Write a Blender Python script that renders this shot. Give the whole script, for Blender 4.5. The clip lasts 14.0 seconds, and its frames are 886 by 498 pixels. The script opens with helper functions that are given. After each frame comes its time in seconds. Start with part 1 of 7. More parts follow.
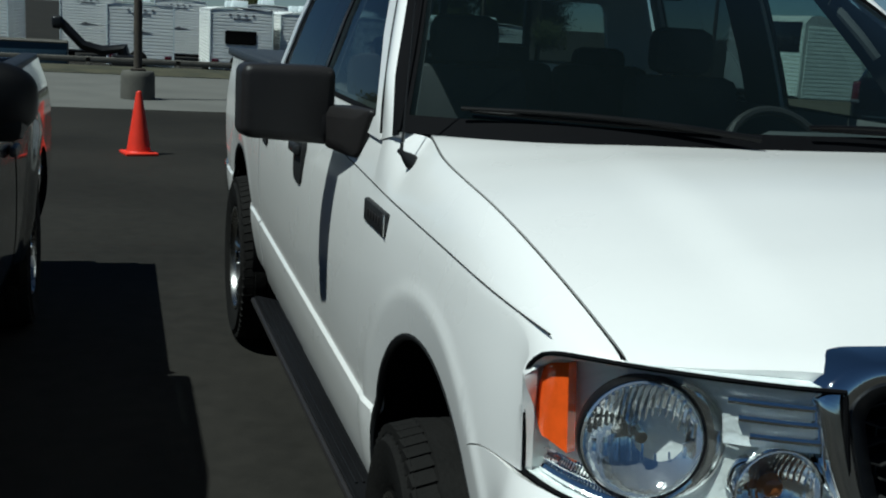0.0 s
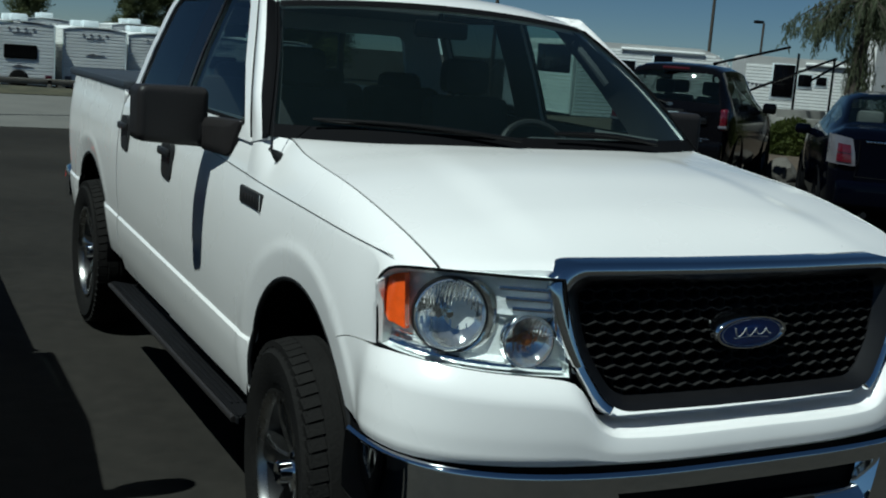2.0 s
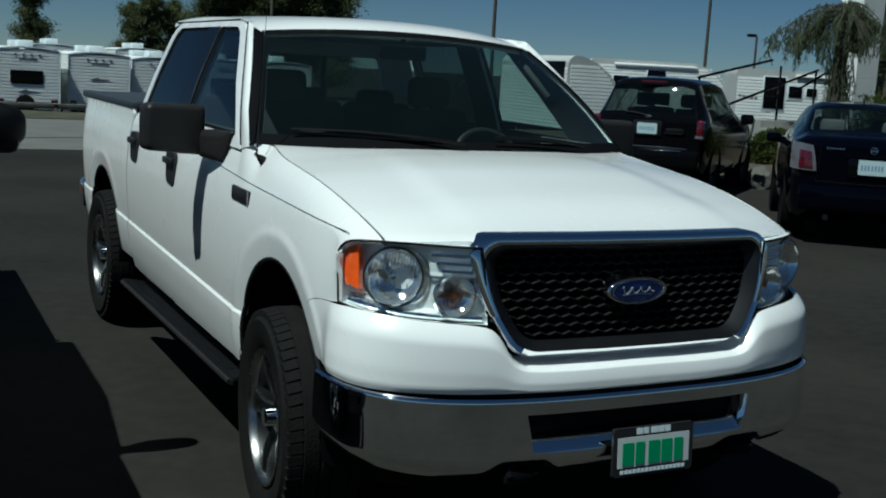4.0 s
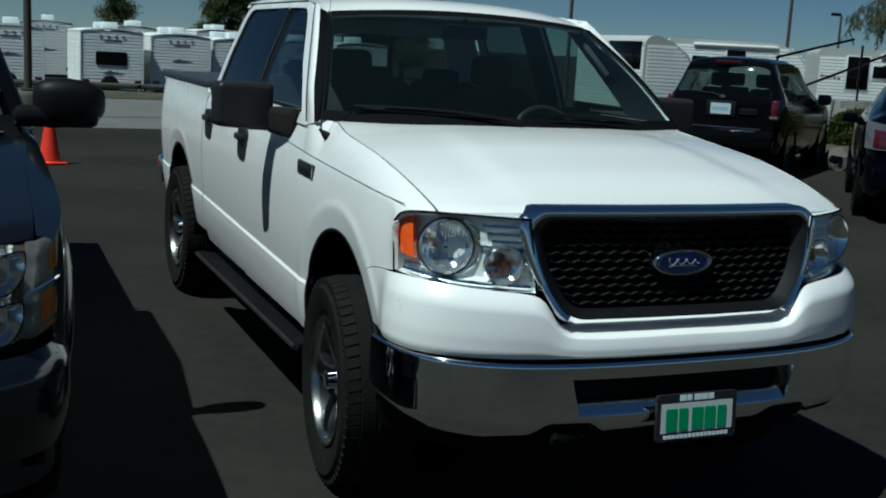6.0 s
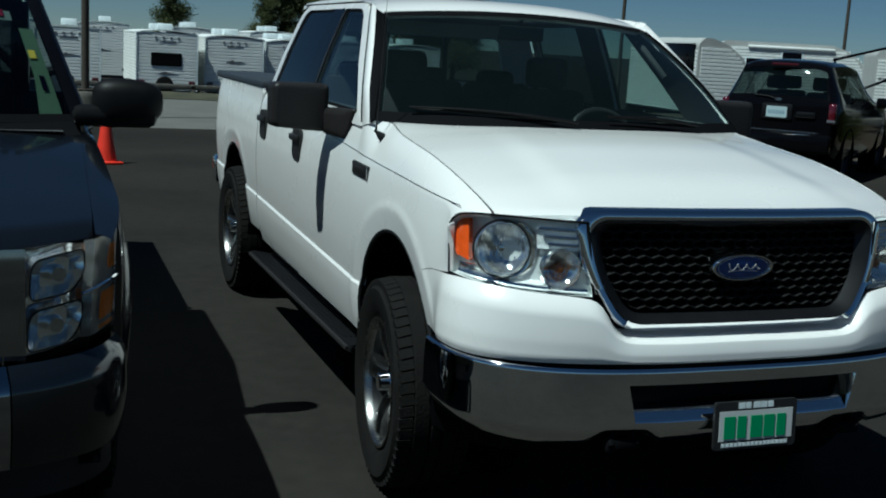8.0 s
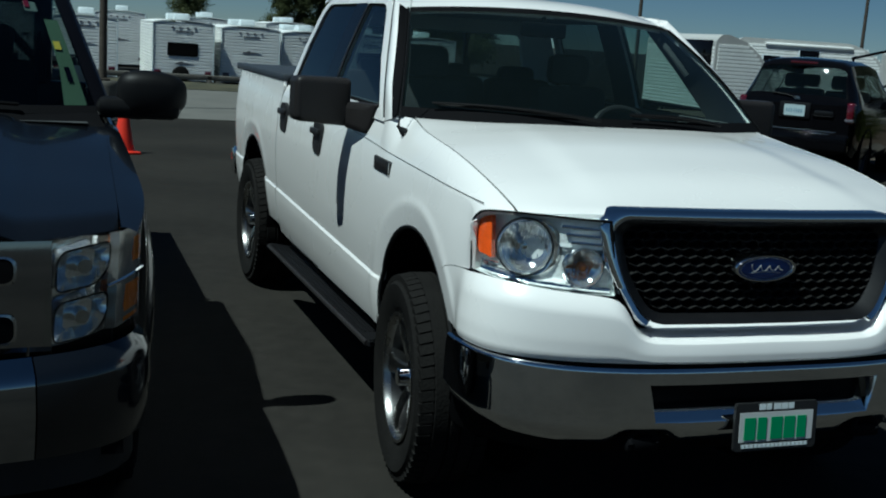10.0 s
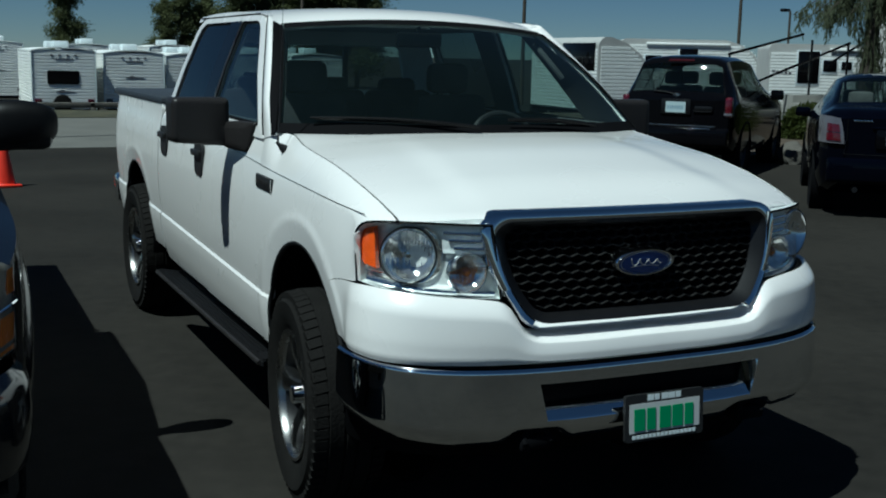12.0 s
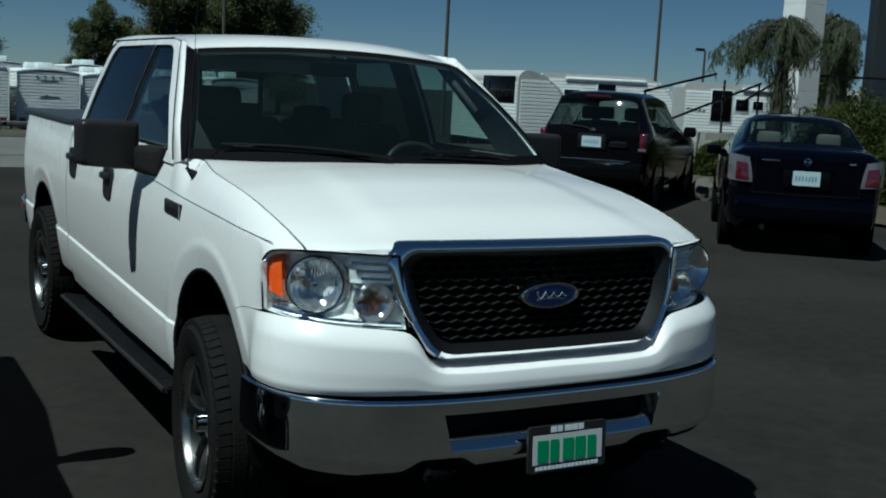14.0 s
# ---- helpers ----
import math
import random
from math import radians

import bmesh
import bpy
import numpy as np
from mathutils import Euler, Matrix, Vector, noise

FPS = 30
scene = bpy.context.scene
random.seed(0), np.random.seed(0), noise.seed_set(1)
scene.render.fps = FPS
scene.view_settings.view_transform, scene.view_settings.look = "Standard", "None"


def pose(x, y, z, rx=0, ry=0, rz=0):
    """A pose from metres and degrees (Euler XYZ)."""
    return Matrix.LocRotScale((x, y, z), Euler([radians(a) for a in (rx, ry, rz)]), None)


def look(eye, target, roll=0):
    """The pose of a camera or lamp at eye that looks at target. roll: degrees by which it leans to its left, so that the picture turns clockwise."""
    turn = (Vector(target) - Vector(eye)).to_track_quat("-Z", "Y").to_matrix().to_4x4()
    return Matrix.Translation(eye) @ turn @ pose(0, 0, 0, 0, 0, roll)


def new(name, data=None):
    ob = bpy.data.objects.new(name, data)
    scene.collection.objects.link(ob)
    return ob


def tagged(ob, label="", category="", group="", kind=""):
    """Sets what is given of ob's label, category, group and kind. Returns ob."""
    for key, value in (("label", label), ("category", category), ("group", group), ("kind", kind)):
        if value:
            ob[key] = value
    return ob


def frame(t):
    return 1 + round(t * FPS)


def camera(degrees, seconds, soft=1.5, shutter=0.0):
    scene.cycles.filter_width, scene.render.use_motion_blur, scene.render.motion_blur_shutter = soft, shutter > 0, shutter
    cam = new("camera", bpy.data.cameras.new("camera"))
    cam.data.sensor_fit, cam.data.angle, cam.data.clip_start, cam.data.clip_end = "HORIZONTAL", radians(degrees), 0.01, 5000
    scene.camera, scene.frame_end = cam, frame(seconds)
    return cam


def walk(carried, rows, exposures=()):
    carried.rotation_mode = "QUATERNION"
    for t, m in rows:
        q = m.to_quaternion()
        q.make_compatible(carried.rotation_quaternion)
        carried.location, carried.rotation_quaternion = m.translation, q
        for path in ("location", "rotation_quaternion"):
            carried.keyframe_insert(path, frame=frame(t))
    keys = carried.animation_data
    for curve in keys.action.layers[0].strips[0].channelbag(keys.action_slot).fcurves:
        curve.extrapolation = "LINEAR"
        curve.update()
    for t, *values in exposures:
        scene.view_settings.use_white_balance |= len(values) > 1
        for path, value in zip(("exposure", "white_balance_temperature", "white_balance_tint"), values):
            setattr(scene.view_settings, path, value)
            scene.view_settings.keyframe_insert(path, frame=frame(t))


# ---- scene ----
# World: the white pickup stands along y, its nose at y = 0, its middle plane at x = 0, ground at z = 0.
cam = camera(43.08, 14.0, soft=2.0)
ROWS = [
    (0.0, -1.612, -1.250, 1.654, 78.59, -3.33, -16.24),
    (0.5, -1.669, -1.584, 1.670, 77.69, -3.51, -19.17),
    (1.0, -1.778, -1.810, 1.690, 79.57, -3.59, -24.40),
    (1.5, -1.994, -2.038, 1.681, 79.38, -2.78, -27.87),
    (2.0, -2.158, -2.234, 1.701, 80.14, -4.21, -27.09),
    (2.5, -2.248, -2.565, 1.697, 80.79, -3.18, -26.07),
    (3.0, -2.320, -2.774, 1.705, 81.48, -2.82, -27.94),
    (5.5, -2.358, -3.219, 1.720, 79.93, -3.47, -24.05),
    (6.0, -2.349, -3.228, 1.713, 79.87, -3.10, -23.07),
    (6.5, -2.345, -3.220, 1.712, 79.79, -3.08, -21.65),
    (7.0, -2.329, -3.215, 1.710, 80.68, -2.43, -20.84),
    (7.5, -2.342, -3.200, 1.707, 80.26, -2.98, -20.72),
    (10.0, -2.395, -3.185, 1.719, 79.43, -3.92, -19.74),
    (10.5, -2.392, -3.170, 1.720, 81.81, -3.76, -18.41),
    (11.0, -2.395, -3.187, 1.715, 81.28, -3.05, -19.16),
    (11.5, -2.356, -3.206, 1.718, 80.76, -1.52, -22.11),
    (12.0, -2.344, -3.218, 1.717, 80.31, -1.25, -25.34),
    (12.5, -2.302, -3.231, 1.716, 80.66, -1.28, -28.24),
    (13.0, -2.295, -3.242, 1.713, 80.79, -1.18, -30.53),
    (13.5, -2.301, -3.245, 1.718, 81.15, -2.01, -30.45),
    (14.0, -2.315, -3.246, 1.727, 81.91, -2.94, -29.26),
]
walk(cam, [(t, pose(x, y, z, rx, ry, rz)) for t, x, y, z, rx, ry, rz in ROWS],
     [(0.0, 0.0, 5630, -6), (2.0, 0.0, 5590, -7), (5.0, 0.0, 5440, -9), (14.0, 0.0, 5400, -9)])

# ---- light ----
SUN_TO = Vector((-0.47, -0.14, 0.89)).normalized()
world = bpy.data.worlds.new("world")
scene.world = world
world.use_nodes = True
wn = world.node_tree.nodes
sky = wn.new("ShaderNodeTexSky")
sky.sky_type = 'NISHITA'
sky.sun_disc = False
sky.sun_elevation = math.asin(SUN_TO.z)
sky.sun_rotation = math.atan2(SUN_TO.x, SUN_TO.y)
sky.air_density, sky.dust_density, sky.ozone_density = 1.0, 0.0, 4.0
sky.altitude = 4000
wn["Background"].inputs["Strength"].default_value = 0.030
world.node_tree.links.new(sky.outputs["Color"], wn["Background"].inputs["Color"])
sun = new("sun", bpy.data.lights.new("sun", 'SUN'))
sun.data.energy, sun.data.angle, sun.data.color = 4.45, radians(0.53), (1.0, 0.955, 0.875)
sun.matrix_world = look(SUN_TO * 50, (0, 0, 0))


# ---- materials ----
def mat(name, col, rough=0.5, metal=0.0, var=0.08, scale=6.0, bump=0.0, bscale=60.0, coat=0.0, col2=None, stretch=(1, 1, 1), spec=0.5):
    """A surface with colour variation at two scales, uneven gloss and fine relief."""
    m = bpy.data.materials.new(name)
    m.use_nodes = True
    nt = m.node_tree
    b = nt.nodes["Principled BSDF"]
    b.inputs["Roughness"].default_value = rough
    b.inputs["Metallic"].default_value = metal
    b.inputs["Specular IOR Level"].default_value = spec
    b.inputs["Coat Weight"].default_value = coat
    b.inputs["Coat Roughness"].default_value = 0.03
    tc = nt.nodes.new("ShaderNodeTexCoord")
    mp = nt.nodes.new("ShaderNodeMapping")
    mp.inputs["Scale"].default_value = stretch
    nt.links.new(tc.outputs["Object"], mp.inputs["Vector"])
    n1 = nt.nodes.new("ShaderNodeTexNoise")
    n1.inputs["Scale"].default_value, n1.inputs["Detail"].default_value = scale, 5
    n2 = nt.nodes.new("ShaderNodeTexNoise")
    n2.inputs["Scale"].default_value, n2.inputs["Detail"].default_value = bscale, 3
    for n in (n1, n2):
        nt.links.new(mp.outputs["Vector"], n.inputs["Vector"])
    mixf = nt.nodes.new("ShaderNodeMath")
    mixf.operation = 'MULTIPLY_ADD'
    nt.links.new(n2.outputs["Fac"], mixf.inputs[0])
    mixf.inputs[1].default_value = 0.35
    nt.links.new(n1.outputs["Fac"], mixf.inputs[2])
    ramp = nt.nodes.new("ShaderNodeValToRGB")
    ramp.color_ramp.elements[0].position, ramp.color_ramp.elements[1].position = 0.42, 0.92
    c2 = col2 or [min(1, c * (1 + var)) for c in col]
    c1 = [c * (1 - var) for c in col]
    ramp.color_ramp.elements[0].color = (*c1, 1)
    ramp.color_ramp.elements[1].color = (*c2, 1)
    nt.links.new(mixf.outputs[0], ramp.inputs[0])
    nt.links.new(ramp.outputs["Color"], b.inputs["Base Color"])
    rr = nt.nodes.new("ShaderNodeMapRange")
    rr.inputs["To Min"].default_value, rr.inputs["To Max"].default_value = max(0.0, rough * 0.85), min(1.0, rough * 1.15)
    nt.links.new(n1.outputs["Fac"], rr.inputs["Value"])
    nt.links.new(rr.outputs["Result"], b.inputs["Roughness"])
    if bump:
        bp = nt.nodes.new("ShaderNodeBump")
        bp.inputs["Strength"].default_value, bp.inputs["Distance"].default_value = bump, 0.01
        nt.links.new(n2.outputs["Fac"], bp.inputs["Height"])
        nt.links.new(bp.outputs["Normal"], b.inputs["Normal"])
    return m


def glass_mat(name, tint, rough=0.0, ior=1.45, haze=0.0):
    """Thin tinted glass: tinted see-through under a mirror film."""
    m = bpy.data.materials.new(name)
    m.use_nodes = True
    nt = m.node_tree
    nt.nodes.remove(nt.nodes["Principled BSDF"])
    out = nt.nodes["Material Output"]
    tr = nt.nodes.new("ShaderNodeBsdfTransparent")
    tr.inputs["Color"].default_value = (*tint, 1)
    gl = nt.nodes.new("ShaderNodeBsdfGlossy")
    gl.inputs["Roughness"].default_value = rough
    # thin pane: the same mirror share from both sides
    r0 = ((ior - 1) / (ior + 1)) ** 2
    lw = nt.nodes.new("ShaderNodeLayerWeight")
    lw.inputs["Blend"].default_value = 0.5
    pw, fr = nt.nodes.new("ShaderNodeMath"), nt.nodes.new("ShaderNodeMath")
    pw.operation, fr.operation = 'POWER', 'MULTIPLY_ADD'
    pw.inputs[1].default_value = 5.0
    fr.inputs[1].default_value, fr.inputs[2].default_value = 1 - r0, r0
    nt.links.new(lw.outputs["Facing"], pw.inputs[0])
    nt.links.new(pw.outputs[0], fr.inputs[0])
    mx = nt.nodes.new("ShaderNodeMixShader")
    nt.links.new(fr.outputs[0], mx.inputs[0])
    nt.links.new(tr.outputs[0], mx.inputs[1])
    nt.links.new(gl.outputs[0], mx.inputs[2])
    nt.links.new(mx.outputs[0], out.inputs["Surface"])
    if haze:
        # patchy haze over the glass, mixed in as a faint teal diffuse colour
        df = nt.nodes.new("ShaderNodeBsdfDiffuse")
        df.inputs["Color"].default_value = (0.38, 0.58, 0.55, 1)
        tc = nt.nodes.new("ShaderNodeTexCoord")
        nz = nt.nodes.new("ShaderNodeTexNoise")
        nz.inputs["Scale"].default_value = 3.0
        nz.inputs["Detail"].default_value = 5.0
        mr = nt.nodes.new("ShaderNodeMapRange")
        mr.inputs["To Min"].default_value = haze * 0.5
        mr.inputs["To Max"].default_value = haze * 1.5
        m2 = nt.nodes.new("ShaderNodeMixShader")
        nt.links.new(tc.outputs["Object"], nz.inputs["Vector"])
        nt.links.new(nz.outputs[0], mr.inputs["Value"])
        nt.links.new(mr.outputs[0], m2.inputs[0])
        nt.links.new(mx.outputs[0], m2.inputs[1])
        nt.links.new(df.outputs[0], m2.inputs[2])
        nt.links.new(m2.outputs[0], out.inputs["Surface"])
    return m


WHITE = mat("white_paint", (0.845, 0.825, 0.808), 0.28, var=0.015, scale=1.5, coat=0.8)
WHITE.node_tree.nodes["Principled BSDF"].inputs["Coat Roughness"].default_value = 0.09
CHROME = mat("chrome", (0.90, 0.91, 0.92), 0.04, 1.0, var=0.03)
BOWL = mat("bright_reflector", (0.96, 0.97, 0.96), 0.07, 0.90, var=0.04, scale=40, bump=0.10, bscale=60)
SHELL = mat("silvered_plastic", (0.90, 0.94, 0.93), 0.24, 0.22, var=0.05, scale=30, bump=0.4, bscale=45)
BULB = mat("bulb_amber", (0.30, 0.10, 0.03), 0.15, var=0.1, coat=1.0)
SATIN = mat("satin_black", (0.007, 0.007, 0.008), 0.38, var=0.15, spec=0.35)
ALLOY = mat("grey_alloy", (0.34, 0.335, 0.325), 0.27, 1.0, var=0.1, scale=14)
STEEL = mat("brushed_alloy", (0.55, 0.55, 0.54), 0.24, 1.0, var=0.08, scale=14)
MIRRORBLK = mat("soft_black_plastic", (0.0045, 0.0045, 0.005), 0.5, var=0.15, spec=0.16)
BLACK = mat("black_plastic", (0.018, 0.018, 0.019), 0.42, var=0.15, bump=0.15, bscale=300, spec=0.28)
TRIM = mat("grey_black_plastic", (0.020, 0.018, 0.018), 0.38, var=0.12, bump=0.15, bscale=420, spec=0.28)
# near-black for black parts, and for openings whose shade it paints in
DARK = mat("black_void_shade", (0.0032, 0.0032, 0.004), 0.8, var=0.2, spec=0.08)
TYRE = mat("tyre_rubber", (0.009, 0.0085, 0.008), 0.85, var=0.25, scale=9, bump=0.3, bscale=90, spec=0.12)
AMBER = mat("amber_lens", (0.88, 0.11, 0.012), 0.18, var=0.12, scale=30, coat=1.0)
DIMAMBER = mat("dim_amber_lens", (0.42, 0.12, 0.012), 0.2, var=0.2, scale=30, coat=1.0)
REDLENS = mat("red_lens", (0.075, 0.004, 0.010), 0.12, var=0.15, scale=30, coat=1.0)
CLEARLENS = mat("milky_lens", (0.11, 0.105, 0.12), 0.1, var=0.1, coat=1.0)
WSGLASS = glass_mat("windshield_glass", (0.66, 0.79, 0.76), haze=0.0075)
TINT = glass_mat("tinted_glass", (0.10, 0.125, 0.135), ior=1.60)
DUSKGLASS = glass_mat("dark_windshield_glass", (0.34, 0.41, 0.39))
SIDEGLASS = glass_mat("side_glass", (0.40, 0.49, 0.47), ior=1.60)
REARGLASS = glass_mat("rear_glass", (0.26, 0.31, 0.31))
LENS = glass_mat("lamp_cover", (0.97, 0.98, 0.97), ior=1.30)
MESH = mat("mesh_black", (0.0192, 0.0186, 0.0180), 0.5, var=0.15, spec=0.25)
DIMRED = mat("dim_red_lens", (0.055, 0.004, 0.005), 0.15, var=0.15, coat=1.0)
CABIN = mat("cabin_plastic", (0.050, 0.053, 0.055), 0.7, var=0.15, spec=0.2)
LINING = mat("grey_lining", (0.12, 0.125, 0.125), 0.8, var=0.08)
SEAT = mat("seat_cloth", (0.040, 0.041, 0.043), 0.9, var=0.2, bump=0.3, bscale=250, spec=0.1)
PALESEAT = mat("pale_seat_cloth", (0.15, 0.155, 0.15), 0.9, var=0.15, bump=0.3, bscale=250, spec=0.1)
BLUEOVAL = mat("blue_enamel", (0.016, 0.055, 0.24), 0.2, var=0.05, coat=1.0)
ORANGE = mat("orange_vinyl", (0.72, 0.030, 0.010), 0.5, var=0.08, scale=8)
GREY = mat("graphite_paint", (0.0062, 0.0075, 0.0105), 0.16, 0.1, var=0.06, coat=0.8)
# chrome with dark reflections put into its colour, for the graphite pickup
DIMCHROME = mat("dark_reflection_chrome", (0.36, 0.37, 0.39), 0.05, 1.0, var=0.05)
# darker, duller copy of the bright reflector's colour, for the corner lens
DIMBOWL = mat("dim_reflector", (0.26, 0.25, 0.235), 0.25, 0.6, var=0.15, scale=25)
GREYWOOD = mat("weathered_timber", (0.13, 0.12, 0.105), 0.95, var=0.25, scale=6, bump=0.6, bscale=40)
BINBLUE = mat("blue_steel", (0.012, 0.035, 0.06), 0.5, var=0.15)
SLATE = mat("slate_cover", (0.030, 0.036, 0.046), 0.55, var=0.1, bump=0.2, bscale=200)
POSTB = mat("stained_concrete", (0.085, 0.080, 0.068), 0.9, var=0.25, scale=4, bump=0.5, bscale=50)
NIGHT = mat("black_paint", (0.003, 0.003, 0.004), 0.07, var=0.1, spec=0.15)
CARGLASS = glass_mat("smoked_car_glass", (0.40, 0.46, 0.45), rough=0.02, ior=1.5, haze=0.003)
NAVY = mat("navy_paint", (0.001, 0.0014, 0.004), 0.05, 0.0, var=0.08, spec=0.12)
TAGP = mat("number_plate_white", (0.44, 0.54, 0.56), 0.4, var=0.06)
PLATE = mat("plate_white", (0.66, 0.72, 0.74), 0.4, var=0.05)
INKBLUE = mat("plate_ink", (0.16, 0.26, 0.34), 0.5)
GREEN = mat("green_print", (0.02, 0.27, 0.10), 0.45, var=0.05)
SILVERP = mat("silver_print", (0.55, 0.56, 0.56), 0.4, var=0.05)
ALU = mat("trailer_white", (0.84, 0.85, 0.83), 0.45, var=0.06, scale=1.2)
# darker than ALU: shade of the siding grooves put into the body colour
ALUG = mat("trailer_groove_shade", (0.42, 0.42, 0.41), 0.6, var=0.08, scale=2)
DECAL = mat("decal_charcoal", (0.10, 0.10, 0.11), 0.5)
CONC = mat("concrete", (0.23, 0.225, 0.205), 0.9, var=0.14, scale=2.2, bump=0.5, bscale=50)
WOODY = mat("bark", (0.052, 0.042, 0.032), 0.95, var=0.3, scale=12, bump=0.8, bscale=30)


# ---- shape helpers ----
def part(name, bm, material, parent=None, label="", smooth=True, angle=0.6):
    """Links a bmesh as one mesh object under a thing or a part."""
    bm.normal_update()
    for f in bm.faces:
        f.smooth = smooth
    if smooth:
        for e in bm.edges:
            if len(e.link_faces) == 1 or (len(e.link_faces) == 2 and e.calc_face_angle(0) > angle):
                e.smooth = False
    me = bpy.data.meshes.new(name)
    bm.to_mesh(me)
    bm.free()
    me.materials.append(material)
    ob = new(name, me)
    if parent:
        ob.parent = parent
    if label:
        tagged(ob, label)
    return ob


def solid(ob, t, off=-1.0):
    md = ob.modifiers.new("thickness", 'SOLIDIFY')
    md.thickness, md.offset = t, off
    return ob


def thing(name, m, label, category, group="", kind=""):
    ob = new(name)
    ob.matrix_world = m
    return tagged(ob, label, category, group, kind)


def B():
    return bmesh.new()


def spline(tab, v):
    """Catmull-Rom through a table of (key, value)."""
    n = len(tab)
    if v <= tab[0][0]:
        return tab[0][1]
    if v >= tab[-1][0]:
        return tab[-1][1]
    i = max(k for k in range(n - 1) if tab[k][0] <= v)
    k0, k1 = tab[i], tab[i + 1]
    h = k1[0] - k0[0]

    def slope(j):
        if j <= 0 or j >= n - 1:
            a, b = (tab[0], tab[1]) if j <= 0 else (tab[-2], tab[-1])
        else:
            a, b = tab[j - 1], tab[j + 1]
        return (b[1] - a[1]) / (b[0] - a[0])
    s = (v - k0[0]) / h
    m0, m1 = slope(i) * h, slope(i + 1) * h
    return (2 * s**3 - 3 * s**2 + 1) * k0[1] + (s**3 - 2 * s**2 + s) * m0 + (-2 * s**3 + 3 * s**2) * k1[1] + (s**3 - s**2) * m1


def steps(a, b, n):
    return [a + (b - a) * i / n for i in range(n + 1)]


def grid(us, vs, f, flip=False, bm=None, close_u=False):
    """A sheet of quads over us x vs; f gives the place, or None for a hole."""
    bm = bm or B()
    vert = [[None] * len(vs) for _ in us]
    for i, u in enumerate(us):
        for j, v in enumerate(vs):
            p = f(u, v)
            if p is not None:
                vert[i][j] = bm.verts.new(p)
    nu = len(us)
    for i in range(nu if close_u else nu - 1):
        for j in range(len(vs) - 1):
            q = [vert[i][j], vert[(i + 1) % nu][j], vert[(i + 1) % nu][j + 1], vert[i][j + 1]]
            q = [k for k in q if k]
            if len(q) >= 3:
                bm.faces.new(q[::-1] if flip else q)
    return bm


def box(bm, c, s, bev=0.0, m=None, seg=2):
    r = bmesh.ops.create_cube(bm, size=1.0)
    vs = r["verts"]
    bmesh.ops.scale(bm, vec=s, verts=vs)
    if bev:
        es = list({e for v in vs for e in v.link_edges})
        rb = bmesh.ops.bevel(bm, geom=es, offset=bev, segments=seg, affect='EDGES', profile=0.5)
        vs = list({v for f in rb["faces"] for v in f.verts} | {v for v in vs if v.is_valid})
    mm = Matrix.Translation(c)
    if m:
        mm = mm @ m
    bmesh.ops.transform(bm, matrix=mm, verts=vs)
    return bm


def cyl(bm, a, b, r0, r1=None, seg=20, caps=True):
    a, b = Vector(a), Vector(b)
    d = b - a
    r1 = r0 if r1 is None else r1
    rot = d.to_track_quat('Z', 'Y').to_matrix().to_4x4()
    bmesh.ops.create_cone(bm, cap_ends=caps, segments=seg, radius1=r0, radius2=r1, depth=d.length,
                          matrix=Matrix.Translation((a + b) / 2) @ rot)
    return bm


def tube(bm, pts, r, seg=10):
    """A round rod along points; r may be a list."""
    pts = [Vector(p) for p in pts]
    rs = r if isinstance(r, (list, tuple)) else [r] * len(pts)
    rings = []
    up = Vector((0.02, 0.05, 1)).normalized()
    for i, p in enumerate(pts):
        d = (pts[min(i + 1, len(pts) - 1)] - pts[max(i - 1, 0)]).normalized()
        side = d.cross(up)
        if side.length < 0.1:
            side = d.cross(Vector((1, 0, 0)))
        side.normalize()
        nrm = side.cross(d)
        rings.append([bm.verts.new(p + rs[i] * (math.cos(2 * math.pi * k / seg) * side + math.sin(2 * math.pi * k / seg) * nrm)) for k in range(seg)])
    for a, b in zip(rings, rings[1:]):
        for k in range(seg):
            bm.faces.new((a[k], b[k], b[(k + 1) % seg], a[(k + 1) % seg]))
    bm.faces.new(rings[0])
    bm.faces.new(rings[-1][::-1])
    return bm


def lathe(bm, prof, m, seg=32):
    """Turns a profile of (radius, height) round z, placed by m."""
    rings = []
    for r, h in prof:
        if r < 1e-6:
            rings.append([bm.verts.new(m @ Vector((0, 0, h)))])
        else:
            rings.append([bm.verts.new(m @ Vector((r * math.cos(2 * math.pi * k / seg), r * math.sin(2 * math.pi * k / seg), h))) for k in range(seg)])
    for a, b in zip(rings, rings[1:]):
        for k in range(seg):
            k2 = (k + 1) % seg
            q = [a[k % len(a)], a[k2 % len(a)], b[k2 % len(b)], b[k % len(b)]]
            q = list(dict.fromkeys(q))
            if len(q) >= 3:
                bm.faces.new(q)
    return bm


def prism(bm, poly, h, m, bev=0.0):
    """A flat outline given height h along its z, placed by m."""
    lo = [bm.verts.new(m @ Vector((x, y, 0))) for x, y in poly]
    hi = [bm.verts.new(m @ Vector((x, y, h))) for x, y in poly]
    n = len(poly)
    fs = [bm.faces.new(lo[::-1]), bm.faces.new(hi)]
    for i in range(n):
        fs.append(bm.faces.new((lo[i], lo[(i + 1) % n], hi[(i + 1) % n], hi[i])))
    if bev:
        bmesh.ops.bevel(bm, geom=list(fs[1].edges), offset=bev, segments=2, affect='EDGES')
    return bm


def ring_strip(bm, outer, inner):
    """Quads between two closed loops of places."""
    a = [bm.verts.new(p) for p in outer]
    b = [bm.verts.new(p) for p in inner]
    n = len(a)
    for i in range(n):
        bm.faces.new((a[i], a[(i + 1) % n], b[(i + 1) % n], b[i]))
    return bm


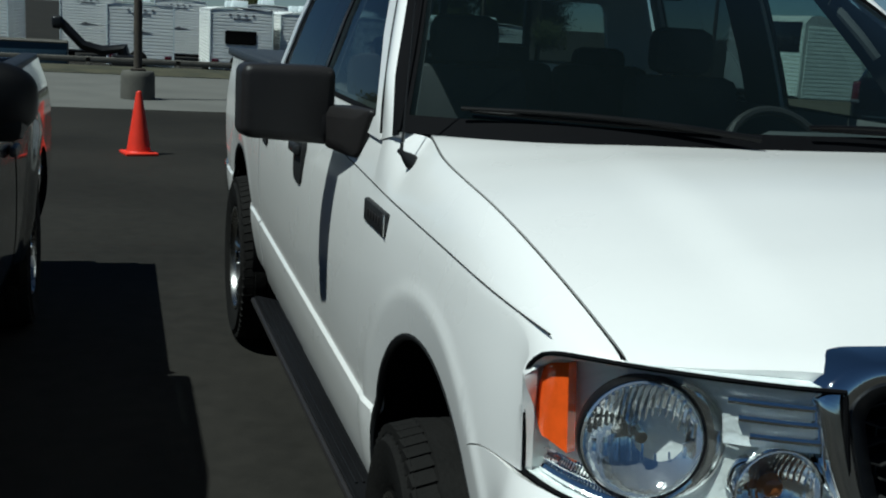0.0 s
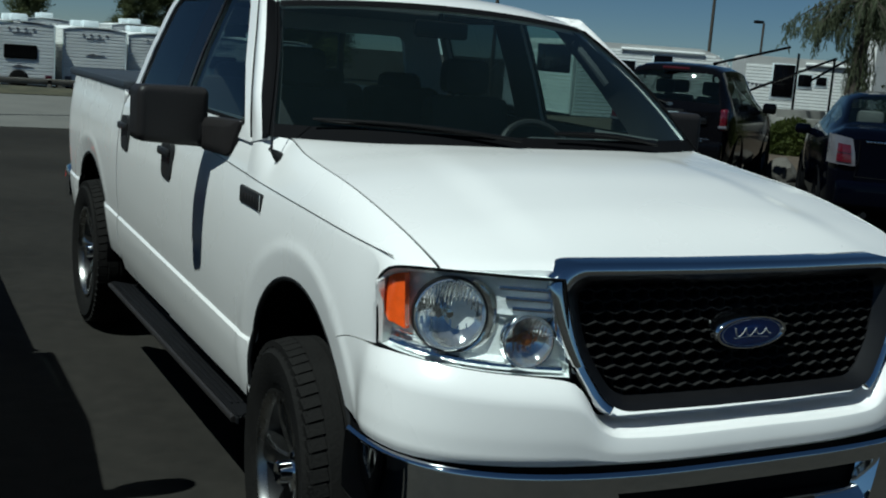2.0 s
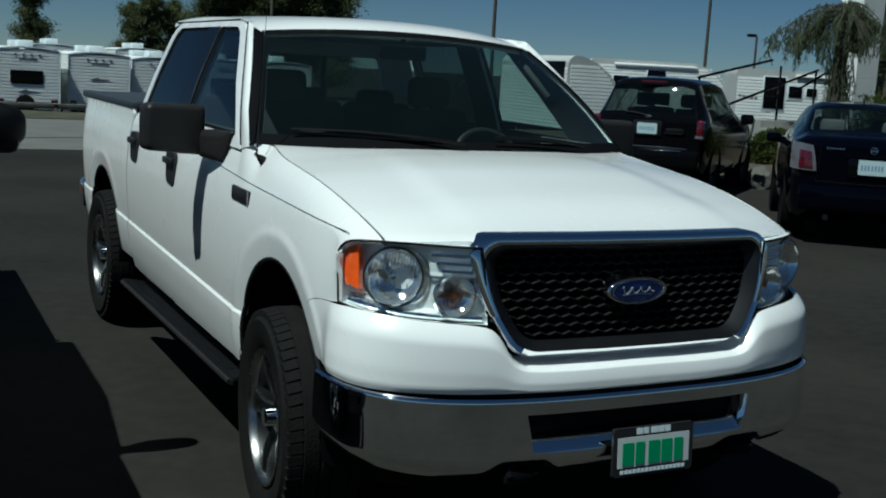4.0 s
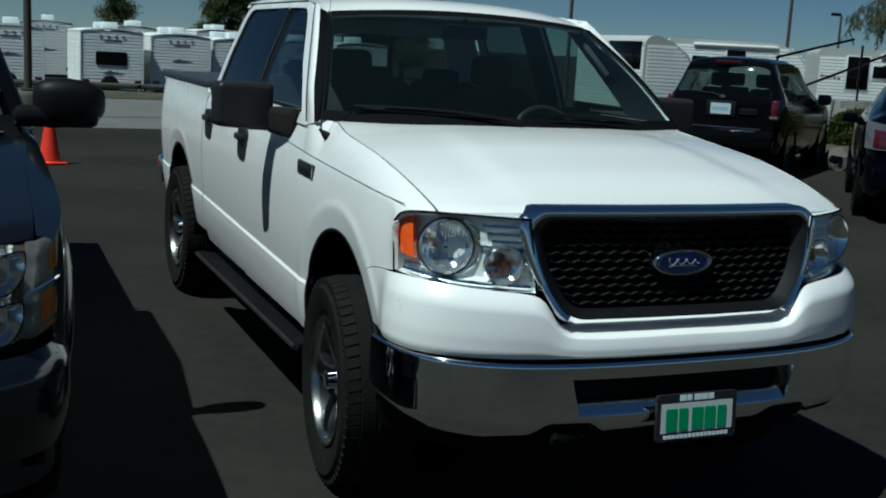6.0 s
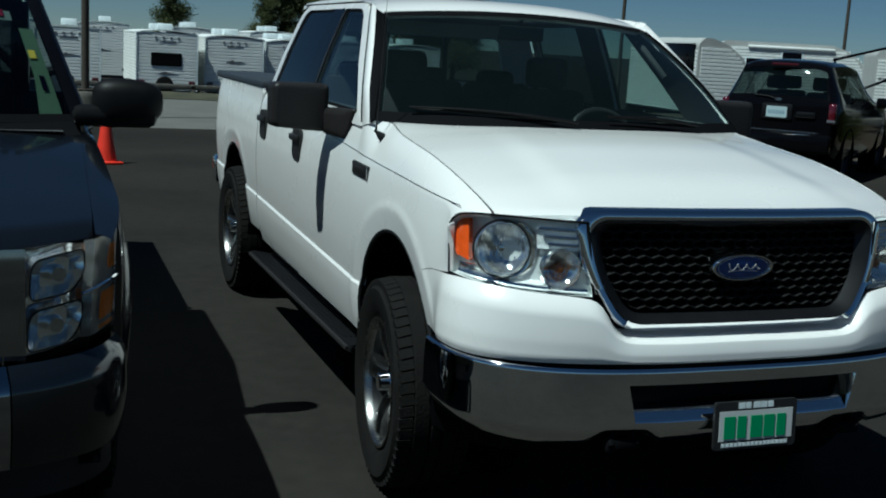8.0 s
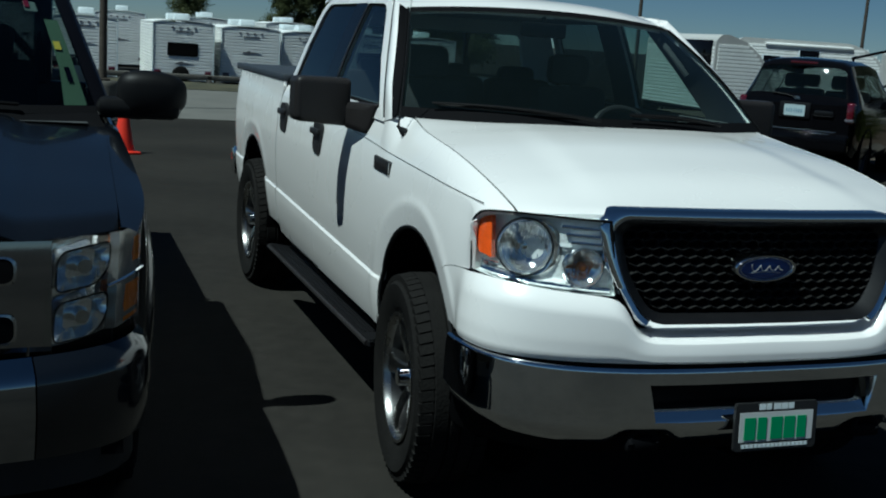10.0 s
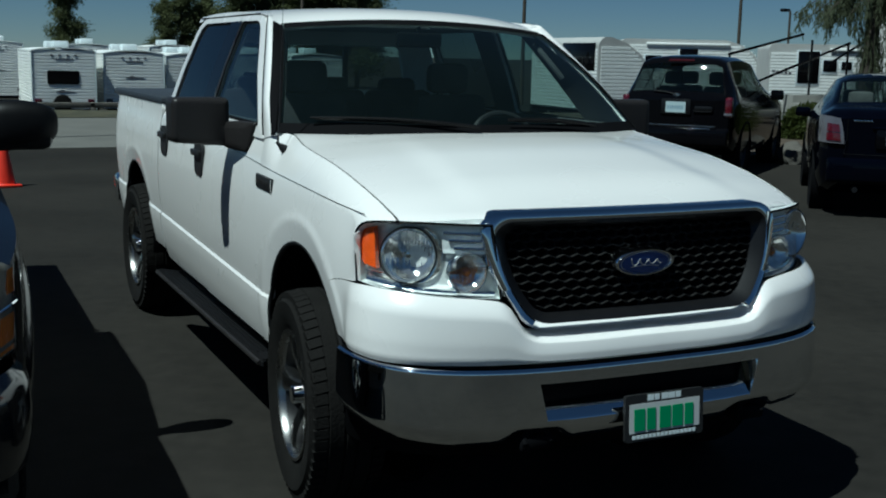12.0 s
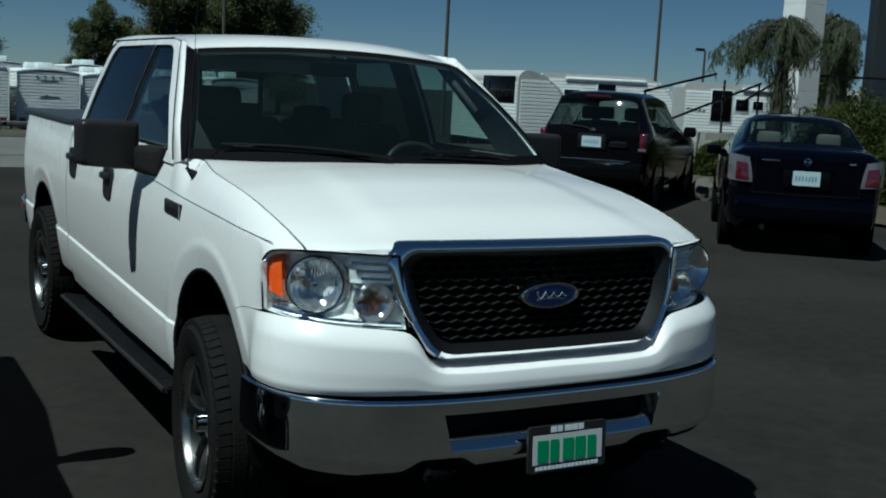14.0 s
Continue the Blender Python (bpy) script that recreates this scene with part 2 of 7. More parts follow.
def round_poly(pts, r, n=5):
    """A polygon (2D) with rounded corners."""
    out = []
    k = len(pts)
    for i in range(k):
        p, a, b = Vector(pts[i]), Vector(pts[i - 1]), Vector(pts[(i + 1) % k])
        rr = r[i] if isinstance(r, (list, tuple)) else r
        da, db = (a - p), (b - p)
        rr = min(rr, da.length * 0.49, db.length * 0.49)
        p0, p1 = p + da.normalized() * rr, p + db.normalized() * rr
        for j in range(n + 1):
            s = j / n
            q = p0 * (1 - s)**2 + p * 2 * s * (1 - s) + p1 * s**2
            out.append((q.x, q.y))
    return out


# ---- ground ----
def ground_mat():
    m = bpy.data.materials.new("lot_surface")
    m.use_nodes = True
    nt = m.node_tree
    b = nt.nodes["Principled BSDF"]
    b.inputs["Roughness"].default_value = 0.9
    b.inputs["Specular IOR Level"].default_value = 0.10
    tc = nt.nodes.new("ShaderNodeTexCoord")
    cols = []
    for sc, det in ((0.35, 4), (9.0, 4), (220.0, 2)):
        n = nt.nodes.new("ShaderNodeTexNoise")
        n.inputs["Scale"].default_value, n.inputs["Detail"].default_value = sc, det
        nt.links.new(tc.outputs["Object"], n.inputs["Vector"])
        cols.append(n)
    a = nt.nodes.new("ShaderNodeMath")
    a.operation = 'MULTIPLY_ADD'
    a.inputs[1].default_value = 0.45
    nt.links.new(cols[1].outputs["Fac"], a.inputs[0])
    nt.links.new(cols[0].outputs["Fac"], a.inputs[2])
    c = nt.nodes.new("ShaderNodeMath")
    c.operation = 'MULTIPLY_ADD'
    c.inputs[1].default_value = 0.30
    nt.links.new(cols[2].outputs["Fac"], c.inputs[0])
    nt.links.new(a.outputs[0], c.inputs[2])
    r = nt.nodes.new("ShaderNodeValToRGB")
    r.color_ramp.elements[0].position, r.color_ramp.elements[1].position = 0.55, 1.2
    r.color_ramp.elements[0].color = (0.0120, 0.0113, 0.0101, 1)
    r.color_ramp.elements[1].color = (0.0268, 0.0246, 0.0213, 1)
    nt.links.new(c.outputs[0], r.inputs[0])
    nt.links.new(r.outputs["Color"], b.inputs["Base Color"])
    bp = nt.nodes.new("ShaderNodeBump")
    bp.inputs["Strength"].default_value, bp.inputs["Distance"].default_value = 0.5, 0.006
    nt.links.new(cols[2].outputs["Fac"], bp.inputs["Height"])
    nt.links.new(bp.outputs["Normal"], b.inputs["Normal"])
    return m


ASPHALT = ground_mat()
GRASS = mat("dry_grass", (0.026, 0.030, 0.014), 0.95, var=0.4, scale=1.5, bump=1.0, bscale=25, col2=(0.072, 0.064, 0.034))
PAVE = mat("worn_concrete", (0.112, 0.109, 0.098), 0.9, var=0.16, scale=0.9, bump=0.5, bscale=50)


def ease(v):
    v = max(0.0, min(1.0, v))
    return v * v * (3 - 2 * v)


DIP = -0.05


def ground_z(x, y):
    """The lot sags a little under the pickups and falls away behind the verge."""
    return DIP * ease((6.5 - y) / 5.0) * ease((5.5 - x) / 2.5) - 1.15 * ease((y - 27.0) / 13.0)


bm = B()
ys = [-3000, -300, -60, -20, 0] + steps(1.5, 6.5, 12) + [8, 10, 20, 26] + steps(27, 41, 14) + [50, 70, 120, 400, 1500, 4000]
xs = [-3000, -400, -100, -40, -20, -10, 0, 2] + steps(3, 5.5, 8) + [10, 20, 40, 100, 400, 3000]
grid(xs, ys, lambda x, y: Vector((x, y, ground_z(x, y))), bm=bm)
gr = tagged(part("ground", bm, ASPHALT), "dark grey asphalt car lot", "ground", kind="structure")
bm = grid(steps(-60, 9, 6), steps(17.45, 26.5, 3), lambda x, y: Vector((x, y, 0.006)))
tagged(part("pavement", bm, PAVE), "pale worn concrete strip across the lot", "pavement", kind="structure")


# ---- the white pickup ----
truck = thing("pickup_truck", pose(0, 0, 0), "white crew-cab pickup with chrome bumper and black honeycomb grille, parked", "truck")
FW, RW = Vector((0.974, 0.517)), Vector((4.48, 0.53))
ARCH = 0.460


def crease_z(y):
    return 0.664 + 0.0325 * (y - 1.0)


def side_x(y, z):
    """Half width of the body at height z."""
    zc = crease_z(y)
    if z > zc:
        w = spline([(0.0, 0.966), (0.04, 0.971), (0.14, 0.980), (0.28, 0.984), (0.40, 0.979), (0.50, 0.967), (0.58, 0.952), (0.75, 0.945)], z - zc)
    else:
        w = spline([(-0.32, 0.915), (-0.20, 0.950), (-0.10, 0.968), (-0.03, 0.975), (-0.010, 0.974), (0.0, 0.966)], z - zc)
    for c in (FW, RW):
        d = (Vector((y, z)) - c).length
        if d < 0.80:
            s = ease((ARCH + 0.125 - d) / 0.035)
            w += (0.006 * s - 0.016 * max(0.0, (ARCH + 0.11 - d) / 0.11)) * max(0.0, min(1.0, (z - 0.45) / 0.2))
    if y < 0.75:
        w -= 0.024 * max(0.0, (0.75 - y) / 0.45) ** 2.2
    if y > 5.1:
        w -= 0.05 * ((y - 5.1) / 0.25) ** 2
    return w


def seam_z(y):
    """Joint between the front fender and the bumper cover."""
    return spline([(0.28, 0.945), (0.40, 0.936), (0.50, 0.926), (0.56, 0.912), (0.60, 0.893), (0.63, 0.866), (0.66, 0.826)], y)


def arch_z(y):
    """Height of the wheel opening's edge over y (0: none)."""
    z = 0.0
    for c in (FW, RW):
        if abs(y - c.x) < ARCH:
            z = max(z, c.y + math.sqrt(ARCH * ARCH - (y - c.x) ** 2))
    return z


def columns(y0, y1, n):
    """Stations along y, packed where a wheel opening's edge is steep."""
    ys = set(steps(y0, y1, n))
    for c in (FW, RW):
        ys |= {c.x + ARCH * 1.0004 * math.cos(math.pi * k / 40) for k in range(41)}
    ys = sorted(y for y in ys if y0 <= y <= y1)
    return [y for y, nx in zip(ys, ys[1:] + [9e9]) if nx - y > 2e-4]


def side_rows(y, lo, hi, n1, n2):
    """Heights up the side: to the crease, over its ledge, to the top."""
    zc = crease_z(y)
    lo = max(lo, arch_z(y))
    a = max(lo, zc - 0.012)
    b = max(lo, zc)
    return steps(lo, a, n1) + steps(b, max(b, hi), n2)


def side_panel(name, y0, y1, z0, z1, s, ny, nz, label=""):
    """z0, z1: numbers or functions of y."""
    f0 = z0 if callable(z0) else (lambda y: z0)
    f1 = z1 if callable(z1) else (lambda y: z1)
    bm = grid(columns(y0, y1, ny), range(nz + 2), lambda y, i: (lambda z: Vector((s * side_x(y, z), y, z)))(side_rows(y, f0(y), f1(y), nz // 3, nz - nz // 3)[i]), flip=(s < 0))
    bmesh.ops.remove_doubles(bm, verts=bm.verts[:], dist=0.0006)
    return solid(part(name, bm, WHITE, truck, label), 0.02)


def belt(y):
    return spline([(0.28, 1.176), (0.87, 1.203), (1.38, 1.226), (1.60, 1.240), (1.86, 1.256), (2.4, 1.285), (3.6, 1.32)], y)


def gap_x(y):
    return spline([(0.20, 0.864), (0.45, 0.882), (0.80, 0.892), (1.05, 0.892), (1.18, 0.887), (1.26, 0.878), (1.34, 0.867), (1.40, 0.860)], y)


def gap_z(y):
    return spline([(0.04, 1.122), (0.20, 1.166), (0.40, 1.228), (0.60, 1.275), (0.80, 1.310), (1.0, 1.333), (1.15, 1.350), (1.25, 1.365), (1.33, 1.377), (1.40, 1.383), (1.46, 1.385)], y)


# front end: sheets swept along a plan curve from the middle round the corner
def plan_curve(pts):
    acc = [0.0]
    for a, b in zip(pts, pts[1:]):
        acc.append(acc[-1] + math.dist(a, b))
    tx = [(l, p[0]) for l, p in zip(acc, pts)]
    ty = [(l, p[1]) for l, p in zip(acc, pts)]

    def f(s):
        a = abs(s)
        x, y = spline(tx, a), spline(ty, a)
        x2, y2 = spline(tx, min(a + 0.01, acc[-1])), spline(ty, min(a + 0.01, acc[-1]))
        x1, y1 = spline(tx, max(a - 0.01, 0)), spline(ty, max(a - 0.01, 0))
        t = Vector((x2 - x1, y2 - y1)).normalized()
        n = Vector((t.y, -t.x))
        sg = 1 if s >= 0 else -1
        return Vector((sg * x, y)), Vector((sg * n.x, n.y))
    return f, acc[-1]


# headlamps
hl_f, HL = plan_curve([(0.565, 0.040), (0.66, 0.072), (0.77, 0.125), (0.87, 0.20), (0.935, 0.285), (0.963, 0.36)])


def hl_top(k):
    return spline([(0, 1.166), (0.5, 1.170), (0.8, 1.163), (0.93, 1.146), (1.0, 1.110)], k)


def hl_bot(k):
    return spline([(0, 0.914), (0.5, 0.922), (1.0, 0.946)], k)


def lamp_place(s, k, v, off):
    """A place on the headlamp of side s: k from its inner to its outer end, v up."""
    p, n = hl_f(HL * k)
    z = hl_bot(k) + (hl_top(k) - hl_bot(k)) * v
    return Vector((s * (p.x + n.x * off + 0.030 * v * (1 - k)), p.y + n.y * off + 0.022 * v, z))


for s in (-1, 1):
    # front fender: side up to the shoulder crease, then its top up to the bonnet's gap
    def fender_row(y, i):
        """Rows 0..24 up the side, 25..32 over the top to the bonnet's gap."""
        low = seam_z(y) + 0.003 if y < 0.655 else 0.45
        if i <= 24:
            z = side_rows(y, low, belt(y), 7, 16)[i]
            return Vector((s * side_x(y, z), y, z))
        k = (i - 24) / 8
        x0, zz0 = side_x(y, belt(y)), belt(y)
        x1, z1 = gap_x(min(y, 1.39)) + 0.003, gap_z(min(y, 1.39))
        if y > 1.33:
            x1, z1 = x1 + 0.066 * ease((y - 1.33) / 0.18), z1 - 0.010 * ease((y - 1.40) / 0.15)
        bul = math.sin(math.pi * k) * max(0.1, min(1.0, 0.15 + (y - 0.2) * 1.2, (1.75 - y) * 2))
        return Vector((s * (x0 + (x1 - x0) * k + 0.006 * bul), y, zz0 + (z1 - zz0) * k + 0.007 * bul))

    def fender(y, i):
        # the front edge follows the headlamp
        u = (y - 0.352) / 1.203
        w = max(0.0, 1 - u * 9)
        k = (i - 24) / 8
        yy = y if i <= 24 else y - 0.140 * k ** 0.8 * max(0.0, 1 - u * 3)
        p = fender_row(max(yy, 0.205), i)
        e = lamp_place(s, 1, i / 24, 0.006) if i <= 24 else lamp_place(s, 1 - 0.33 * k, 1, 0.006) - Vector((s * 0.0248 * k, 0, 0))
        return p.lerp(e, w * w)
    bm = grid(columns(0.352, 1.5590, 44), range(33), fender, flip=(s < 0))
    bmesh.ops.remove_doubles(bm, verts=bm.verts[:], dist=0.0006)
    fen = solid(part("fender", bm, WHITE, truck, "white painted front fender"), 0.02)
    bm = B()
    tube(bm, [(s * gap_x(y), y, gap_z(y) - 0.0055) for y in steps(0.232, 1.39, 30)], 0.0042, 6)
    part("shut_line", bm, DARK, truck)
    # dark rod along the shoulder crease, drawing the fold's shade as colour
    bm = B()
    tube(bm, [(s * (side_x(y, belt(y)) + 0.0006), y, belt(y) + 0.0005) for y in steps(0.345, 2.30, 44)], 0.0016, 6)
    part("crease_shade", bm, TRIM, truck)
    # inner wheel housings
    for c in (FW, RW):
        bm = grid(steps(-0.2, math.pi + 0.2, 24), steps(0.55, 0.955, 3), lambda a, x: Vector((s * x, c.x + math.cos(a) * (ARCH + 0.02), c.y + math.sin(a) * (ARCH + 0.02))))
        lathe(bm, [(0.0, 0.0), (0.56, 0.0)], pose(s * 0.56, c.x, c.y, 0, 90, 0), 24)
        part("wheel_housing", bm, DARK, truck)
        bm = B()
        tube(bm, [(s * (side_x(c.x + math.cos(a) * ARCH, c.y + math.sin(a) * ARCH) - 0.008), c.x + math.cos(a) * (ARCH + 0.002), c.y + math.sin(a) * (ARCH + 0.002)) for a in steps(-0.02, math.pi + 0.02, 28)], 0.011, 8)
        part("arch_lip", bm, BLACK, truck)
    side_panel("front_door", 1.5596, 2.6562, 0.455, belt, s, 30, 24, "white front door with black pull handle")
    side_panel("rear_door", 2.6576, 3.5638, 0.465, belt, s, 26, 24, "white rear door with black pull handle")
    side_panel("cab_corner", 3.565, 3.655, 0.47, belt, s, 4, 20)
    side_panel("bed_side", 3.675, 5.34, 0.52, lambda y: 1.405 + 0.02 * (y - 3.67) / 1.8, s, 48, 26, "white bed side")
    # dark gaps behind the shut lines
    for y in (1.559, 2.656, 3.563, 3.665):
        bm = B()
        tube(bm, [(s * (side_x(y, z) - 0.016), y, z) for z in steps(0.47, belt(y) - 0.01, 14)], 0.008, 6)
        part("door_gap", bm, DARK, truck)
    # shoulder above the doors, up to the glass
    bm = grid(steps(1.563, 3.655, 30), steps(0, 1, 4), lambda y, k: Vector((s * (side_x(y, belt(y)) - 0.022 * k - 0.01 * k * k), y, belt(y) + (1.352 + 0.03 * (y - 1.6) / 2 - belt(y)) * k)), flip=(s > 0))
    part("door_shoulder", bm, WHITE, truck)
    # rocker under the doors
    bm = grid(steps(1.43, 3.66, 12), steps(0, 1, 5), lambda y, k: Vector((s * (0.90 - 0.10 * k), y, 0.46 - 0.12 * math.sin(k * 1.5))), flip=(s < 0))
    part("rocker_panel", bm, WHITE, truck)
    # black rail cap on the bed
    bm = B()
    box(bm, (s * 0.915, 4.505, 1.425), (0.085, 1.67, 0.045), 0.012)
    part("rail_cap", bm, SLATE, truck, "slate grey bed rail cap")
    # door handles
    for y, z in ((2.61, 1.172), (3.48, 1.204)):
        x = side_x(y, z)
        bm = B()
        prism(bm, round_poly([(-0.085, -0.085), (0.075, -0.095), (0.090, 0.05), (0.055, 0.085), (-0.08, 0.078)], 0.03), 0.018, pose(s * (x - 0.004), y, z, 90, 0, 90 if s > 0 else -90), 0.005)
        hb = part("door_handle", bm, BLACK, truck, "black plastic pull handle")
        bm = B()
        box(bm, (s * (x + 0.023), y + 0.005, z + 0.028), (0.022, 0.165, 0.036), 0.009)
        box(bm, (s * (x + 0.012), y + 0.07, z + 0.028), (0.024, 0.025, 0.032), 0.005)
        part("grip", bm, BLACK, hb)
    # fender badge
    bm = B()
    box(bm, (s * 0.970, 1.448, 1.168), (0.018, 0.228, 0.060), 0.006, Matrix.Rotation(radians(1.5), 4, 'X'))
    bd = part("side_badge", bm, BLACK, truck, "black side badge with silver edge")
    for k in range(5):
        bm = B()
        box(bm, (s * 0.979, 1.388 + 0.03 * k, 1.170), (0.004, 0.018, 0.020), 0.001)
        part("badge_bar", bm, TRIM, bd)
    bm = B()
    box(bm, (s * 0.979, 1.339, 1.165), (0.004, 0.008, 0.054), 0.001)
    part("badge_edge", bm, STEEL, bd)

# bonnet
def hood_front(x):
    return spline([(0.0, 0.066), (0.35, 0.074), (0.58, 0.094), (0.64, 0.118), (0.75, 0.158), (0.868, 0.218)], abs(x))


def hood_z(x, y):
    g = gap_x(max(y, 0.2))
    r = min(1.0, abs(x) / g)
    xc = 0.60 - 0.10 * (y - 0.09)
    d = max(0.0, min(1.0, (xc - abs(x)) / 0.15 + 0.5))
    dome = 0.010 * d * d * (3 - 2 * d) * max(0.0, min(1.0, (y - 0.10) / 0.35, (1.26 - y) / 0.5))
    crown = spline([(0.05, 0.062), (0.30, 0.046), (0.60, 0.036), (0.80, 0.040), (1.0, 0.044), (1.15, 0.040), (1.2, 0.037), (1.26, 0.029), (1.32, 0.020), (1.4, 0.008)], y)
    z = gap_z(y) + crown * (1 - r ** (2.6 + 2.6 * max(0.0, 1 - y / 0.5))) + dome
    f = max(0.0, 1 - (y - hood_front(x)) / 0.05)
    return z - 0.006 * f * f


bm = grid(steps(-1, 1, 64), steps(0, 1, 40), lambda u, v: (lambda x0: (lambda y: Vector((u * (gap_x(y) - 0.004), y, hood_z(u * (gap_x(y) - 0.004), y))))(hood_front(x0) + (1.20 + 0.19 * abs(u) ** 2.2 - hood_front(x0)) * v))(u * 0.868))
solid(part("hood", bm, WHITE, truck, "white painted bonnet with raised middle"), 0.02)


fas, FL = plan_curve([(0, -0.050), (0.3, -0.044), (0.55, -0.014), (0.72, 0.028), (0.862, 0.094), (0.948, 0.178), (0.982, 0.272), (0.989, 0.37), (0.988, 0.48), (0.988, 0.58), (0.989, 0.655)])


def fascia_top(x, y):
    if y > 0.28:
        return seam_z(y)
    return spline([(0.0, 0.796), (0.43, 0.796), (0.49, 0.818), (0.555, 0.896), (0.62, 0.916), (0.80, 0.930), (0.92, 0.941), (0.968, 0.945)], abs(x))


def fascia(s, v):
    p, n = fas(s)
    top = fascia_top(p.x, p.y)
    bot = 0.700 + 0.014 * min(1, abs(s) / FL) ** 2
    g = max(0.0, min(1.0, (0.52 - abs(p.x)) / 0.08))
    bot = min(max(bot, arch_z(p.y)), top)
    z = bot + (top - bot) * v
    o = 0.014 - 0.020 * max(0.0, (v - 0.30) / 0.70) ** 1.3 - max(0, v - 0.72) ** 1.5 / 0.28**1.5 * (0.032 + 0.072 * g) * max(0.12, min(1, (1.24 - abs(s)) / 0.22)) - 0.008 * max(0, 0.08 - v) / 0.08
    if g > 0 and v > 0.72:
        z = z * (1 - g) + g * (bot + (top - bot) * (0.72 + (v - 0.72) * 0.95))
    o *= max(0.15, 1 - max(0, abs(s) - FL + 0.25) / 0.25)
    x, y = p.x + n.x * o, p.y + n.y * o
    w = max(0.0, min(1.0, (y - 0.34) / 0.16))
    w = w * w * (3 - 2 * w)
    return Vector((x * (1 - w) + w * math.copysign(side_x(y, max(z, 0.70)) + 0.0005, x), y, z))


bm = grid([-FL * (1 - (1 - k / 80) ** 1.5) for k in range(80, 0, -1)] + [FL * (1 - (1 - k / 80) ** 1.5) for k in range(81)], steps(0, 1, 22), fascia)
bmesh.ops.remove_doubles(bm, verts=bm.verts[:], dist=0.0006)
solid(part("bumper_cover", bm, WHITE, truck, "white upper bumper cover"), 0.015)

bmp, BL = plan_curve([(0, -0.088), (0.35, -0.082), (0.58, -0.055), (0.77, 0.003), (0.905, 0.097), (0.980, 0.22), (1.008, 0.34), (1.012, 0.42)])


SLOT0, SLOT1 = 0.300, 0.800


def slot_half(v):
    return 0.434 + 0.032 * (min(max(v, SLOT0), SLOT1) - SLOT0) / (SLOT1 - SLOT0)


def bumper_skin(s, v, out=0.0):
    """The bumper's face: s along its plan, v from its lower to its upper edge."""
    p, n = bmp(s)
    nt = max(0.0, 1 - abs(abs(p.x) - 0.46) / 0.13)
    bot = 0.430 + 0.05 * max(0, (abs(s) - 0.75) / (BL - 0.75)) ** 1.5
    top = 0.690 + 0.014 * (abs(s) / BL) ** 2
    z = bot + (top - bot) * v + 0.036 * min(1, nt * 2.2) * max(0.0, 1 - v / 0.34) ** 1.5
    o = out - 0.010 * (max(0, v - 0.965) / 0.035) ** 1.5 - 0.035 * (max(0, 0.25 - v) / 0.25) ** 2 + 0.004 * math.sin(v * math.pi)
    return Vector((p.x + n.x * o, p.y + n.y * o, z))


def bumper(c, v):
    h, a = slot_half(v), abs(c)
    if SLOT0 < v < SLOT1 and a < 0.4299:
        return None
    return bumper_skin(math.copysign(a / 0.43 * h if a <= 0.43 else (h + (a - 0.43) / 0.27 * (0.70 - h) if a < 0.70 else a), c), v)


vs = sorted(set(steps(0, SLOT0, 14) + steps(SLOT0 + 0.0001, SLOT1 - 0.0001, 8) + steps(SLOT1, 0.965, 6) + steps(0.97, 1, 6)))
cs = sorted({-c for c in steps(0.43, BL, 40)} | {c for c in steps(-0.43, 0.43, 40)} | {c for c in steps(0.43, BL, 40)})
bm = grid(cs, vs, bumper)
bp = solid(part("front_bumper", bm, CHROME, truck, "chrome front bumper with a wide slot"), 0.012)
# sloping lower shelf and turned-in ends of the slot
SHELF = [(0.292, 0.0008), (0.302, 0.0), (0.318, -0.0025), (0.345, -0.009), (0.380, -0.0175), (0.415, -0.0265), (0.440, -0.034), (0.450, -0.042), (0.453, -0.072)]
bm = grid(steps(-0.436, 0.436, 48), [float(k) for k in range(len(SHELF))], lambda c, k: bumper_skin(c, *SHELF[int(k)]))
part("slot_lip", bm, CHROME, bp)
for s in (-1, 1):
    bm = grid(steps(0, 1, 4), steps(0, 1, 8), lambda k, v: bumper_skin(s * (slot_half(SLOT0 + (SLOT1 - SLOT0) * v) - 0.018 * k), SLOT0 + (SLOT1 - SLOT0) * v, 0.001 - 0.06 * k), flip=(s < 0))
    part("slot_lip", bm, CHROME, bp)
# near-black sheets fill the slot and bumper gap in place of their shade
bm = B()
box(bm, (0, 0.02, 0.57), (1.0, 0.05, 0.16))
part("slot_shade", bm, DARK, truck)
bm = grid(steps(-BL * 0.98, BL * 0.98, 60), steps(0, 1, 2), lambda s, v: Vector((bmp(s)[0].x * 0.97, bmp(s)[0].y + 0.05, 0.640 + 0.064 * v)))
part("bumper_gap_shade", bm, DARK, truck)
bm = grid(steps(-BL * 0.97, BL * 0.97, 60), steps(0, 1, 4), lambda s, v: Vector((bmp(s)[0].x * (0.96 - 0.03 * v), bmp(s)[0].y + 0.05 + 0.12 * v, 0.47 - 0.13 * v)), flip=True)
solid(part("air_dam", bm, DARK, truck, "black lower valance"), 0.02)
for s in (-1, 1):
    bm = B()
    tube(bm, [(s * (0.46 + 0.05 * math.cos(a)), -0.055 + 0.05 * math.sin(a) * 0.4, 0.435 + 0.035 * math.sin(a)) for a in steps(-0.2, math.pi + 0.2, 14)], 0.013, 8)
    box(bm, (s * 0.46, 0.0, 0.425), (0.13, 0.13, 0.05), 0.015)
    part("tow_hook", bm, DARK, truck, "black tow hook")

# grille
def grille_place(x, z):
    k = (z - 0.82) / 0.38
    return Vector((x, -0.008 + 0.066 * k + 0.034 * (x / 0.62) ** 2, z))


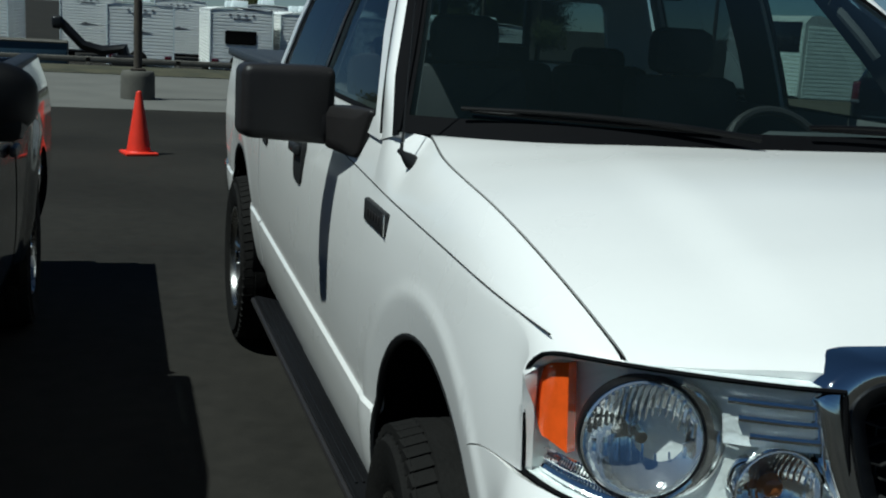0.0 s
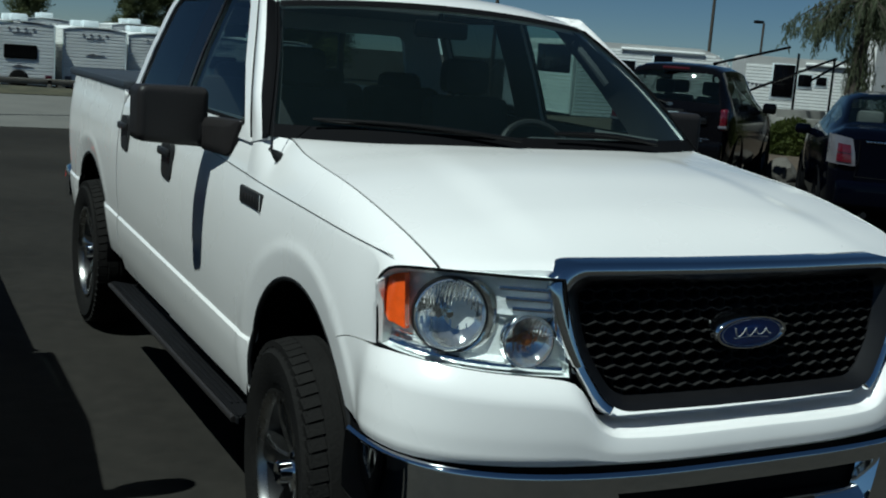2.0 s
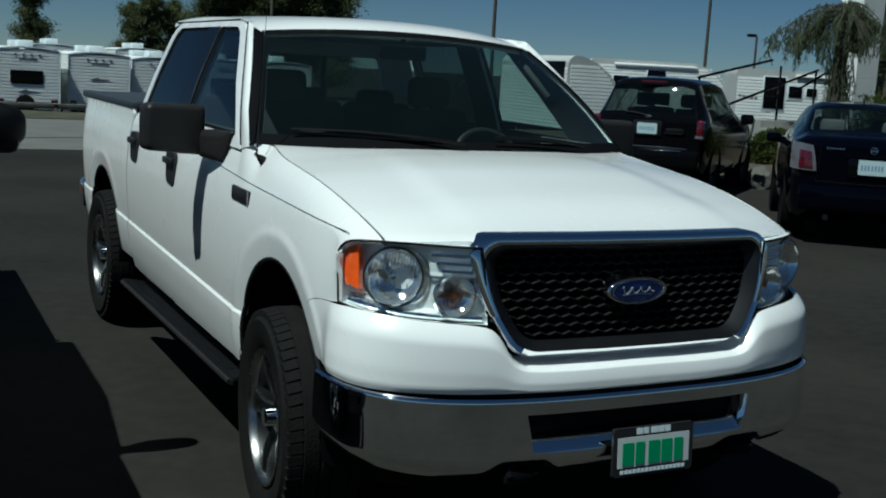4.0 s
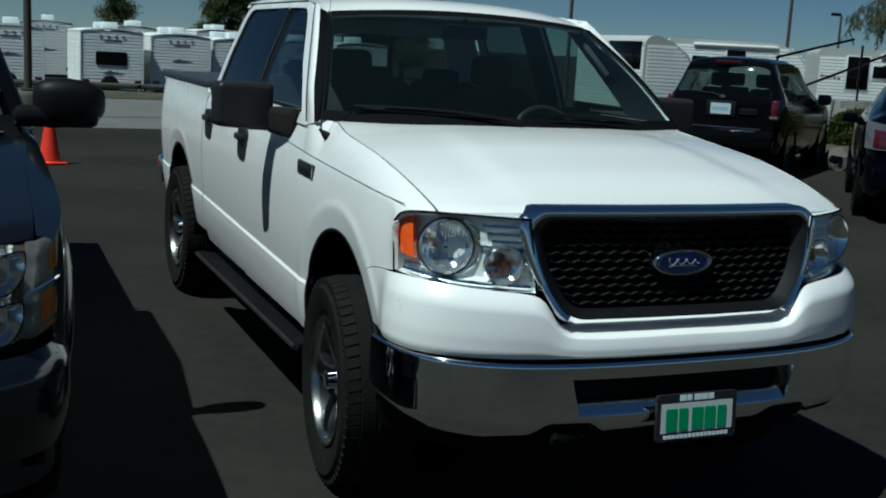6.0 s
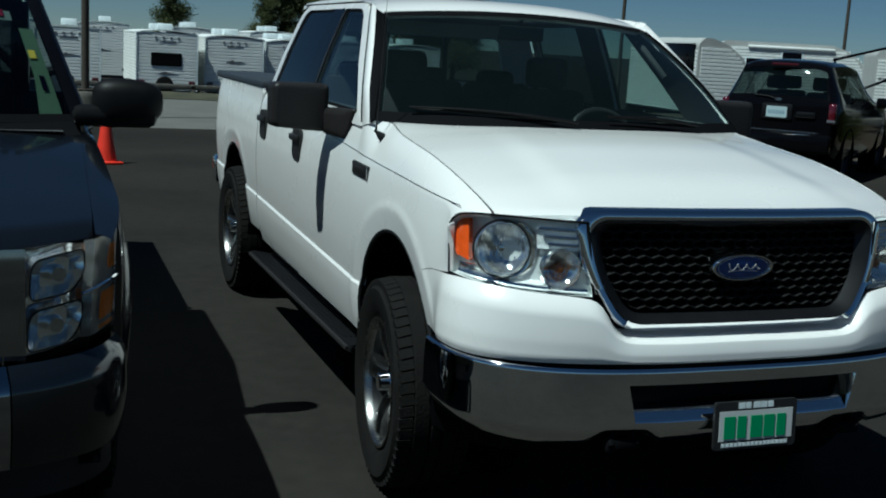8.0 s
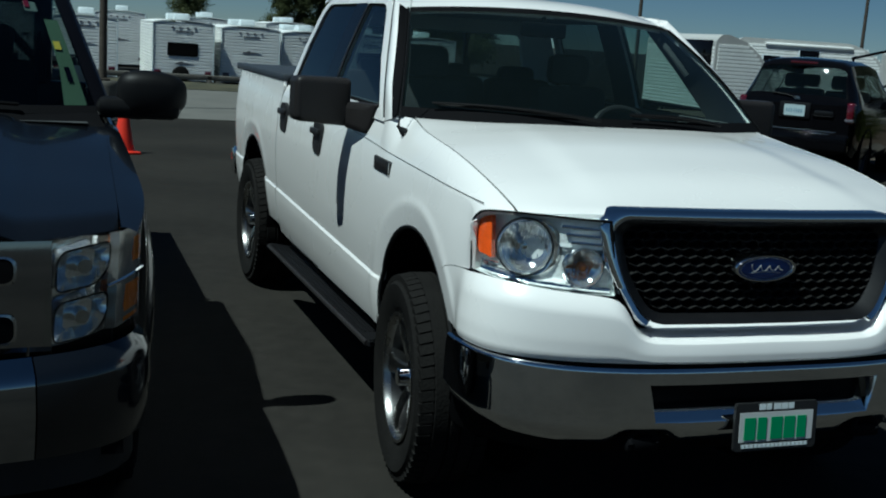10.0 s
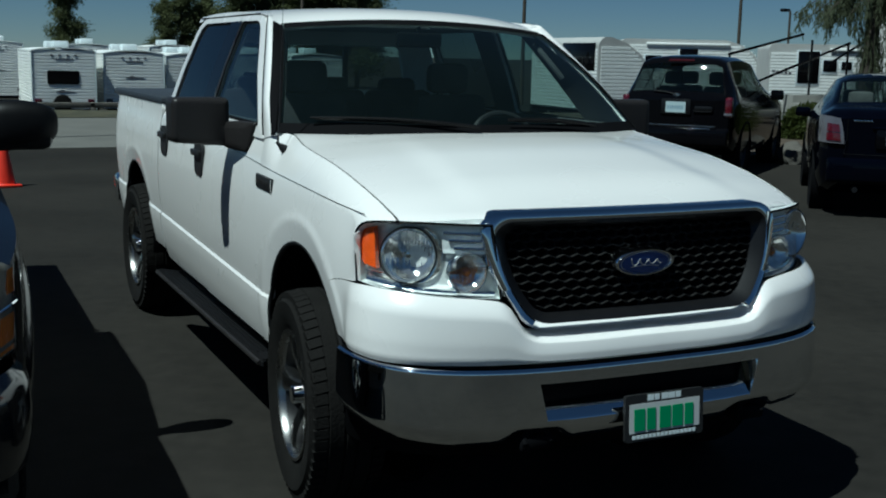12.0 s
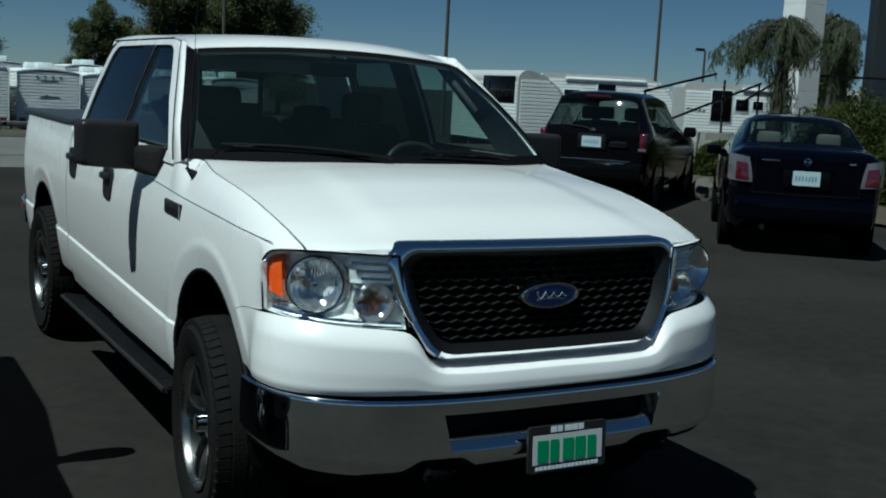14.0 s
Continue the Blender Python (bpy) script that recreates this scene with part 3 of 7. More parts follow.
outer = round_poly([(-0.570, 1.206), (0.570, 1.206), (0.634, 1.160), (0.592, 0.985), (0.474, 0.800), (-0.474, 0.800), (-0.592, 0.985), (-0.634, 1.160)][::-1], [0.05, 0.05, 0.035, 0.10, 0.09, 0.09, 0.10, 0.035][::-1], 8)
inner = round_poly([(-0.530, 1.163), (0.530, 1.163), (0.566, 1.132), (0.542, 0.985), (0.452, 0.840), (-0.452, 0.840), (-0.542, 0.985), (-0.566, 1.132)][::-1], [0.04, 0.04, 0.04, 0.09, 0.06, 0.06, 0.09, 0.04][::-1], 8)


def dense(loop, n=3):
    out = []
    for i, p in enumerate(loop):
        q = loop[(i + 1) % len(loop)]
        out += [(p[0] + (q[0] - p[0]) * j / n, p[1] + (q[1] - p[1]) * j / n) for j in range(n)]
    return out


outer, inner = dense(outer), dense(inner)
bm = B()
loops = []
for loop, d in ((outer, 0.07), (outer, -0.004), ([((a[0] * 0.85 + b[0] * 0.15), (a[1] * 0.85 + b[1] * 0.15)) for a, b in zip(outer, inner)], -0.016), ([((a[0] * 0.2 + b[0] * 0.8), (a[1] * 0.2 + b[1] * 0.8)) for a, b in zip(outer, inner)], -0.012), (inner, 0.0), (inner, 0.012)):
    loops.append([bm.verts.new(grille_place(*q) + Vector((0, d + (0.020 if d < 0.0 and q[1] < 0.822 else 0.0), 0))) for q in loop])
for a, b in zip(loops, loops[1:]):
    for i in range(len(a)):
        j = (i + 1) % len(a)
        bm.faces.new((a[i], a[j], b[j], b[i]))
part("grille_surround", bm, CHROME, truck, "chrome grille surround", angle=1.2)
bm = B()
inn2 = [(x * 0.945, 1.006 + (z - 1.006) * 0.90) for x, z in inner]
lip = [(a[0] * 0.28 + b[0] * 0.72, a[1] * 0.28 + b[1] * 0.72) for a, b in zip(outer, inner)]
lk = [bm.verts.new(grille_place(*q) + Vector((0, 0.010, 0))) for q in lip]
lj = [bm.verts.new(grille_place(*q) + Vector((0, -0.0155, 0))) for q in lip]
l0 = [bm.verts.new(grille_place(*q) + Vector((0, -0.006, 0))) for q in inner]
l1 = [bm.verts.new(grille_place(*q) + Vector((0, 0.022, 0))) for q in inn2]
l2 = [bm.verts.new(grille_place(*q) + Vector((0, 0.07, 0))) for q in inn2]
for a, b in ((lk, lj), (lj, l0), (l0, l1), (l1, l2)):
    for i in range(len(a)):
        j = (i + 1) % len(a)
        bm.faces.new((a[i], a[j], b[j], b[i]))
part("grille_frame", bm, SATIN, truck, "matt black grille frame")
# near-black board behind the mesh, giving the shade there as colour
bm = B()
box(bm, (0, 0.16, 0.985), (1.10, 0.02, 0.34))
part("grille_shade", bm, DARK, truck)


def in_loop(x, z, loop):
    c = False
    for (x0, z0), (x1, z1) in zip(loop, loop[1:] + loop[:1]):
        if (z0 > z) != (z1 > z) and x < (x1 - x0) * (z - z0) / (z1 - z0) + x0:
            c = not c
    return c


bm = B()
HX, HZ = 0.0560, 0.0288
for r in range(-9, 10):
    for c in range(-13, 14):
        cx, cz = c * HX + (r % 2) * HX / 2, 1.004 + r * HZ * 0.98
        hexo = [(cx + HX * 0.5 * a, cz + HZ * 0.655 * b) for a, b in ((-1, -0.5), (0, -1), (1, -0.5), (1, 0.5), (0, 1), (-1, 0.5))]
        # cells wider than high, their upper and lower bars slanting
        for i in (0, 1, 2):
            p, q = hexo[i], hexo[i + 1]
            mx, mz = (p[0] + q[0]) / 2, (p[1] + q[1]) / 2
            if in_loop(mx, mz, inn2):
                a, b = grille_place(*p), grille_place(*q)
                d = (b - a)
                up = abs(d.x) < 1e-6
                w = Vector((-d.z, 0, d.x)).normalized() * (0.0010 if up else 0.0014)
                dn, df = Vector((0, 0.036 if up else 0.022, 0)), Vector((0, 0.056, 0))
                v = [bm.verts.new(k) for k in (a - w + dn, b - w + dn, b + w + dn, a + w + dn, a - w + df, b - w + df, b + w + df, a + w + df)]
                for f in ((0, 1, 2, 3), (1, 5, 6, 2), (3, 2, 6, 7), (0, 4, 5, 1), (0, 3, 7, 4)):
                    bm.faces.new([v[k] for k in f])
part("grille_mesh", bm, MESH, truck, "black honeycomb grille mesh", smooth=False)

# oval badge: chrome rim, blue face, pale script-like flourish
bm = B()
bmat = Matrix.Translation(grille_place(0, 1.02) + Vector((0, 0.012, 0))) @ Matrix.Rotation(radians(90 + 12), 4, 'X') @ Matrix.Diagonal((1.0, 0.40, 1, 1))
lathe(bm, [(0.0, 0.020), (0.108, 0.020), (0.113, 0.026), (0.122, 0.026), (0.127, 0.018), (0.127, -0.03)], bmat, 48)
ov = part("oval_badge", bm, CHROME, truck, "oval badge with chrome rim and blue face")
bm = B()
lathe(bm, [(0.0, 0.0285), (0.06, 0.0275), (0.109, 0.0225), (0.110, 0.020)], bmat, 48)
part("badge_face", bm, BLUEOVAL, ov)
bm = B()
inv = Matrix.Translation(grille_place(0, 1.02) + Vector((0, -0.0155, -0.004))) @ Matrix.Rotation(radians(90 + 12), 4, 'X')
lathe(bm, [(0.101, 0.0), (0.103, 0.002), (0.105, 0.0)], bmat @ Matrix.Translation((0, 0, 0.0245)), 48)
tube(bm, [inv @ Vector((x + 0.004 * math.cos(x * 170), 0.002 + 0.010 * math.sin(x * 170) * (1 - 5 * x), 0.0)) for x in steps(-0.066, 0.066, 60)], 0.0019, 6)
tube(bm, [inv @ Vector((-0.060 + 0.120 * q, -0.016 + 0.004 * math.sin(q * 3.1), 0.0)) for q in steps(0, 1, 10)], 0.0014, 6)
part("badge_flourish", bm, SILVERP, ov)

for s in (-1, 1):
    bm = grid(steps(0, 1, 24), steps(0, 1, 10), lambda k, v: lamp_place(s, k, v, -0.055), flip=(s < 0))
    edge = [lambda q: (q, 0), lambda q: (1, q), lambda q: (1 - q, 1), lambda q: (0, 1 - q)]
    for e in edge:
        grid(steps(0, 1, 14), (0.0, 1.0), lambda q, d: lamp_place(s, *e(q), -0.004 - 0.052 * d), bm=bm)
    lamp = part("headlamp", bm, SHELL, truck, "clear headlamp with round reflectors and an amber marker")
    bm = grid(steps(0, 1, 24), steps(0, 1, 10), lambda k, v: lamp_place(s, k, v, 0.004), flip=(s < 0))
    cov = part("lamp_cover", bm, LENS, lamp, "clear moulded lamp cover")
    cov.visible_shadow = False
    bm = B()
    tube(bm, [lamp_place(s, *edge[j](q), 0.001) for j in range(4) for q in steps(0, 1, 24)[:-1]] + [lamp_place(s, 0, 0, 0.001)], 0.0042, 6)
    part("lamp_seal", bm, DARK, lamp)

    def bowl_frame(k, v, off):
        """Place and axis of a round reflector, its local x towards the middle of the truck."""
        n = Vector((s * hl_f(HL * k)[1].x, hl_f(HL * k)[1].y, 0))
        z = (n * 0.55 + Vector((0, -0.75, 0.02))).normalized()
        x = (Vector((-s, 0, 0)) - z * z.dot(Vector((-s, 0, 0)))).normalized()
        y = z.cross(x)
        c = lamp_place(s, k, v, off)
        return Matrix(((x.x, y.x, z.x, c.x), (x.y, y.y, z.y, c.y), (x.z, y.z, z.z, c.z), (0, 0, 0, 1)))
    for k, v, r, dep in ((0.580, 0.53, 0.087, 0.050), (0.195, 0.345, 0.062, 0.042)):
        m = bowl_frame(k, v, -0.014)
        bm = B()
        lathe(bm, [(r * 1.09, -0.03), (r * 1.09, 0.004), (r * 1.04, 0.007), (r, 0.0)] + [(r * q, -dep * (1 - q * q)) for q in (0.92, 0.8, 0.65, 0.5, 0.32, 0.16)], m, 44)
        bowl = part("reflector", bm, BOWL, lamp, "round chrome reflector")
        # vertical flutes pressed into the bowl, interrupted across the middle
        bm = B()
        for j in range(17):
            x = r * (-0.90 + 1.80 * j / 16)
            h = math.sqrt(max(0.0, (r * 0.97) ** 2 - x * x))
            for q0, q1 in (((-0.55, -0.16), (0.14, 1.0)) if j % 2 else ((0.14, 1.0),)):
                pts = [m @ Vector((x, h * q, -dep * (1 - (x * x + (h * q) ** 2) / r ** 2) * 0.94 + 0.001)) for q in steps(q0, q1, 6)]
                tube(bm, pts, 0.0030 if r > 0.08 else 0.0020, 5)
        part("reflector_flute", bm, BOWL, bowl)
        bm = B()
        lathe(bm, [(0.0, -0.008), (0.010, -0.010), (0.013, -0.022), (0.012, -dep)] if r > 0.08 else [(0.0, -0.006), (0.015, -0.012), (0.020, -0.028), (0.014, -dep)], m, 18)
        part("bulb", bm, CHROME if r > 0.08 else BULB, bowl)
        bm = B()
        lathe(bm, [(r * 1.085, 0.0), (r * 1.11, 0.006), (r * 1.135, 0.0), (r * 1.14, -0.02)], m, 44)
        part("bezel_ring", bm, SATIN if r > 0.08 else CHROME, lamp)
        if r > 0.08:
            # silvered crescent beside the large bowl
            bm = grid(steps(-1.25, 1.05, 18), steps(0, 1, 6), lambda a, q: m @ Vector(((r * 1.13 + 0.050 * q * math.cos(a * 1.15)) * math.cos(a), (r * 1.13 + 0.050 * q * math.cos(a * 1.15)) * math.sin(a), 0.002 + 0.014 * math.sin(math.pi * q) - 0.030 * q)))
            bmesh.ops.recalc_face_normals(bm, faces=bm.faces[:])
            part("lamp_crescent", bm, BOWL, lamp)
    # amber marker at the outer corner
    bm = grid(steps(0, 1, 8), steps(0, 1, 10), lambda q, v: lamp_place(s, 0.838 + (0.150 - 0.03 * abs(2 * v - 1) ** 2.5) * q, 0.27 + 0.06 * q + (0.65 - 0.06 * q) * v, -0.018), flip=(s < 0))
    solid(part("side_marker", bm, AMBER, lamp, "amber marker lens"), 0.02)
    bm = B()
    for j in range(3):
        tube(bm, [lamp_place(s, k, 0.87 - 0.10 * j, -0.014) for k in steps(0.07, 0.33 - 0.03 * j, 6)], 0.0065, 8)
    tube(bm, [lamp_place(s, k, 0.055, -0.030) for k in steps(0.03, 0.97, 14)], 0.010, 8)
    part("lamp_rib", bm, CHROME, lamp)
    # stepped bright panels above the small bowl and along the foot
    bm = grid(steps(0.02, 0.345, 8), steps(0, 1, 6), lambda k, v: lamp_place(s, k, 0.60 + 0.37 * v, -0.016 - 0.004 * (v * 6 % 2)), flip=(s < 0))
    part("lamp_panel", bm, SHELL, lamp)
    bm = grid(steps(0.03, 0.97, 16), steps(0, 1, 3), lambda k, v: lamp_place(s, k, 0.03 + 0.13 * v, -0.022 - 0.040 * v), flip=(s < 0))
    part("lamp_panel", bm, SHELL, lamp)
    bm = B()
    for j in range(26):
        k = 0.66 + 0.30 * j / 25
        tube(bm, [lamp_place(s, k, v, -0.030 + 0.006 * math.sin(v * 60)) for v in (0.06, 0.10, 0.14, 0.18, 0.22)], 0.0028, 5)
    part("lamp_flute", bm, CHROME, lamp)

# ---- cab ----
def green_x(z):
    return spline([(1.34, 0.928), (1.45, 0.900), (1.60, 0.850), (1.75, 0.790), (1.85, 0.748), (1.915, 0.716)], z)


def ws_place(u, v):
    """Windshield: u across -1..1, v from its foot to its head."""
    a = abs(u)
    x0, y0, z0 = 0.925 * u, 1.155 + 0.28 * a**2.2, 1.382
    x1, y1, z1 = 0.705 * u, 2.00 + 0.065 * a**2.2, 1.895 - 0.036 * a**2
    y = y0 + (y1 - y0) * v
    return Vector((x0 + (x1 - x0) * v, y - 0.035 * math.sin(math.pi * v), z0 + (z1 - z0) * v + 0.02 * math.sin(math.pi * v)))


bm = grid(steps(-1, 1, 32), steps(0, 1, 20), ws_place)
wsg = part("windshield", bm, WSGLASS, truck, "clear windshield")
wsg.visible_shadow = False
bm = grid(steps(-1, 1, 32), (0.0, 0.03, 0.075), lambda u, v: ws_place(u, v) + Vector((0, -0.003, 0.002)))
part("frit_band", bm, DARK, wsg)
bm = grid(steps(-0.98, 0.98, 32), (0.945, 0.975, 1.0), lambda u, v: ws_place(u, v) + Vector((0, -0.003, 0.002)))
part("frit_band", bm, DARK, wsg)
for s in (-1, 1):
    bm = grid(steps(0.986, 1.0, 2), steps(0, 1, 14), lambda u, v: ws_place(s * u, v) + Vector((0, -0.003, 0.002)), flip=(s < 0))
    part("frit_band", bm, DARK, wsg)


def pillar(q, v, s):
    """A-pillar skin from the windshield's edge (q=0) to the door frame (q=1)."""
    a = ws_place(s * 1.0, v)
    zb = 1.355 + (1.902 - 1.355) * v
    b = Vector((s * (green_x(zb) + 0.012), 1.575 + (2.165 - 1.575) * v - 0.02 * math.sin(math.pi * v), zb))
    m = a.lerp(b, q)
    return m + Vector((s * 0.030, -0.020, 0.010)) * math.sin(math.pi * q) * (0.15 + 0.85 * min(1.0, max(0.0, v) * 4))


def roof_place(u, v):
    a = abs(u)
    fr, bk = ws_place(u, 1.0), Vector((0.705 * u, 3.58 + 0.04 * (1 - a * a), 1.872))
    y = fr.y + (bk.y - fr.y) * v
    x = fr.x + (bk.x - fr.x) * v + 0.020 * u * math.sin(math.pi * min(1, v * 1.6)) * a
    h = (0.078 * (1 - math.exp(-v / (0.08 + 0.06 * a**4))) - 0.022 * max(0, (v - 0.6) / 0.4)**2) * (1 - a**4 * 0.10)
    return Vector((x, y, fr.z + (bk.z - fr.z) * v + h - 0.004 * (1 - v)))


bm = grid(steps(-1, 1, 30), steps(0, 1, 30), roof_place)
solid(part("roof", bm, WHITE, truck, "white roof panel"), 0.03)
for s in (-1, 1):
    bm = grid(steps(0, 1, 6), steps(-0.012, 1, 18), lambda q, v: pillar(q, v, s), flip=(s < 0))
    solid(part("windshield_pillar", bm, WHITE, truck), 0.02)
    bm = grid(steps(0, 0.30 if s < 0 else 0.03, 4), steps(-0.01, 0.985, 16), lambda q, v: pillar(q, v, s) + Vector((s * 0.002, -0.003, 0.001)), flip=(s < 0))
    part("pillar_trim", bm, DARK, truck, "black windshield side trim")
    bm = B()
    tube(bm, [ws_place(s, v) + Vector((s * 0.004, -0.006, 0.004)) for v in steps(0, 0.96, 16)], 0.005, 6)
    part("pillar_seal", bm, DARK, truck)
    bm = B()
    tube(bm, [pillar(1.0, v, s) + Vector((s * 0.003, -0.004, 0.0)) for v in steps(0.02, 0.99, 18)], 0.0038, 6)
    part("door_gap", bm, DARK, truck)
    bm = grid(steps(0, 1, 6), steps(0, 1, 5), lambda q, k: pillar(q, 1, s).lerp(roof_place(s, 0.155).lerp(Vector((s * 0.728, 2.30, 1.908)), q), k) + Vector((s * 0.002, 0, 0.003)) * math.sin(math.pi * k), flip=(s < 0))
    part("roof_corner", bm, WHITE, truck)
    # roof rail between door frames and roof
    bm = grid(steps(2.30, 3.62, 20), steps(0, 1, 5), lambda y, k: Vector((s * 0.728, y, 1.908 - 0.02 * max(0, y - 3.4) / 0.2)).lerp(roof_place(s, min(1.0, (y - 2.065) / 1.515)) + Vector((0, max(0.0, y - 3.58), 0.001)), k) + Vector((s * 0.003, 0, 0.005)) * math.sin(math.pi * k), flip=(s > 0))
    part("roof_rail", bm, WHITE, truck)
    bm = B()
    tube(bm, [(s * 0.729, y, 1.911) for y in steps(2.32, 3.55, 16)], 0.004, 6)
    part("roof_gap", bm, DARK, truck)
    # door frames with their glass
    front_o = [(1.578, 1.345), (2.652, 1.365), (2.652, 1.910), (2.185, 1.902)]
    front_i = [(1.690, 1.395), (2.600, 1.405), (2.600, 1.880), (2.240, 1.876)]
    rear_o = [(2.660, 1.365), (3.600, 1.378), (3.510, 1.908), (2.660, 1.910)]
    rear_i = [(2.780, 1.408), (3.500, 1.420), (3.430, 1.878), (2.780, 1.880)]
    for nm, oo, ii, rr in (("front_window_frame", front_o, front_i, [0.02, 0.02, 0.01, 0.12]), ("rear_window_frame", rear_o, rear_i, [0.01, 0.05, 0.12, 0.01])):
        lo, li = dense(round_poly(oo, rr, 6), 2), dense(round_poly(ii, [max(0.03, r * 0.75) for r in rr], 6), 2)
        bm = B()
        L = [[bm.verts.new((s * (green_x(z) + d), y, z)) for y, z in lp] for lp, d in ((lo, -0.012), (lo, 0.010), (li, 0.012), (li, -0.020))]
        for a, b in zip(L, L[1:]):
            for i in range(len(a)):
                j = (i + 1) % len(a)
                bm.faces.new((a[i], a[j], b[j], b[i]) if s > 0 else (a[j], a[i], b[i], b[j]))
        fr = part(nm, bm, WHITE, truck, "white door window frame")
        bm = B()
        mid = [(sum(p[0] for p in li) / len(li)), (sum(p[1] for p in li) / len(li))]
        li2 = [(y + (mid[0] - y) * 0.055, z + (mid[1] - z) * 0.06) for y, z in li]
        ring_strip(bm, [(s * (green_x(z) + 0.006), y, z) for y, z in li], [(s * (green_x(z) + 0.002), y, z) for y, z in li2])
        part("window_seal", bm, DARK, fr)
        bm = B()
        rr_ = [[bm.verts.new((s * green_x(mid[1] + (z - mid[1]) * q), mid[0] + (y - mid[0]) * q, mid[1] + (z - mid[1]) * q)) for y, z in li] for q in (1, 0.8, 0.6, 0.4, 0.2)]
        for a, b in zip(rr_, rr_[1:]):
            for i in range(len(a)):
                j = (i + 1) % len(a)
                bm.faces.new((a[i], a[j], b[j], b[i]))
        bm.faces.new(rr_[-1])
        bmesh.ops.recalc_face_normals(bm, faces=bm.faces[:])
        g = part("side_window", bm, TINT if nm[0] == "r" else SIDEGLASS, fr, "tinted side window")
        g.visible_shadow = False
    bm = grid(steps(1.392, 1.880, 10), (2.588, 2.69, 2.794), lambda z, y: Vector((s * (green_x(z) + 0.016), y, z)), flip=(s < 0))
    part("door_pillar", bm, NIGHT, truck, "gloss black door pillar trim")
    bm = grid(steps(1.36, 1.890, 10), (2.57, 2.69, 2.82), lambda z, y: Vector((s * (green_x(z) - 0.034), y, z)), flip=(s > 0))
    part("pillar_lining", bm, CABIN, truck)
    # mirror: sail on the door, arm and head
    ox = 0.0 if s < 0 else 0.12
    sail = round_poly([(1.712, 1.412), (1.782, 1.268), (1.985, 1.280), (2.03, 1.40)], [0.02, 0.03, 0.03, 0.03], 5)
    mid = (sum(p[0] for p in sail) / len(sail), sum(p[1] for p in sail) / len(sail))
    bm = B()
    rings = []
    for d, q in ((-0.03, 1.0), (0.6, 1.0), (0.92, 0.97), (1.0, 0.90), (1.0, 0.5)):
        loop = [(mid[0] + (y - mid[0]) * q, mid[1] + (z - mid[1]) * q) for y, z in sail]
        rings.append([bm.verts.new((s * (0.925 + max(0.006, 0.012 + (0.075 + 0.3 * ox) * ease((y - 1.69) / 0.27)) * d), y, z)) for y, z in loop])
    for a, b in zip(rings, rings[1:]):
        for i in range(len(a)):
            j = (i + 1) % len(a)
            bm.faces.new((a[i], a[j], b[j], b[i]))
    bm.faces.new(rings[0])
    bm.faces.new(rings[-1])
    bmesh.ops.recalc_face_normals(bm, faces=bm.faces[:])
    mr = part("door_mirror", bm, TRIM, truck, "black folding door mirror", angle=0.9)
    bm = B()
    box(bm, (s * (1.035 + ox / 2), 2.004, 1.345), (0.17 + ox, 0.098, 0.112), 0.030, seg=4)
    part("mirror_arm", bm, TRIM, mr)
    bm = B()
    r = bmesh.ops.create_cube(bm, size=1.0)
    bmesh.ops.scale(bm, vec=(0.274, 0.13, 0.208), verts=bm.verts)
    bmesh.ops.bevel(bm, geom=bm.edges[:], offset=0.032, segments=6, affect='EDGES', profile=0.55)
    for v in bm.verts:
        v.co.z -= 0.020 * (v.co.z < 0) * max(0.0, 0.5 - v.co.x * s / 0.274) ** 1.3
    bmesh.ops.transform(bm, matrix=Matrix.Translation((s * (1.124 + ox), 2.01, 1.407)) @ Matrix.Rotation(radians(-6 * s), 4, 'Z'), verts=bm.verts)
    part("mirror_head", bm, TRIM, mr, "black plastic mirror housing")
    bm = B()
    box(bm, (s * (1.130 + ox), 2.078, 1.409), (0.175, 0.012, 0.165), 0.01)
    part("mirror_glass", bm, CHROME, mr)

# cowl, wipers, antenna
bm = grid(steps(-1, 1, 24), steps(0, 1, 4), lambda u, k: Vector((0.885 * u, 1.06 + 0.28 * u * u + 0.22 * k, 1.378 - 0.02 * math.sin(math.pi * k) - 0.030 * abs(u) ** 8)))
part("cowl", bm, DARK, truck, "black cowl panel under the windshield")
for x0, x1, v1 in ((-0.10, -0.74, 0.09), (0.62, 0.06, 0.085)):
    bm = B()
    a = ws_place(x0, 0.03) + Vector((0, -0.03, 0.02))
    pts = [a + (ws_place(x1 / 0.85, v1) + Vector((0, -0.035, 0.02)) - a) * q + Vector((0, -0.012, 0.014)) * math.sin(math.pi * q) for q in steps(0, 1, 12)]
    tube(bm, pts, [0.009 - 0.004 * q for q in steps(0, 1, 12)], 8)
    wi = part("wiper", bm, MIRRORBLK, truck, "black wiper arm and blade")
    bm = B()
    q0 = [ws_place(x1 / 0.85 + (x0 - x1) / 0.85 * q * 1.05, v1 + 0.012 - 0.04 * q) + Vector((0, -0.012, 0.008)) for q in steps(0.04, 0.85, 10)]
    tube(bm, q0, 0.006, 6)
    part("blade", bm, MIRRORBLK, wi)
bm = B()
lathe(bm, [(0.0, 0.046), (0.006, 0.044), (0.008, 0.030), (0.015, 0.014), (0.019, 0.002), (0.019, -0.010)], pose(-0.915, 1.345, 1.322, 0, -50, 0), 16)
an = part("antenna", bm, BLACK, truck, "black antenna mount with a thin whip")
bm = B()
tube(bm, [(-0.942, 1.345, 1.345), (-0.938, 1.348, 1.40), (-0.912, 1.365, 1.90), (-0.902, 1.372, 2.12)], [0.0050, 0.0026, 0.0010, 0.0009], 6)
part("whip", bm, BLACK, an)

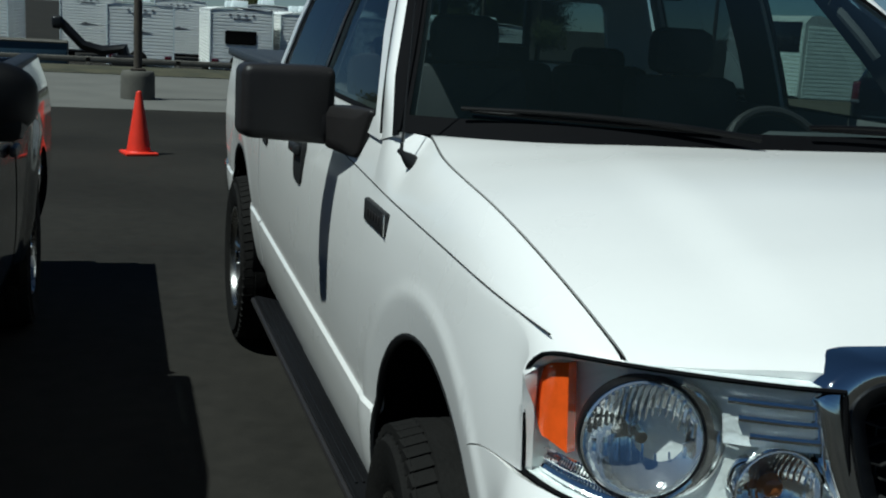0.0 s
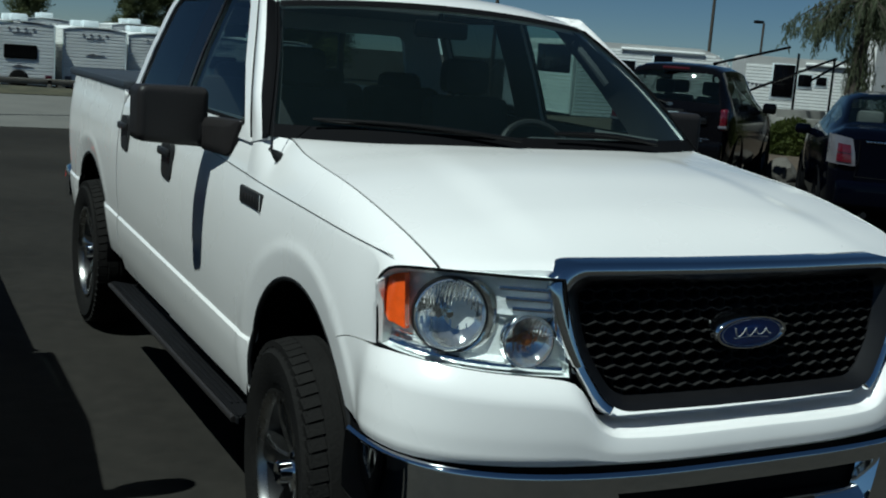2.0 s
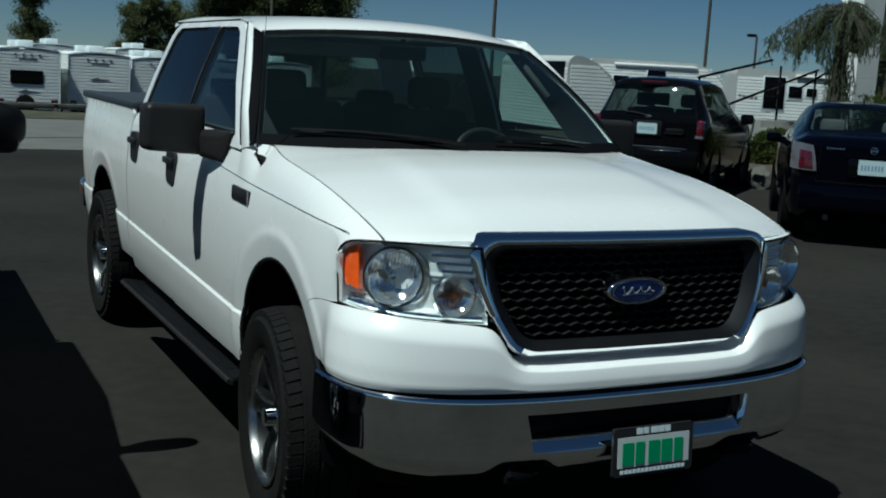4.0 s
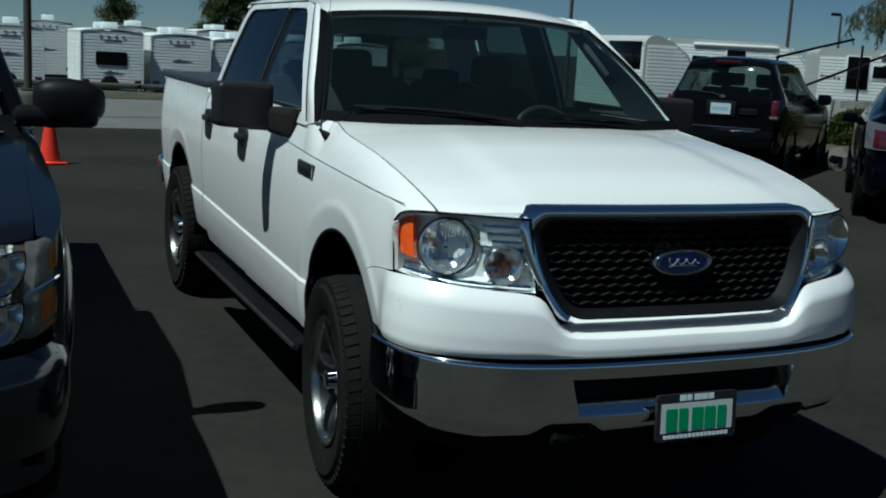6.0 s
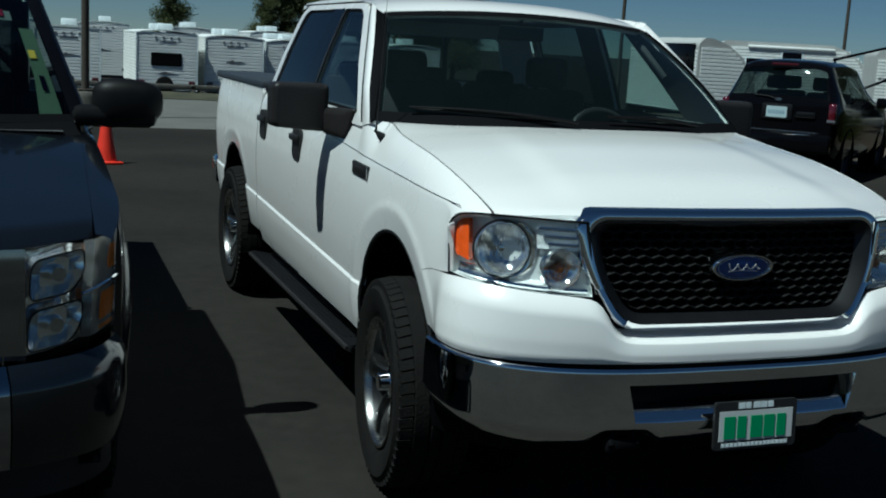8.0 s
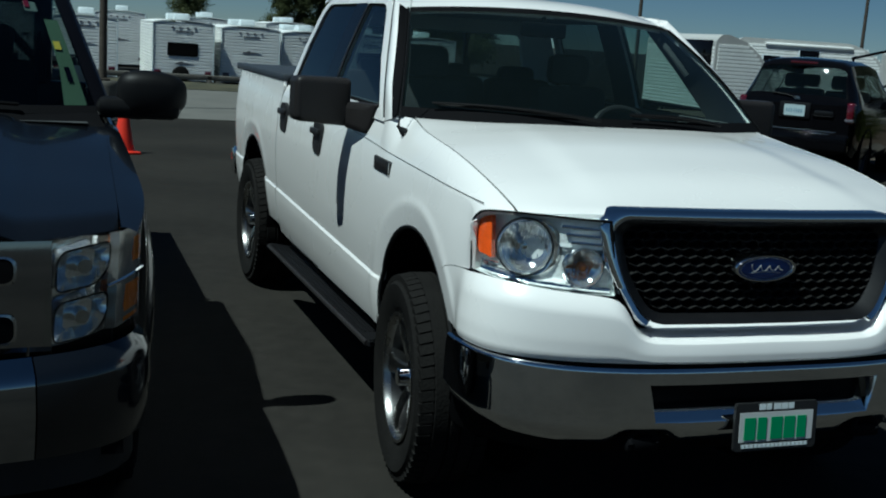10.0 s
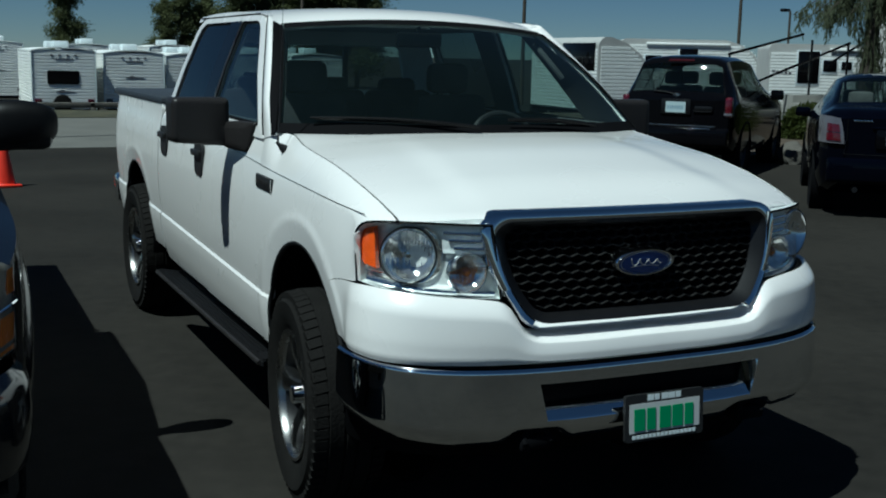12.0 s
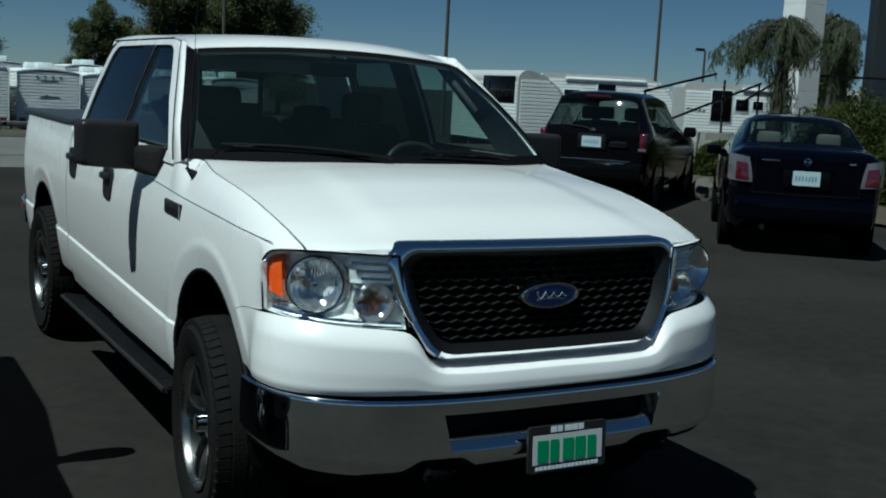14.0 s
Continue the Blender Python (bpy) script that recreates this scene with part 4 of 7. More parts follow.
# ---- cabin ----
bm = B()
grid(steps(-0.86, 0.86, 16), steps(0, 1, 8), lambda x, k: Vector((x, 1.20 + 0.25 * (x / 0.86)**2 + (1.72 - 1.20) * k, 1.375 - 0.05 * (k > 0.9) - 0.03 * k + 0.01 * math.cos(x * 6))), bm=bm)
grid(steps(-0.86, 0.86, 16), steps(0, 1, 4), lambda x, k: Vector((x, 1.72 + 0.06 * k, 1.30 - 0.6 * k)), bm=bm)
part("dashboard", bm, CABIN, truck, "dark dashboard")
bm = B()
box(bm, (0.42, 1.60, 1.36), (0.36, 0.22, 0.07), 0.03)
part("gauge_hood", bm, CABIN, truck)
bm = B()
cm = pose(0.42, 1.84, 1.27, 62, 0, 0)
tube(bm, [cm @ Vector((0.19 * math.cos(a), 0.19 * math.sin(a), 0)) for a in steps(0, 2 * math.pi, 32)], 0.016, 8)
box(bm, (0.42, 1.83, 1.27), (0.15, 0.05, 0.11), 0.02)
part("steering_wheel", bm, BLACK, truck, "black steering wheel")
for y, xs in ((2.35, (-0.42, 0.42)), (3.15, (-0.45, 0.0, 0.45))):
    for x in xs:
        bm = B()
        box(bm, (x, y - 0.12, 0.92), (0.46, 0.50, 0.16), 0.05)
        st = part("seat", bm, SEAT, truck, "dark cloth seat")
        bm = B()
        box(bm, (x, y + 0.14, 1.24), (0.44, 0.14, 0.55), 0.05, Matrix.Rotation(radians(-12), 4, 'X'))
        part("seat_back", bm, SEAT, st)
        bm = B()
        box(bm, (x, y + 0.21, 1.60 if y < 3 else 1.50), (0.25, 0.10, 0.17), 0.045)
        tube(bm, [(x - 0.06, y + 0.20, 1.46), (x - 0.06, y + 0.21, 1.58)], 0.008, 6)
        tube(bm, [(x + 0.06, y + 0.20, 1.46), (x + 0.06, y + 0.21, 1.58)], 0.008, 6)
        part("headrest", bm, SEAT, st)
bm = B()
box(bm, (0.0, 2.02, 1.80), (0.25, 0.03, 0.075), 0.015)
tube(bm, [(0, 2.03, 1.82), (0, 2.02, 1.885)], 0.012, 8)
part("cabin_mirror", bm, BLACK, truck)
bm = B()
box(bm, (0, 2.6, 0.62), (1.80, 2.1, 0.06))
part("cabin_floor", bm, CABIN, truck)
bm = grid(steps(-0.66, 0.66, 6), steps(2.25, 3.56, 6), lambda x, y: Vector((x, y, 1.862)), flip=True)
part("headliner", bm, LINING, truck)
for s in (-1, 1):
    bm = grid(steps(1.60, 3.6, 4), steps(0.6, 1.41, 3), lambda y, z: Vector((s * 0.86, y, z)), flip=(s < 0))
    part("door_lining", bm, LINING, truck)
    bm = grid(steps(0, 1, 3), steps(0.02, 0.97, 10), lambda q, v: (ws_place(s * 0.965, v) + Vector((0, 0.02, -0.01))).lerp(Vector((s * (green_x(1.36 + 0.50 * v) - 0.030), 1.785 + 0.50 * v, 1.36 + 0.50 * v)), q), flip=(s > 0))
    part("pillar_lining", bm, CABIN, truck)
    bm = B()
    tube(bm, [(s * 0.775, 1.90, 1.62), (s * 0.735, 1.93, 1.68), (s * 0.705, 2.0, 1.75), (s * 0.70, 2.07, 1.79)], 0.016, 8)
    part("grab_handle", bm, CABIN, truck)
# back wall of the cab with its window
bm = B()
bo = dense(round_poly([(-0.92, 0.55), (0.92, 0.55), (0.905, 1.40), (0.73, 1.865), (-0.73, 1.865), (-0.905, 1.40)], 0.05, 4), 2)
bi = dense(round_poly([(-0.62, 1.41), (0.62, 1.41), (0.635, 1.42), (0.55, 1.78), (-0.55, 1.78), (-0.635, 1.42)], 0.05, 4), 2)
ring_strip(bm, [(x, 3.655 - 0.09 * max(0, z - 1.3) / 0.5, z) for x, z in bo], [(x, 3.655 - 0.09 * max(0, z - 1.3) / 0.5, z) for x, z in bi])
bk = solid(part("cab_back", bm, WHITE, truck), 0.04, 0)
bm = B()
bm.faces.new([bm.verts.new((x, 3.655 - 0.09 * max(0, z - 1.3) / 0.5, z)) for x, z in bi])
gw = part("rear_window", bm, REARGLASS, bk, "sliding rear window", smooth=False)
gw.visible_shadow = False
for x in (-0.2, 0.2):
    bm = B()
    box(bm, (x, 3.612, 1.60), (0.03, 0.03, 0.36), 0.004)
    part("window_bar", bm, BLACK, gw)

# ---- bed, chassis, steps, wheels ----
bm = B()
box(bm, (0, 4.50, 0.86), (1.66, 1.64, 0.05))
for s in (-1, 1):
    box(bm, (s * 0.86, 4.50, 1.13), (0.05, 1.64, 0.56))
box(bm, (0, 3.70, 1.13), (1.72, 0.05, 0.55))
part("bed_liner", bm, BLACK, truck, "black bed liner")
bm = B()
box(bm, (0, 5.32, 1.10), (1.55, 0.06, 0.62), 0.02)
part("tailgate", bm, WHITE, truck, "white tailgate")
bm = B()
box(bm, (0, 4.50, 1.430), (1.76, 1.62, 0.03), 0.008)
part("bed_cover", bm, SLATE, truck, "slate grey cover over the bed")
bm = B()
box(bm, (0, 5.43, 0.700), (1.905, 0.22, 0.22), 0.05, seg=4)
part("rear_bumper", bm, CHROME, truck, "chrome rear step bumper")
for s in (-1, 1):
    bm = B()
    box(bm, (s * 0.865, 5.33, 1.12), (0.14, 0.08, 0.46), 0.02)
    part("tail_lamp", bm, REDLENS, truck, "red tail lamp")
bm = B()
for s in (-1, 1):
    box(bm, (s * 0.42, 2.8, 0.50), (0.10, 5.2, 0.16), 0.01)
for y in (0.92, 4.47):
    cyl(bm, (-0.75, y, 0.38), (0.75, y, 0.38), 0.05, seg=12)
box(bm, (0, 1.2, 0.60), (0.8, 1.3, 0.40), 0.05)
cyl(bm, (0.1, 1.9, 0.45), (0.1, 4.4, 0.42), 0.04, seg=10)
part("chassis", bm, DARK, truck, "black chassis frame")
for s in (-1, 1):
    bm = B()
    prism(bm, round_poly([(1.50, -0.075), (1.62, 0.055), (3.70, 0.055), (3.84, -0.075)], 0.03), 0.030, Matrix(((0, s, 0, s * 0.893), (1, 0, 0, 0), (0, 0, 1, 0.335), (0, 0, 0, 1))) @ Matrix.Diagonal((1, -1, 1, 1)), 0.008)
    sb = part("side_step", bm, SATIN, truck, "black running board on brackets")
    bm = B()
    for k in range(5):
        box(bm, (s * (0.855 + 0.022 * k), 2.68, 0.368), (0.010, 2.05, 0.006), 0.002)
    part("tread_strip", bm, SATIN, sb)
    bm = B()
    tube(bm, [(s * 0.972, y, 0.348) for y in (1.53, 2.0, 3.0, 3.81)], 0.013, 8)
    part("edge_strip", bm, TRIM, sb)
    bm = B()
    box(bm, (s * 0.905, 1.575, 0.352), (0.125, 0.10, 0.012), 0.004)
    part("end_cap", bm, ALLOY, sb, "scuffed pale end cap")
    for y in (1.72, 2.66, 3.62):
        bm = B()
        tube(bm, [(s * 0.86, y, 0.335), (s * 0.70, y, 0.40), (s * 0.50, y, 0.47)], 0.022, 8)
        part("bracket", bm, BLACK, sb)


def wheel_parts(parent, m, R=0.408, rim=0.243, W=0.272, lugs=36):
    """A tyre with block tread and a five-spoke alloy rim; m puts its axis along local z, outside up."""
    h = W / 2
    bm = B()
    lathe(bm, [(rim, -h + 0.02), (rim + 0.03, -h), (R - 0.05, -h - 0.012), (R - 0.018, -h + 0.018), (R - 0.014, -h + 0.052), (R - 0.001, -h + 0.058), (R - 0.001, -0.030), (R - 0.010, -0.026), (R - 0.010, -0.020), (R, -0.016), (R, 0.016), (R - 0.010, 0.020), (R - 0.010, 0.026), (R - 0.001, 0.030), (R - 0.001, h - 0.058), (R - 0.014, h - 0.052), (R - 0.018, h - 0.018), (R - 0.05, h + 0.012), (rim + 0.03, h), (rim, h - 0.02)], m, 56)
    ty = part("tyre", bm, TYRE, parent, "black all-terrain tyre")
    half = math.pi * R / lugs - 0.0035
    for sd in (1, -1):
        bm = B()
        for k in range(lugs):
            b = 2 * math.pi * (k + (0.25 if sd > 0 else 0.0)) / lugs
            mm = m @ Matrix.Rotation(b, 4, 'Z') @ Matrix.Translation((R - 0.006, 0, sd * (h - 0.026))) @ Matrix.Rotation(0.16 * sd, 4, 'X')
            vs = []
            for x in (-0.016, 0.002):
                for y in (-half, half):
                    for zz in (-0.026, 0.026):
                        outer_edge = zz * sd > 0
                        vs.append(bm.verts.new(mm @ Vector((x - (0.010 if outer_edge else 0), y * (0.95 if x > 0 else 1), zz))))
            for f in ((4, 6, 7, 5), (0, 4, 5, 1), (2, 3, 7, 6), (0, 2, 6, 4), (1, 5, 7, 3)):
                bm.faces.new([vs[i] for i in f])
            mm = m @ Matrix.Rotation(2 * math.pi * k / lugs + 0.05, 4, 'Z') @ Matrix.Translation((R - 0.035, 0, sd * (h + 0.002)))
            q = [bm.verts.new(mm @ Vector((x, y * (1.0 if k % 2 else 0.6), z * sd))) for x, y, z in ((-0.018, -0.014, 0.005), (-0.018, 0.014, 0.005), (0.024, 0.016, -0.010), (0.024, -0.016, -0.010), (-0.02, -0.016, -0.004), (-0.02, 0.016, -0.004))]
            for f in ((0, 1, 2, 3), (4, 5, 1, 0)):
                bm.faces.new([q[i] for i in (f if sd > 0 else f[::-1])])
        part("tread_shoulder", bm, TYRE, ty, smooth=False)
    bm = B()
    lathe(bm, [(rim + 0.004, -h + 0.02), (rim + 0.004, h - 0.012), (rim + 0.006, h - 0.002), (rim - 0.006, h - 0.002), (rim - 0.014, h - 0.014), (rim - 0.018, h - 0.034)], m, 56)
    rm = part("rim", bm, ALLOY, parent, "five-spoke alloy wheel")
    # inside of the alloy rim in black: its shade is put into the colour
    bm = B()
    lathe(bm, [(rim - 0.018, h - 0.034), (rim - 0.026, h - 0.06), (rim - 0.03, -h + 0.03)], m, 40)
    part("barrel", bm, SATIN, rm)
    for k in range(5):
        bm = B()
        sm = m @ Matrix.Rotation(2 * math.pi * k / 5 + 0.3, 4, 'Z')
        prof = [(0.05, 0.034, h - 0.060), (0.11, 0.032, h - 0.040), (0.17, 0.038, h - 0.026), (rim - 0.016, 0.056, h - 0.022)]
        rows_ = []
        for r, w, z in prof:
            rows_.append([bm.verts.new(sm @ Vector(q)) for q in ((r, -w, z - 0.05), (r, -w, z - 0.008), (r, -w * 0.72, z), (r, w * 0.72, z), (r, w, z - 0.008), (r, w, z - 0.05))])
        for a, b in zip(rows_, rows_[1:]):
            for i in range(5):
                bm.faces.new((a[i], b[i], b[i + 1], a[i + 1]))
        part("spoke", bm, STEEL, rm)
    bm = B()
    lathe(bm, [(0.0, h - 0.005), (0.030, h - 0.006), (0.036, h - 0.012), (0.038, h - 0.050), (0.062, h - 0.055), (0.068, h - 0.075), (0.068, h - 0.12)], m, 28)
    part("hub_cap", bm, CHROME, rm, "chrome hub cap")
    # near-black disc behind the spokes, painting in the shade between them
    bm = B()
    lathe(bm, [(0.0, h - 0.115), (rim - 0.03, h - 0.115)], m, 32)
    part("spoke_gap_shade", bm, DARK, rm)


for x, y, steer in ((0.882, 0.925, 5.0), (0.853, 4.47, 0.0)):
    for s in (-1, 1):
        wheel_parts(truck, pose(s * x, y, ground_z(0, y) + 0.425, 0, 0, -steer) @ pose(0, 0, 0, 0, 90 * s, 0), R=0.425, rim=0.256, W=0.280, lugs=60)

# dealer plate on the bumper
pm = pose(0.022, -0.106, 0.487, 90 - 4, 0, 0)
bm = B()
prism(bm, round_poly([(-0.168, -0.084), (0.168, -0.084), (0.168, 0.084), (-0.168, 0.084)], 0.010), 0.012, pm, 0.004)
pl = part("plate_frame", bm, BLACK, truck, "black dealer plate frame with printed bars")
bm = B()
prism(bm, [(-0.150, -0.052), (0.150, -0.052), (0.150, 0.052), (-0.150, 0.052)], 0.002, pm @ Matrix.Translation((0, 0, 0.012)))
part("plate_card", bm, SILVERP, pl, "pale dealer card with a green bar")
for k, w in enumerate((0.045, 0.036, 0.047, 0.045, 0.037)):
    bm = B()
    prism(bm, [(-0.132 + 0.054 * k, -0.044), (-0.132 + 0.054 * k + w, -0.044), (-0.132 + 0.054 * k + w, 0.034), (-0.132 + 0.054 * k, 0.034)], 0.002, pm @ Matrix.Translation((0, 0, 0.0145)))
    part("green_bar", bm, GREEN, pl)
for k, w in enumerate((0.026, 0.020, 0.028, 0.026, 0.022)):
    bm = B()
    prism(bm, [(-0.075 + 0.030 * k, 0.060), (-0.075 + 0.030 * k + w, 0.060), (-0.075 + 0.030 * k + w, 0.081), (-0.075 + 0.030 * k, 0.081)], 0.002, pm @ Matrix.Translation((0, 0, 0.0125)))
    part("white_bar", bm, PLATE, pl)
for k in range(16):
    bm = B()
    prism(bm, [(-0.138 + 0.0172 * k, -0.073), (-0.138 + 0.0172 * k + 0.013, -0.073), (-0.138 + 0.0172 * k + 0.013, -0.060), (-0.138 + 0.0172 * k, -0.060)], 0.002, pm @ Matrix.Translation((0, 0, 0.0125)))
    part("white_bar", bm, PLATE, pl)


# ---- the graphite pickup parked beside it ----
gt = thing("pickup_truck", pose(-3.046, 0.182, 0, 0, 0, -0.8), "dark graphite pickup with stacked headlamps and chrome grille, parked", "truck")
GF, GB = Vector((0.98, 0.42)), Vector((4.62, 0.42))


def g_side(y, z):
    w = spline([(0.42, 0.955), (0.6, 1.003), (0.85, 1.018), (1.0, 1.016), (1.1, 1.006), (1.2, 0.984), (1.3, 0.948)], z)
    for c in (GF, GB):
        d = (Vector((y, z)) - c).length
        s = max(0.0, min(1.0, (0.66 - d) / 0.10))
        w += 0.028 * s * s * (3 - 2 * s)
    if y < 0.6:
        w -= 0.07 * ((0.6 - y) / 0.5) ** 2
    return w


def g_cut(y, z):
    for c in (GF, GB):
        d = Vector((y, z)) - c
        if d.length < 0.50:
            if d.length < 0.45:
                return None
            d = d.normalized() * 0.50
            return c.x + d.x, c.y + d.y
    return y, z


def g_top(y):
    return spline([(0.1, 1.065), (0.6, 1.155), (1.4, 1.275), (3.5, 1.315), (3.6, 1.30), (5.8, 1.31)], y)


def g_panel(name, y0, y1, s, z0=0.45, n=24):
    def f(y, v):
        z = z0 + (g_top(y) - z0) * v
        q = g_cut(y, z)
        return None if q is None else Vector((s * g_side(*q), q[0], q[1]))
    bm = grid(steps(y0, y1, n), steps(0, 1, 22), f, flip=(s < 0))
    return solid(part(name, bm, GREY, gt), 0.02)


for s in (-1, 1):
    g_panel("fender", 0.30, 1.42, s)
    g_panel("front_door", 1.428, 2.50, s)
    g_panel("rear_door", 2.508, 3.46, s)
    g_panel("bed_side", 3.52, 5.78, s, n=40)
    bm = B()
    box(bm, (s * 0.90, 4.65, 1.315), (0.09, 2.24, 0.04), 0.012)
    part("rail_cap", bm, BLACK, gt)
    for c in (GF, GB):
        bm = grid(steps(-0.2, math.pi + 0.2, 20), steps(0.55, 0.97, 3), lambda a, x: Vector((s * x, c.x + math.cos(a) * 0.52, c.y + math.sin(a) * 0.52)))
        lathe(bm, [(0.0, 0.0), (0.54, 0.0)], pose(s * 0.56, c.x, c.y, 0, 90, 0), 24)
        part("wheel_housing", bm, DARK, gt)
        wheel_parts(gt, pose(s * 0.865, c.x, ground_z(-3, c.x + 0.18) + 0.395, 0, 90 * s, 0), R=0.395, rim=0.225, W=0.26, lugs=40)
    for y in (2.35, 3.32):
        bm = B()
        box(bm, (s * (g_side(y, 1.06) + 0.018), y, 1.06), (0.03, 0.18, 0.04), 0.012)
        part("door_handle", bm, BLACK, gt)
    # stacked lamps: chrome bowls behind a clear cover, amber outer side
    def g_lamp(k, v, off):
        p = Vector((0.695 + 0.295 * k, 0.030 + 0.05 * k + 0.21 * k**3))
        z0, z1 = 0.725 + 0.045 * k, 1.040 + 0.050 * k
        return Vector((s * (p.x + 0.5 * off * k - 0.015 * (1 - v)), p.y - off + 0.03 * v, z0 + (z1 - z0) * v))
    bm = grid(steps(0, 1, 16), steps(0, 1, 8), lambda k, v: g_lamp(k, v, -0.07), flip=(s < 0))
    lm = part("headlamp", bm, BOWL, gt, "stacked headlamp with amber side lens")
    bm = grid(steps(0, 1, 16), steps(0, 1, 8), lambda k, v: g_lamp(k, v, 0.0), flip=(s < 0))
    cv = part("lamp_cover", bm, LENS, lm)
    cv.visible_shadow = False
    for v in (0.26, 0.74):
        bm = B()
        o = [g_lamp(0.36 + 0.27 * a * (0.55 + 0.0 * b), v + 0.19 * b, -0.012) for a, b in round_poly([(-1.8, -1), (1.0, -1), (1.8, -0.3), (1.8, 1), (-1.4, 1), (-1.8, 0.6)], 0.5, 4)]
        i = [g_lamp(0.36 + 0.16 * a * 0.55, v + 0.11 * b, -0.062) for a, b in round_poly([(-1.8, -1), (1.0, -1), (1.8, -0.3), (1.8, 1), (-1.4, 1), (-1.8, 0.6)], 0.5, 4)]
        ring_strip(bm, o, i)
        bm.faces.new([bm.verts.new(q) for q in i])
        bw = part("reflector", bm, BOWL, lm)
        bm = B()
        cyl(bm, g_lamp(0.38, v, -0.06), g_lamp(0.38, v, -0.02), 0.025, 0.022, 14)
        part("bulb", bm, STEEL, bw)
        bm = B()
        tube(bm, o + o[:1], 0.003, 6)
        part("bowl_rim", bm, DARK, bw)
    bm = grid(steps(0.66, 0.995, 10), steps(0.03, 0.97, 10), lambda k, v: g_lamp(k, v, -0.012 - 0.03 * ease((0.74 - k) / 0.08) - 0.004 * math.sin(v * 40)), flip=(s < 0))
    part("corner_lens", bm, DIMBOWL, lm, "dim corner reflector")
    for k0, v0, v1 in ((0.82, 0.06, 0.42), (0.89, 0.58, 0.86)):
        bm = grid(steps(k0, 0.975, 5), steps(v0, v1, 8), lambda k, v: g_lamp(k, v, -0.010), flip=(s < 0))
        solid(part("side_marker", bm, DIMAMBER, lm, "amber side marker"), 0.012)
    bm = B()
    tube(bm, [g_lamp(k, 0.47 + 0.06 * k, 0.001) for k in steps(0.60, 0.99, 8)], 0.006, 6)
    part("lamp_rib", bm, CHROME, lm)
# bonnet, cowl
def g_hood(u, v):
    y = (0.02 + 0.20 * abs(u)**3) * (1 - v) + (1.22 + 0.12 * u * u) * v
    x = u * (0.90 + 0.03 * v)
    d = max(0.0, min(1.0, (0.62 - abs(x)) / 0.10))
    z = g_top(max(y, 0.1)) + 0.012 + 0.03 * (1 - u * u) + 0.03 * d * d * (3 - 2 * d) - 0.05 * max(0, 1 - v / 0.06)**2 * (1 - 0.4 * abs(u))
    return Vector((x, y, z))


bm = grid(steps(-1, 1, 48), steps(0, 1, 30), g_hood)
solid(part("hood", bm, GREY, gt, "graphite bonnet with raised middle"), 0.02)
for s in (-1, 1):
    bm = grid(steps(0.15, 1.42, 16), steps(0, 1, 4), lambda y, k: Vector((s * (g_side(y, g_top(y)) + (0.905 - g_side(y, g_top(y))) * k), y, g_top(y) + 0.016 * math.sin(k * 1.57))), flip=(s > 0))
    part("fender_top", bm, GREY, gt)
# grille: chrome plate, near-black sheets laid on it as two shaded rounded openings
def g_plate(x, z, off=0.0):
    return Vector((x, -0.004 + 0.055 * (x / 0.70) ** 2 + off + 0.010 * ((z - 0.89) / 0.17) ** 2, z))


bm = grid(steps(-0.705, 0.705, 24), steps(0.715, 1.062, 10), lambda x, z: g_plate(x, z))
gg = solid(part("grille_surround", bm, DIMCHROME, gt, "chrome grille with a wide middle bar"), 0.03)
for z0, z1 in ((0.755, 0.850), (0.935, 1.020)):
    loop = dense(round_poly([(-0.61, z0), (0.61, z0), (0.61, z1), (-0.61, z1)], 0.035, 5), 6)
    bm = B()
    ring_strip(bm, [g_plate(x, z, -0.004) for x, z in loop], [g_plate(x * 0.985, (z0 + z1) / 2 + (z - (z0 + z1) / 2) * 0.86, -0.006) for x, z in loop])
    part("opening_lip", bm, STEEL, gg)
    bm = grid(steps(-0.60, 0.60, 24), steps(z0 + 0.006, z1 - 0.006, 4), lambda x, z: g_plate(x, z, -0.0045))
    part("opening_shade", bm, DARK, gg)
# bumper: painted corners, chrome middle
gb, GBL = plan_curve([(0, -0.07), (0.4, -0.06), (0.7, -0.01), (0.88, 0.08), (0.98, 0.22), (1.0, 0.42)])
def g_bump(s, v):
    p, n = gb(s)
    o = 0.02 * math.sin(math.pi * v) - 0.035 * max(0, v - 0.85) / 0.15
    return Vector((p.x + n.x * o, p.y + n.y * o, 0.42 + (0.285 + 0.03 * abs(p.x)) * v))
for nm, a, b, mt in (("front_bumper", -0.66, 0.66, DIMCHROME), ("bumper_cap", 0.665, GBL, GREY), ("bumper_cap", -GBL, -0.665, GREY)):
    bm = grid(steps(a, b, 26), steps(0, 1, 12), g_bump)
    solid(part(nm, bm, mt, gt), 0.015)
bm = grid(steps(-GBL * 0.96, GBL * 0.96, 30), steps(0, 1, 3), lambda s, v: Vector((gb(s)[0].x * 0.97, gb(s)[0].y + 0.04, 0.30 + 0.2 * v)))
part("air_dam", bm, BLACK, gt)
# unseen boxes added to stop sunlight leaking into the pickup's ground shadow
for s in (-1, 1):
    bm = B()
    box(bm, (s * 0.72, 0.36, 0.68), (0.34, 0.30, 0.36), 0.03)
    part("leak_block", bm, DARK, gt)
# cab
def g_ws(u, v):
    a = abs(u)
    p0 = Vector((0.885 * u, 1.26 + 0.24 * a**2, 1.32))
    p1 = Vector((0.685 * u, 2.10 + 0.14 * a**2, 1.880 - 0.03 * a * a))
    return p0.lerp(p1, v) + Vector((0, -0.03, 0.02)) * math.sin(math.pi * v)


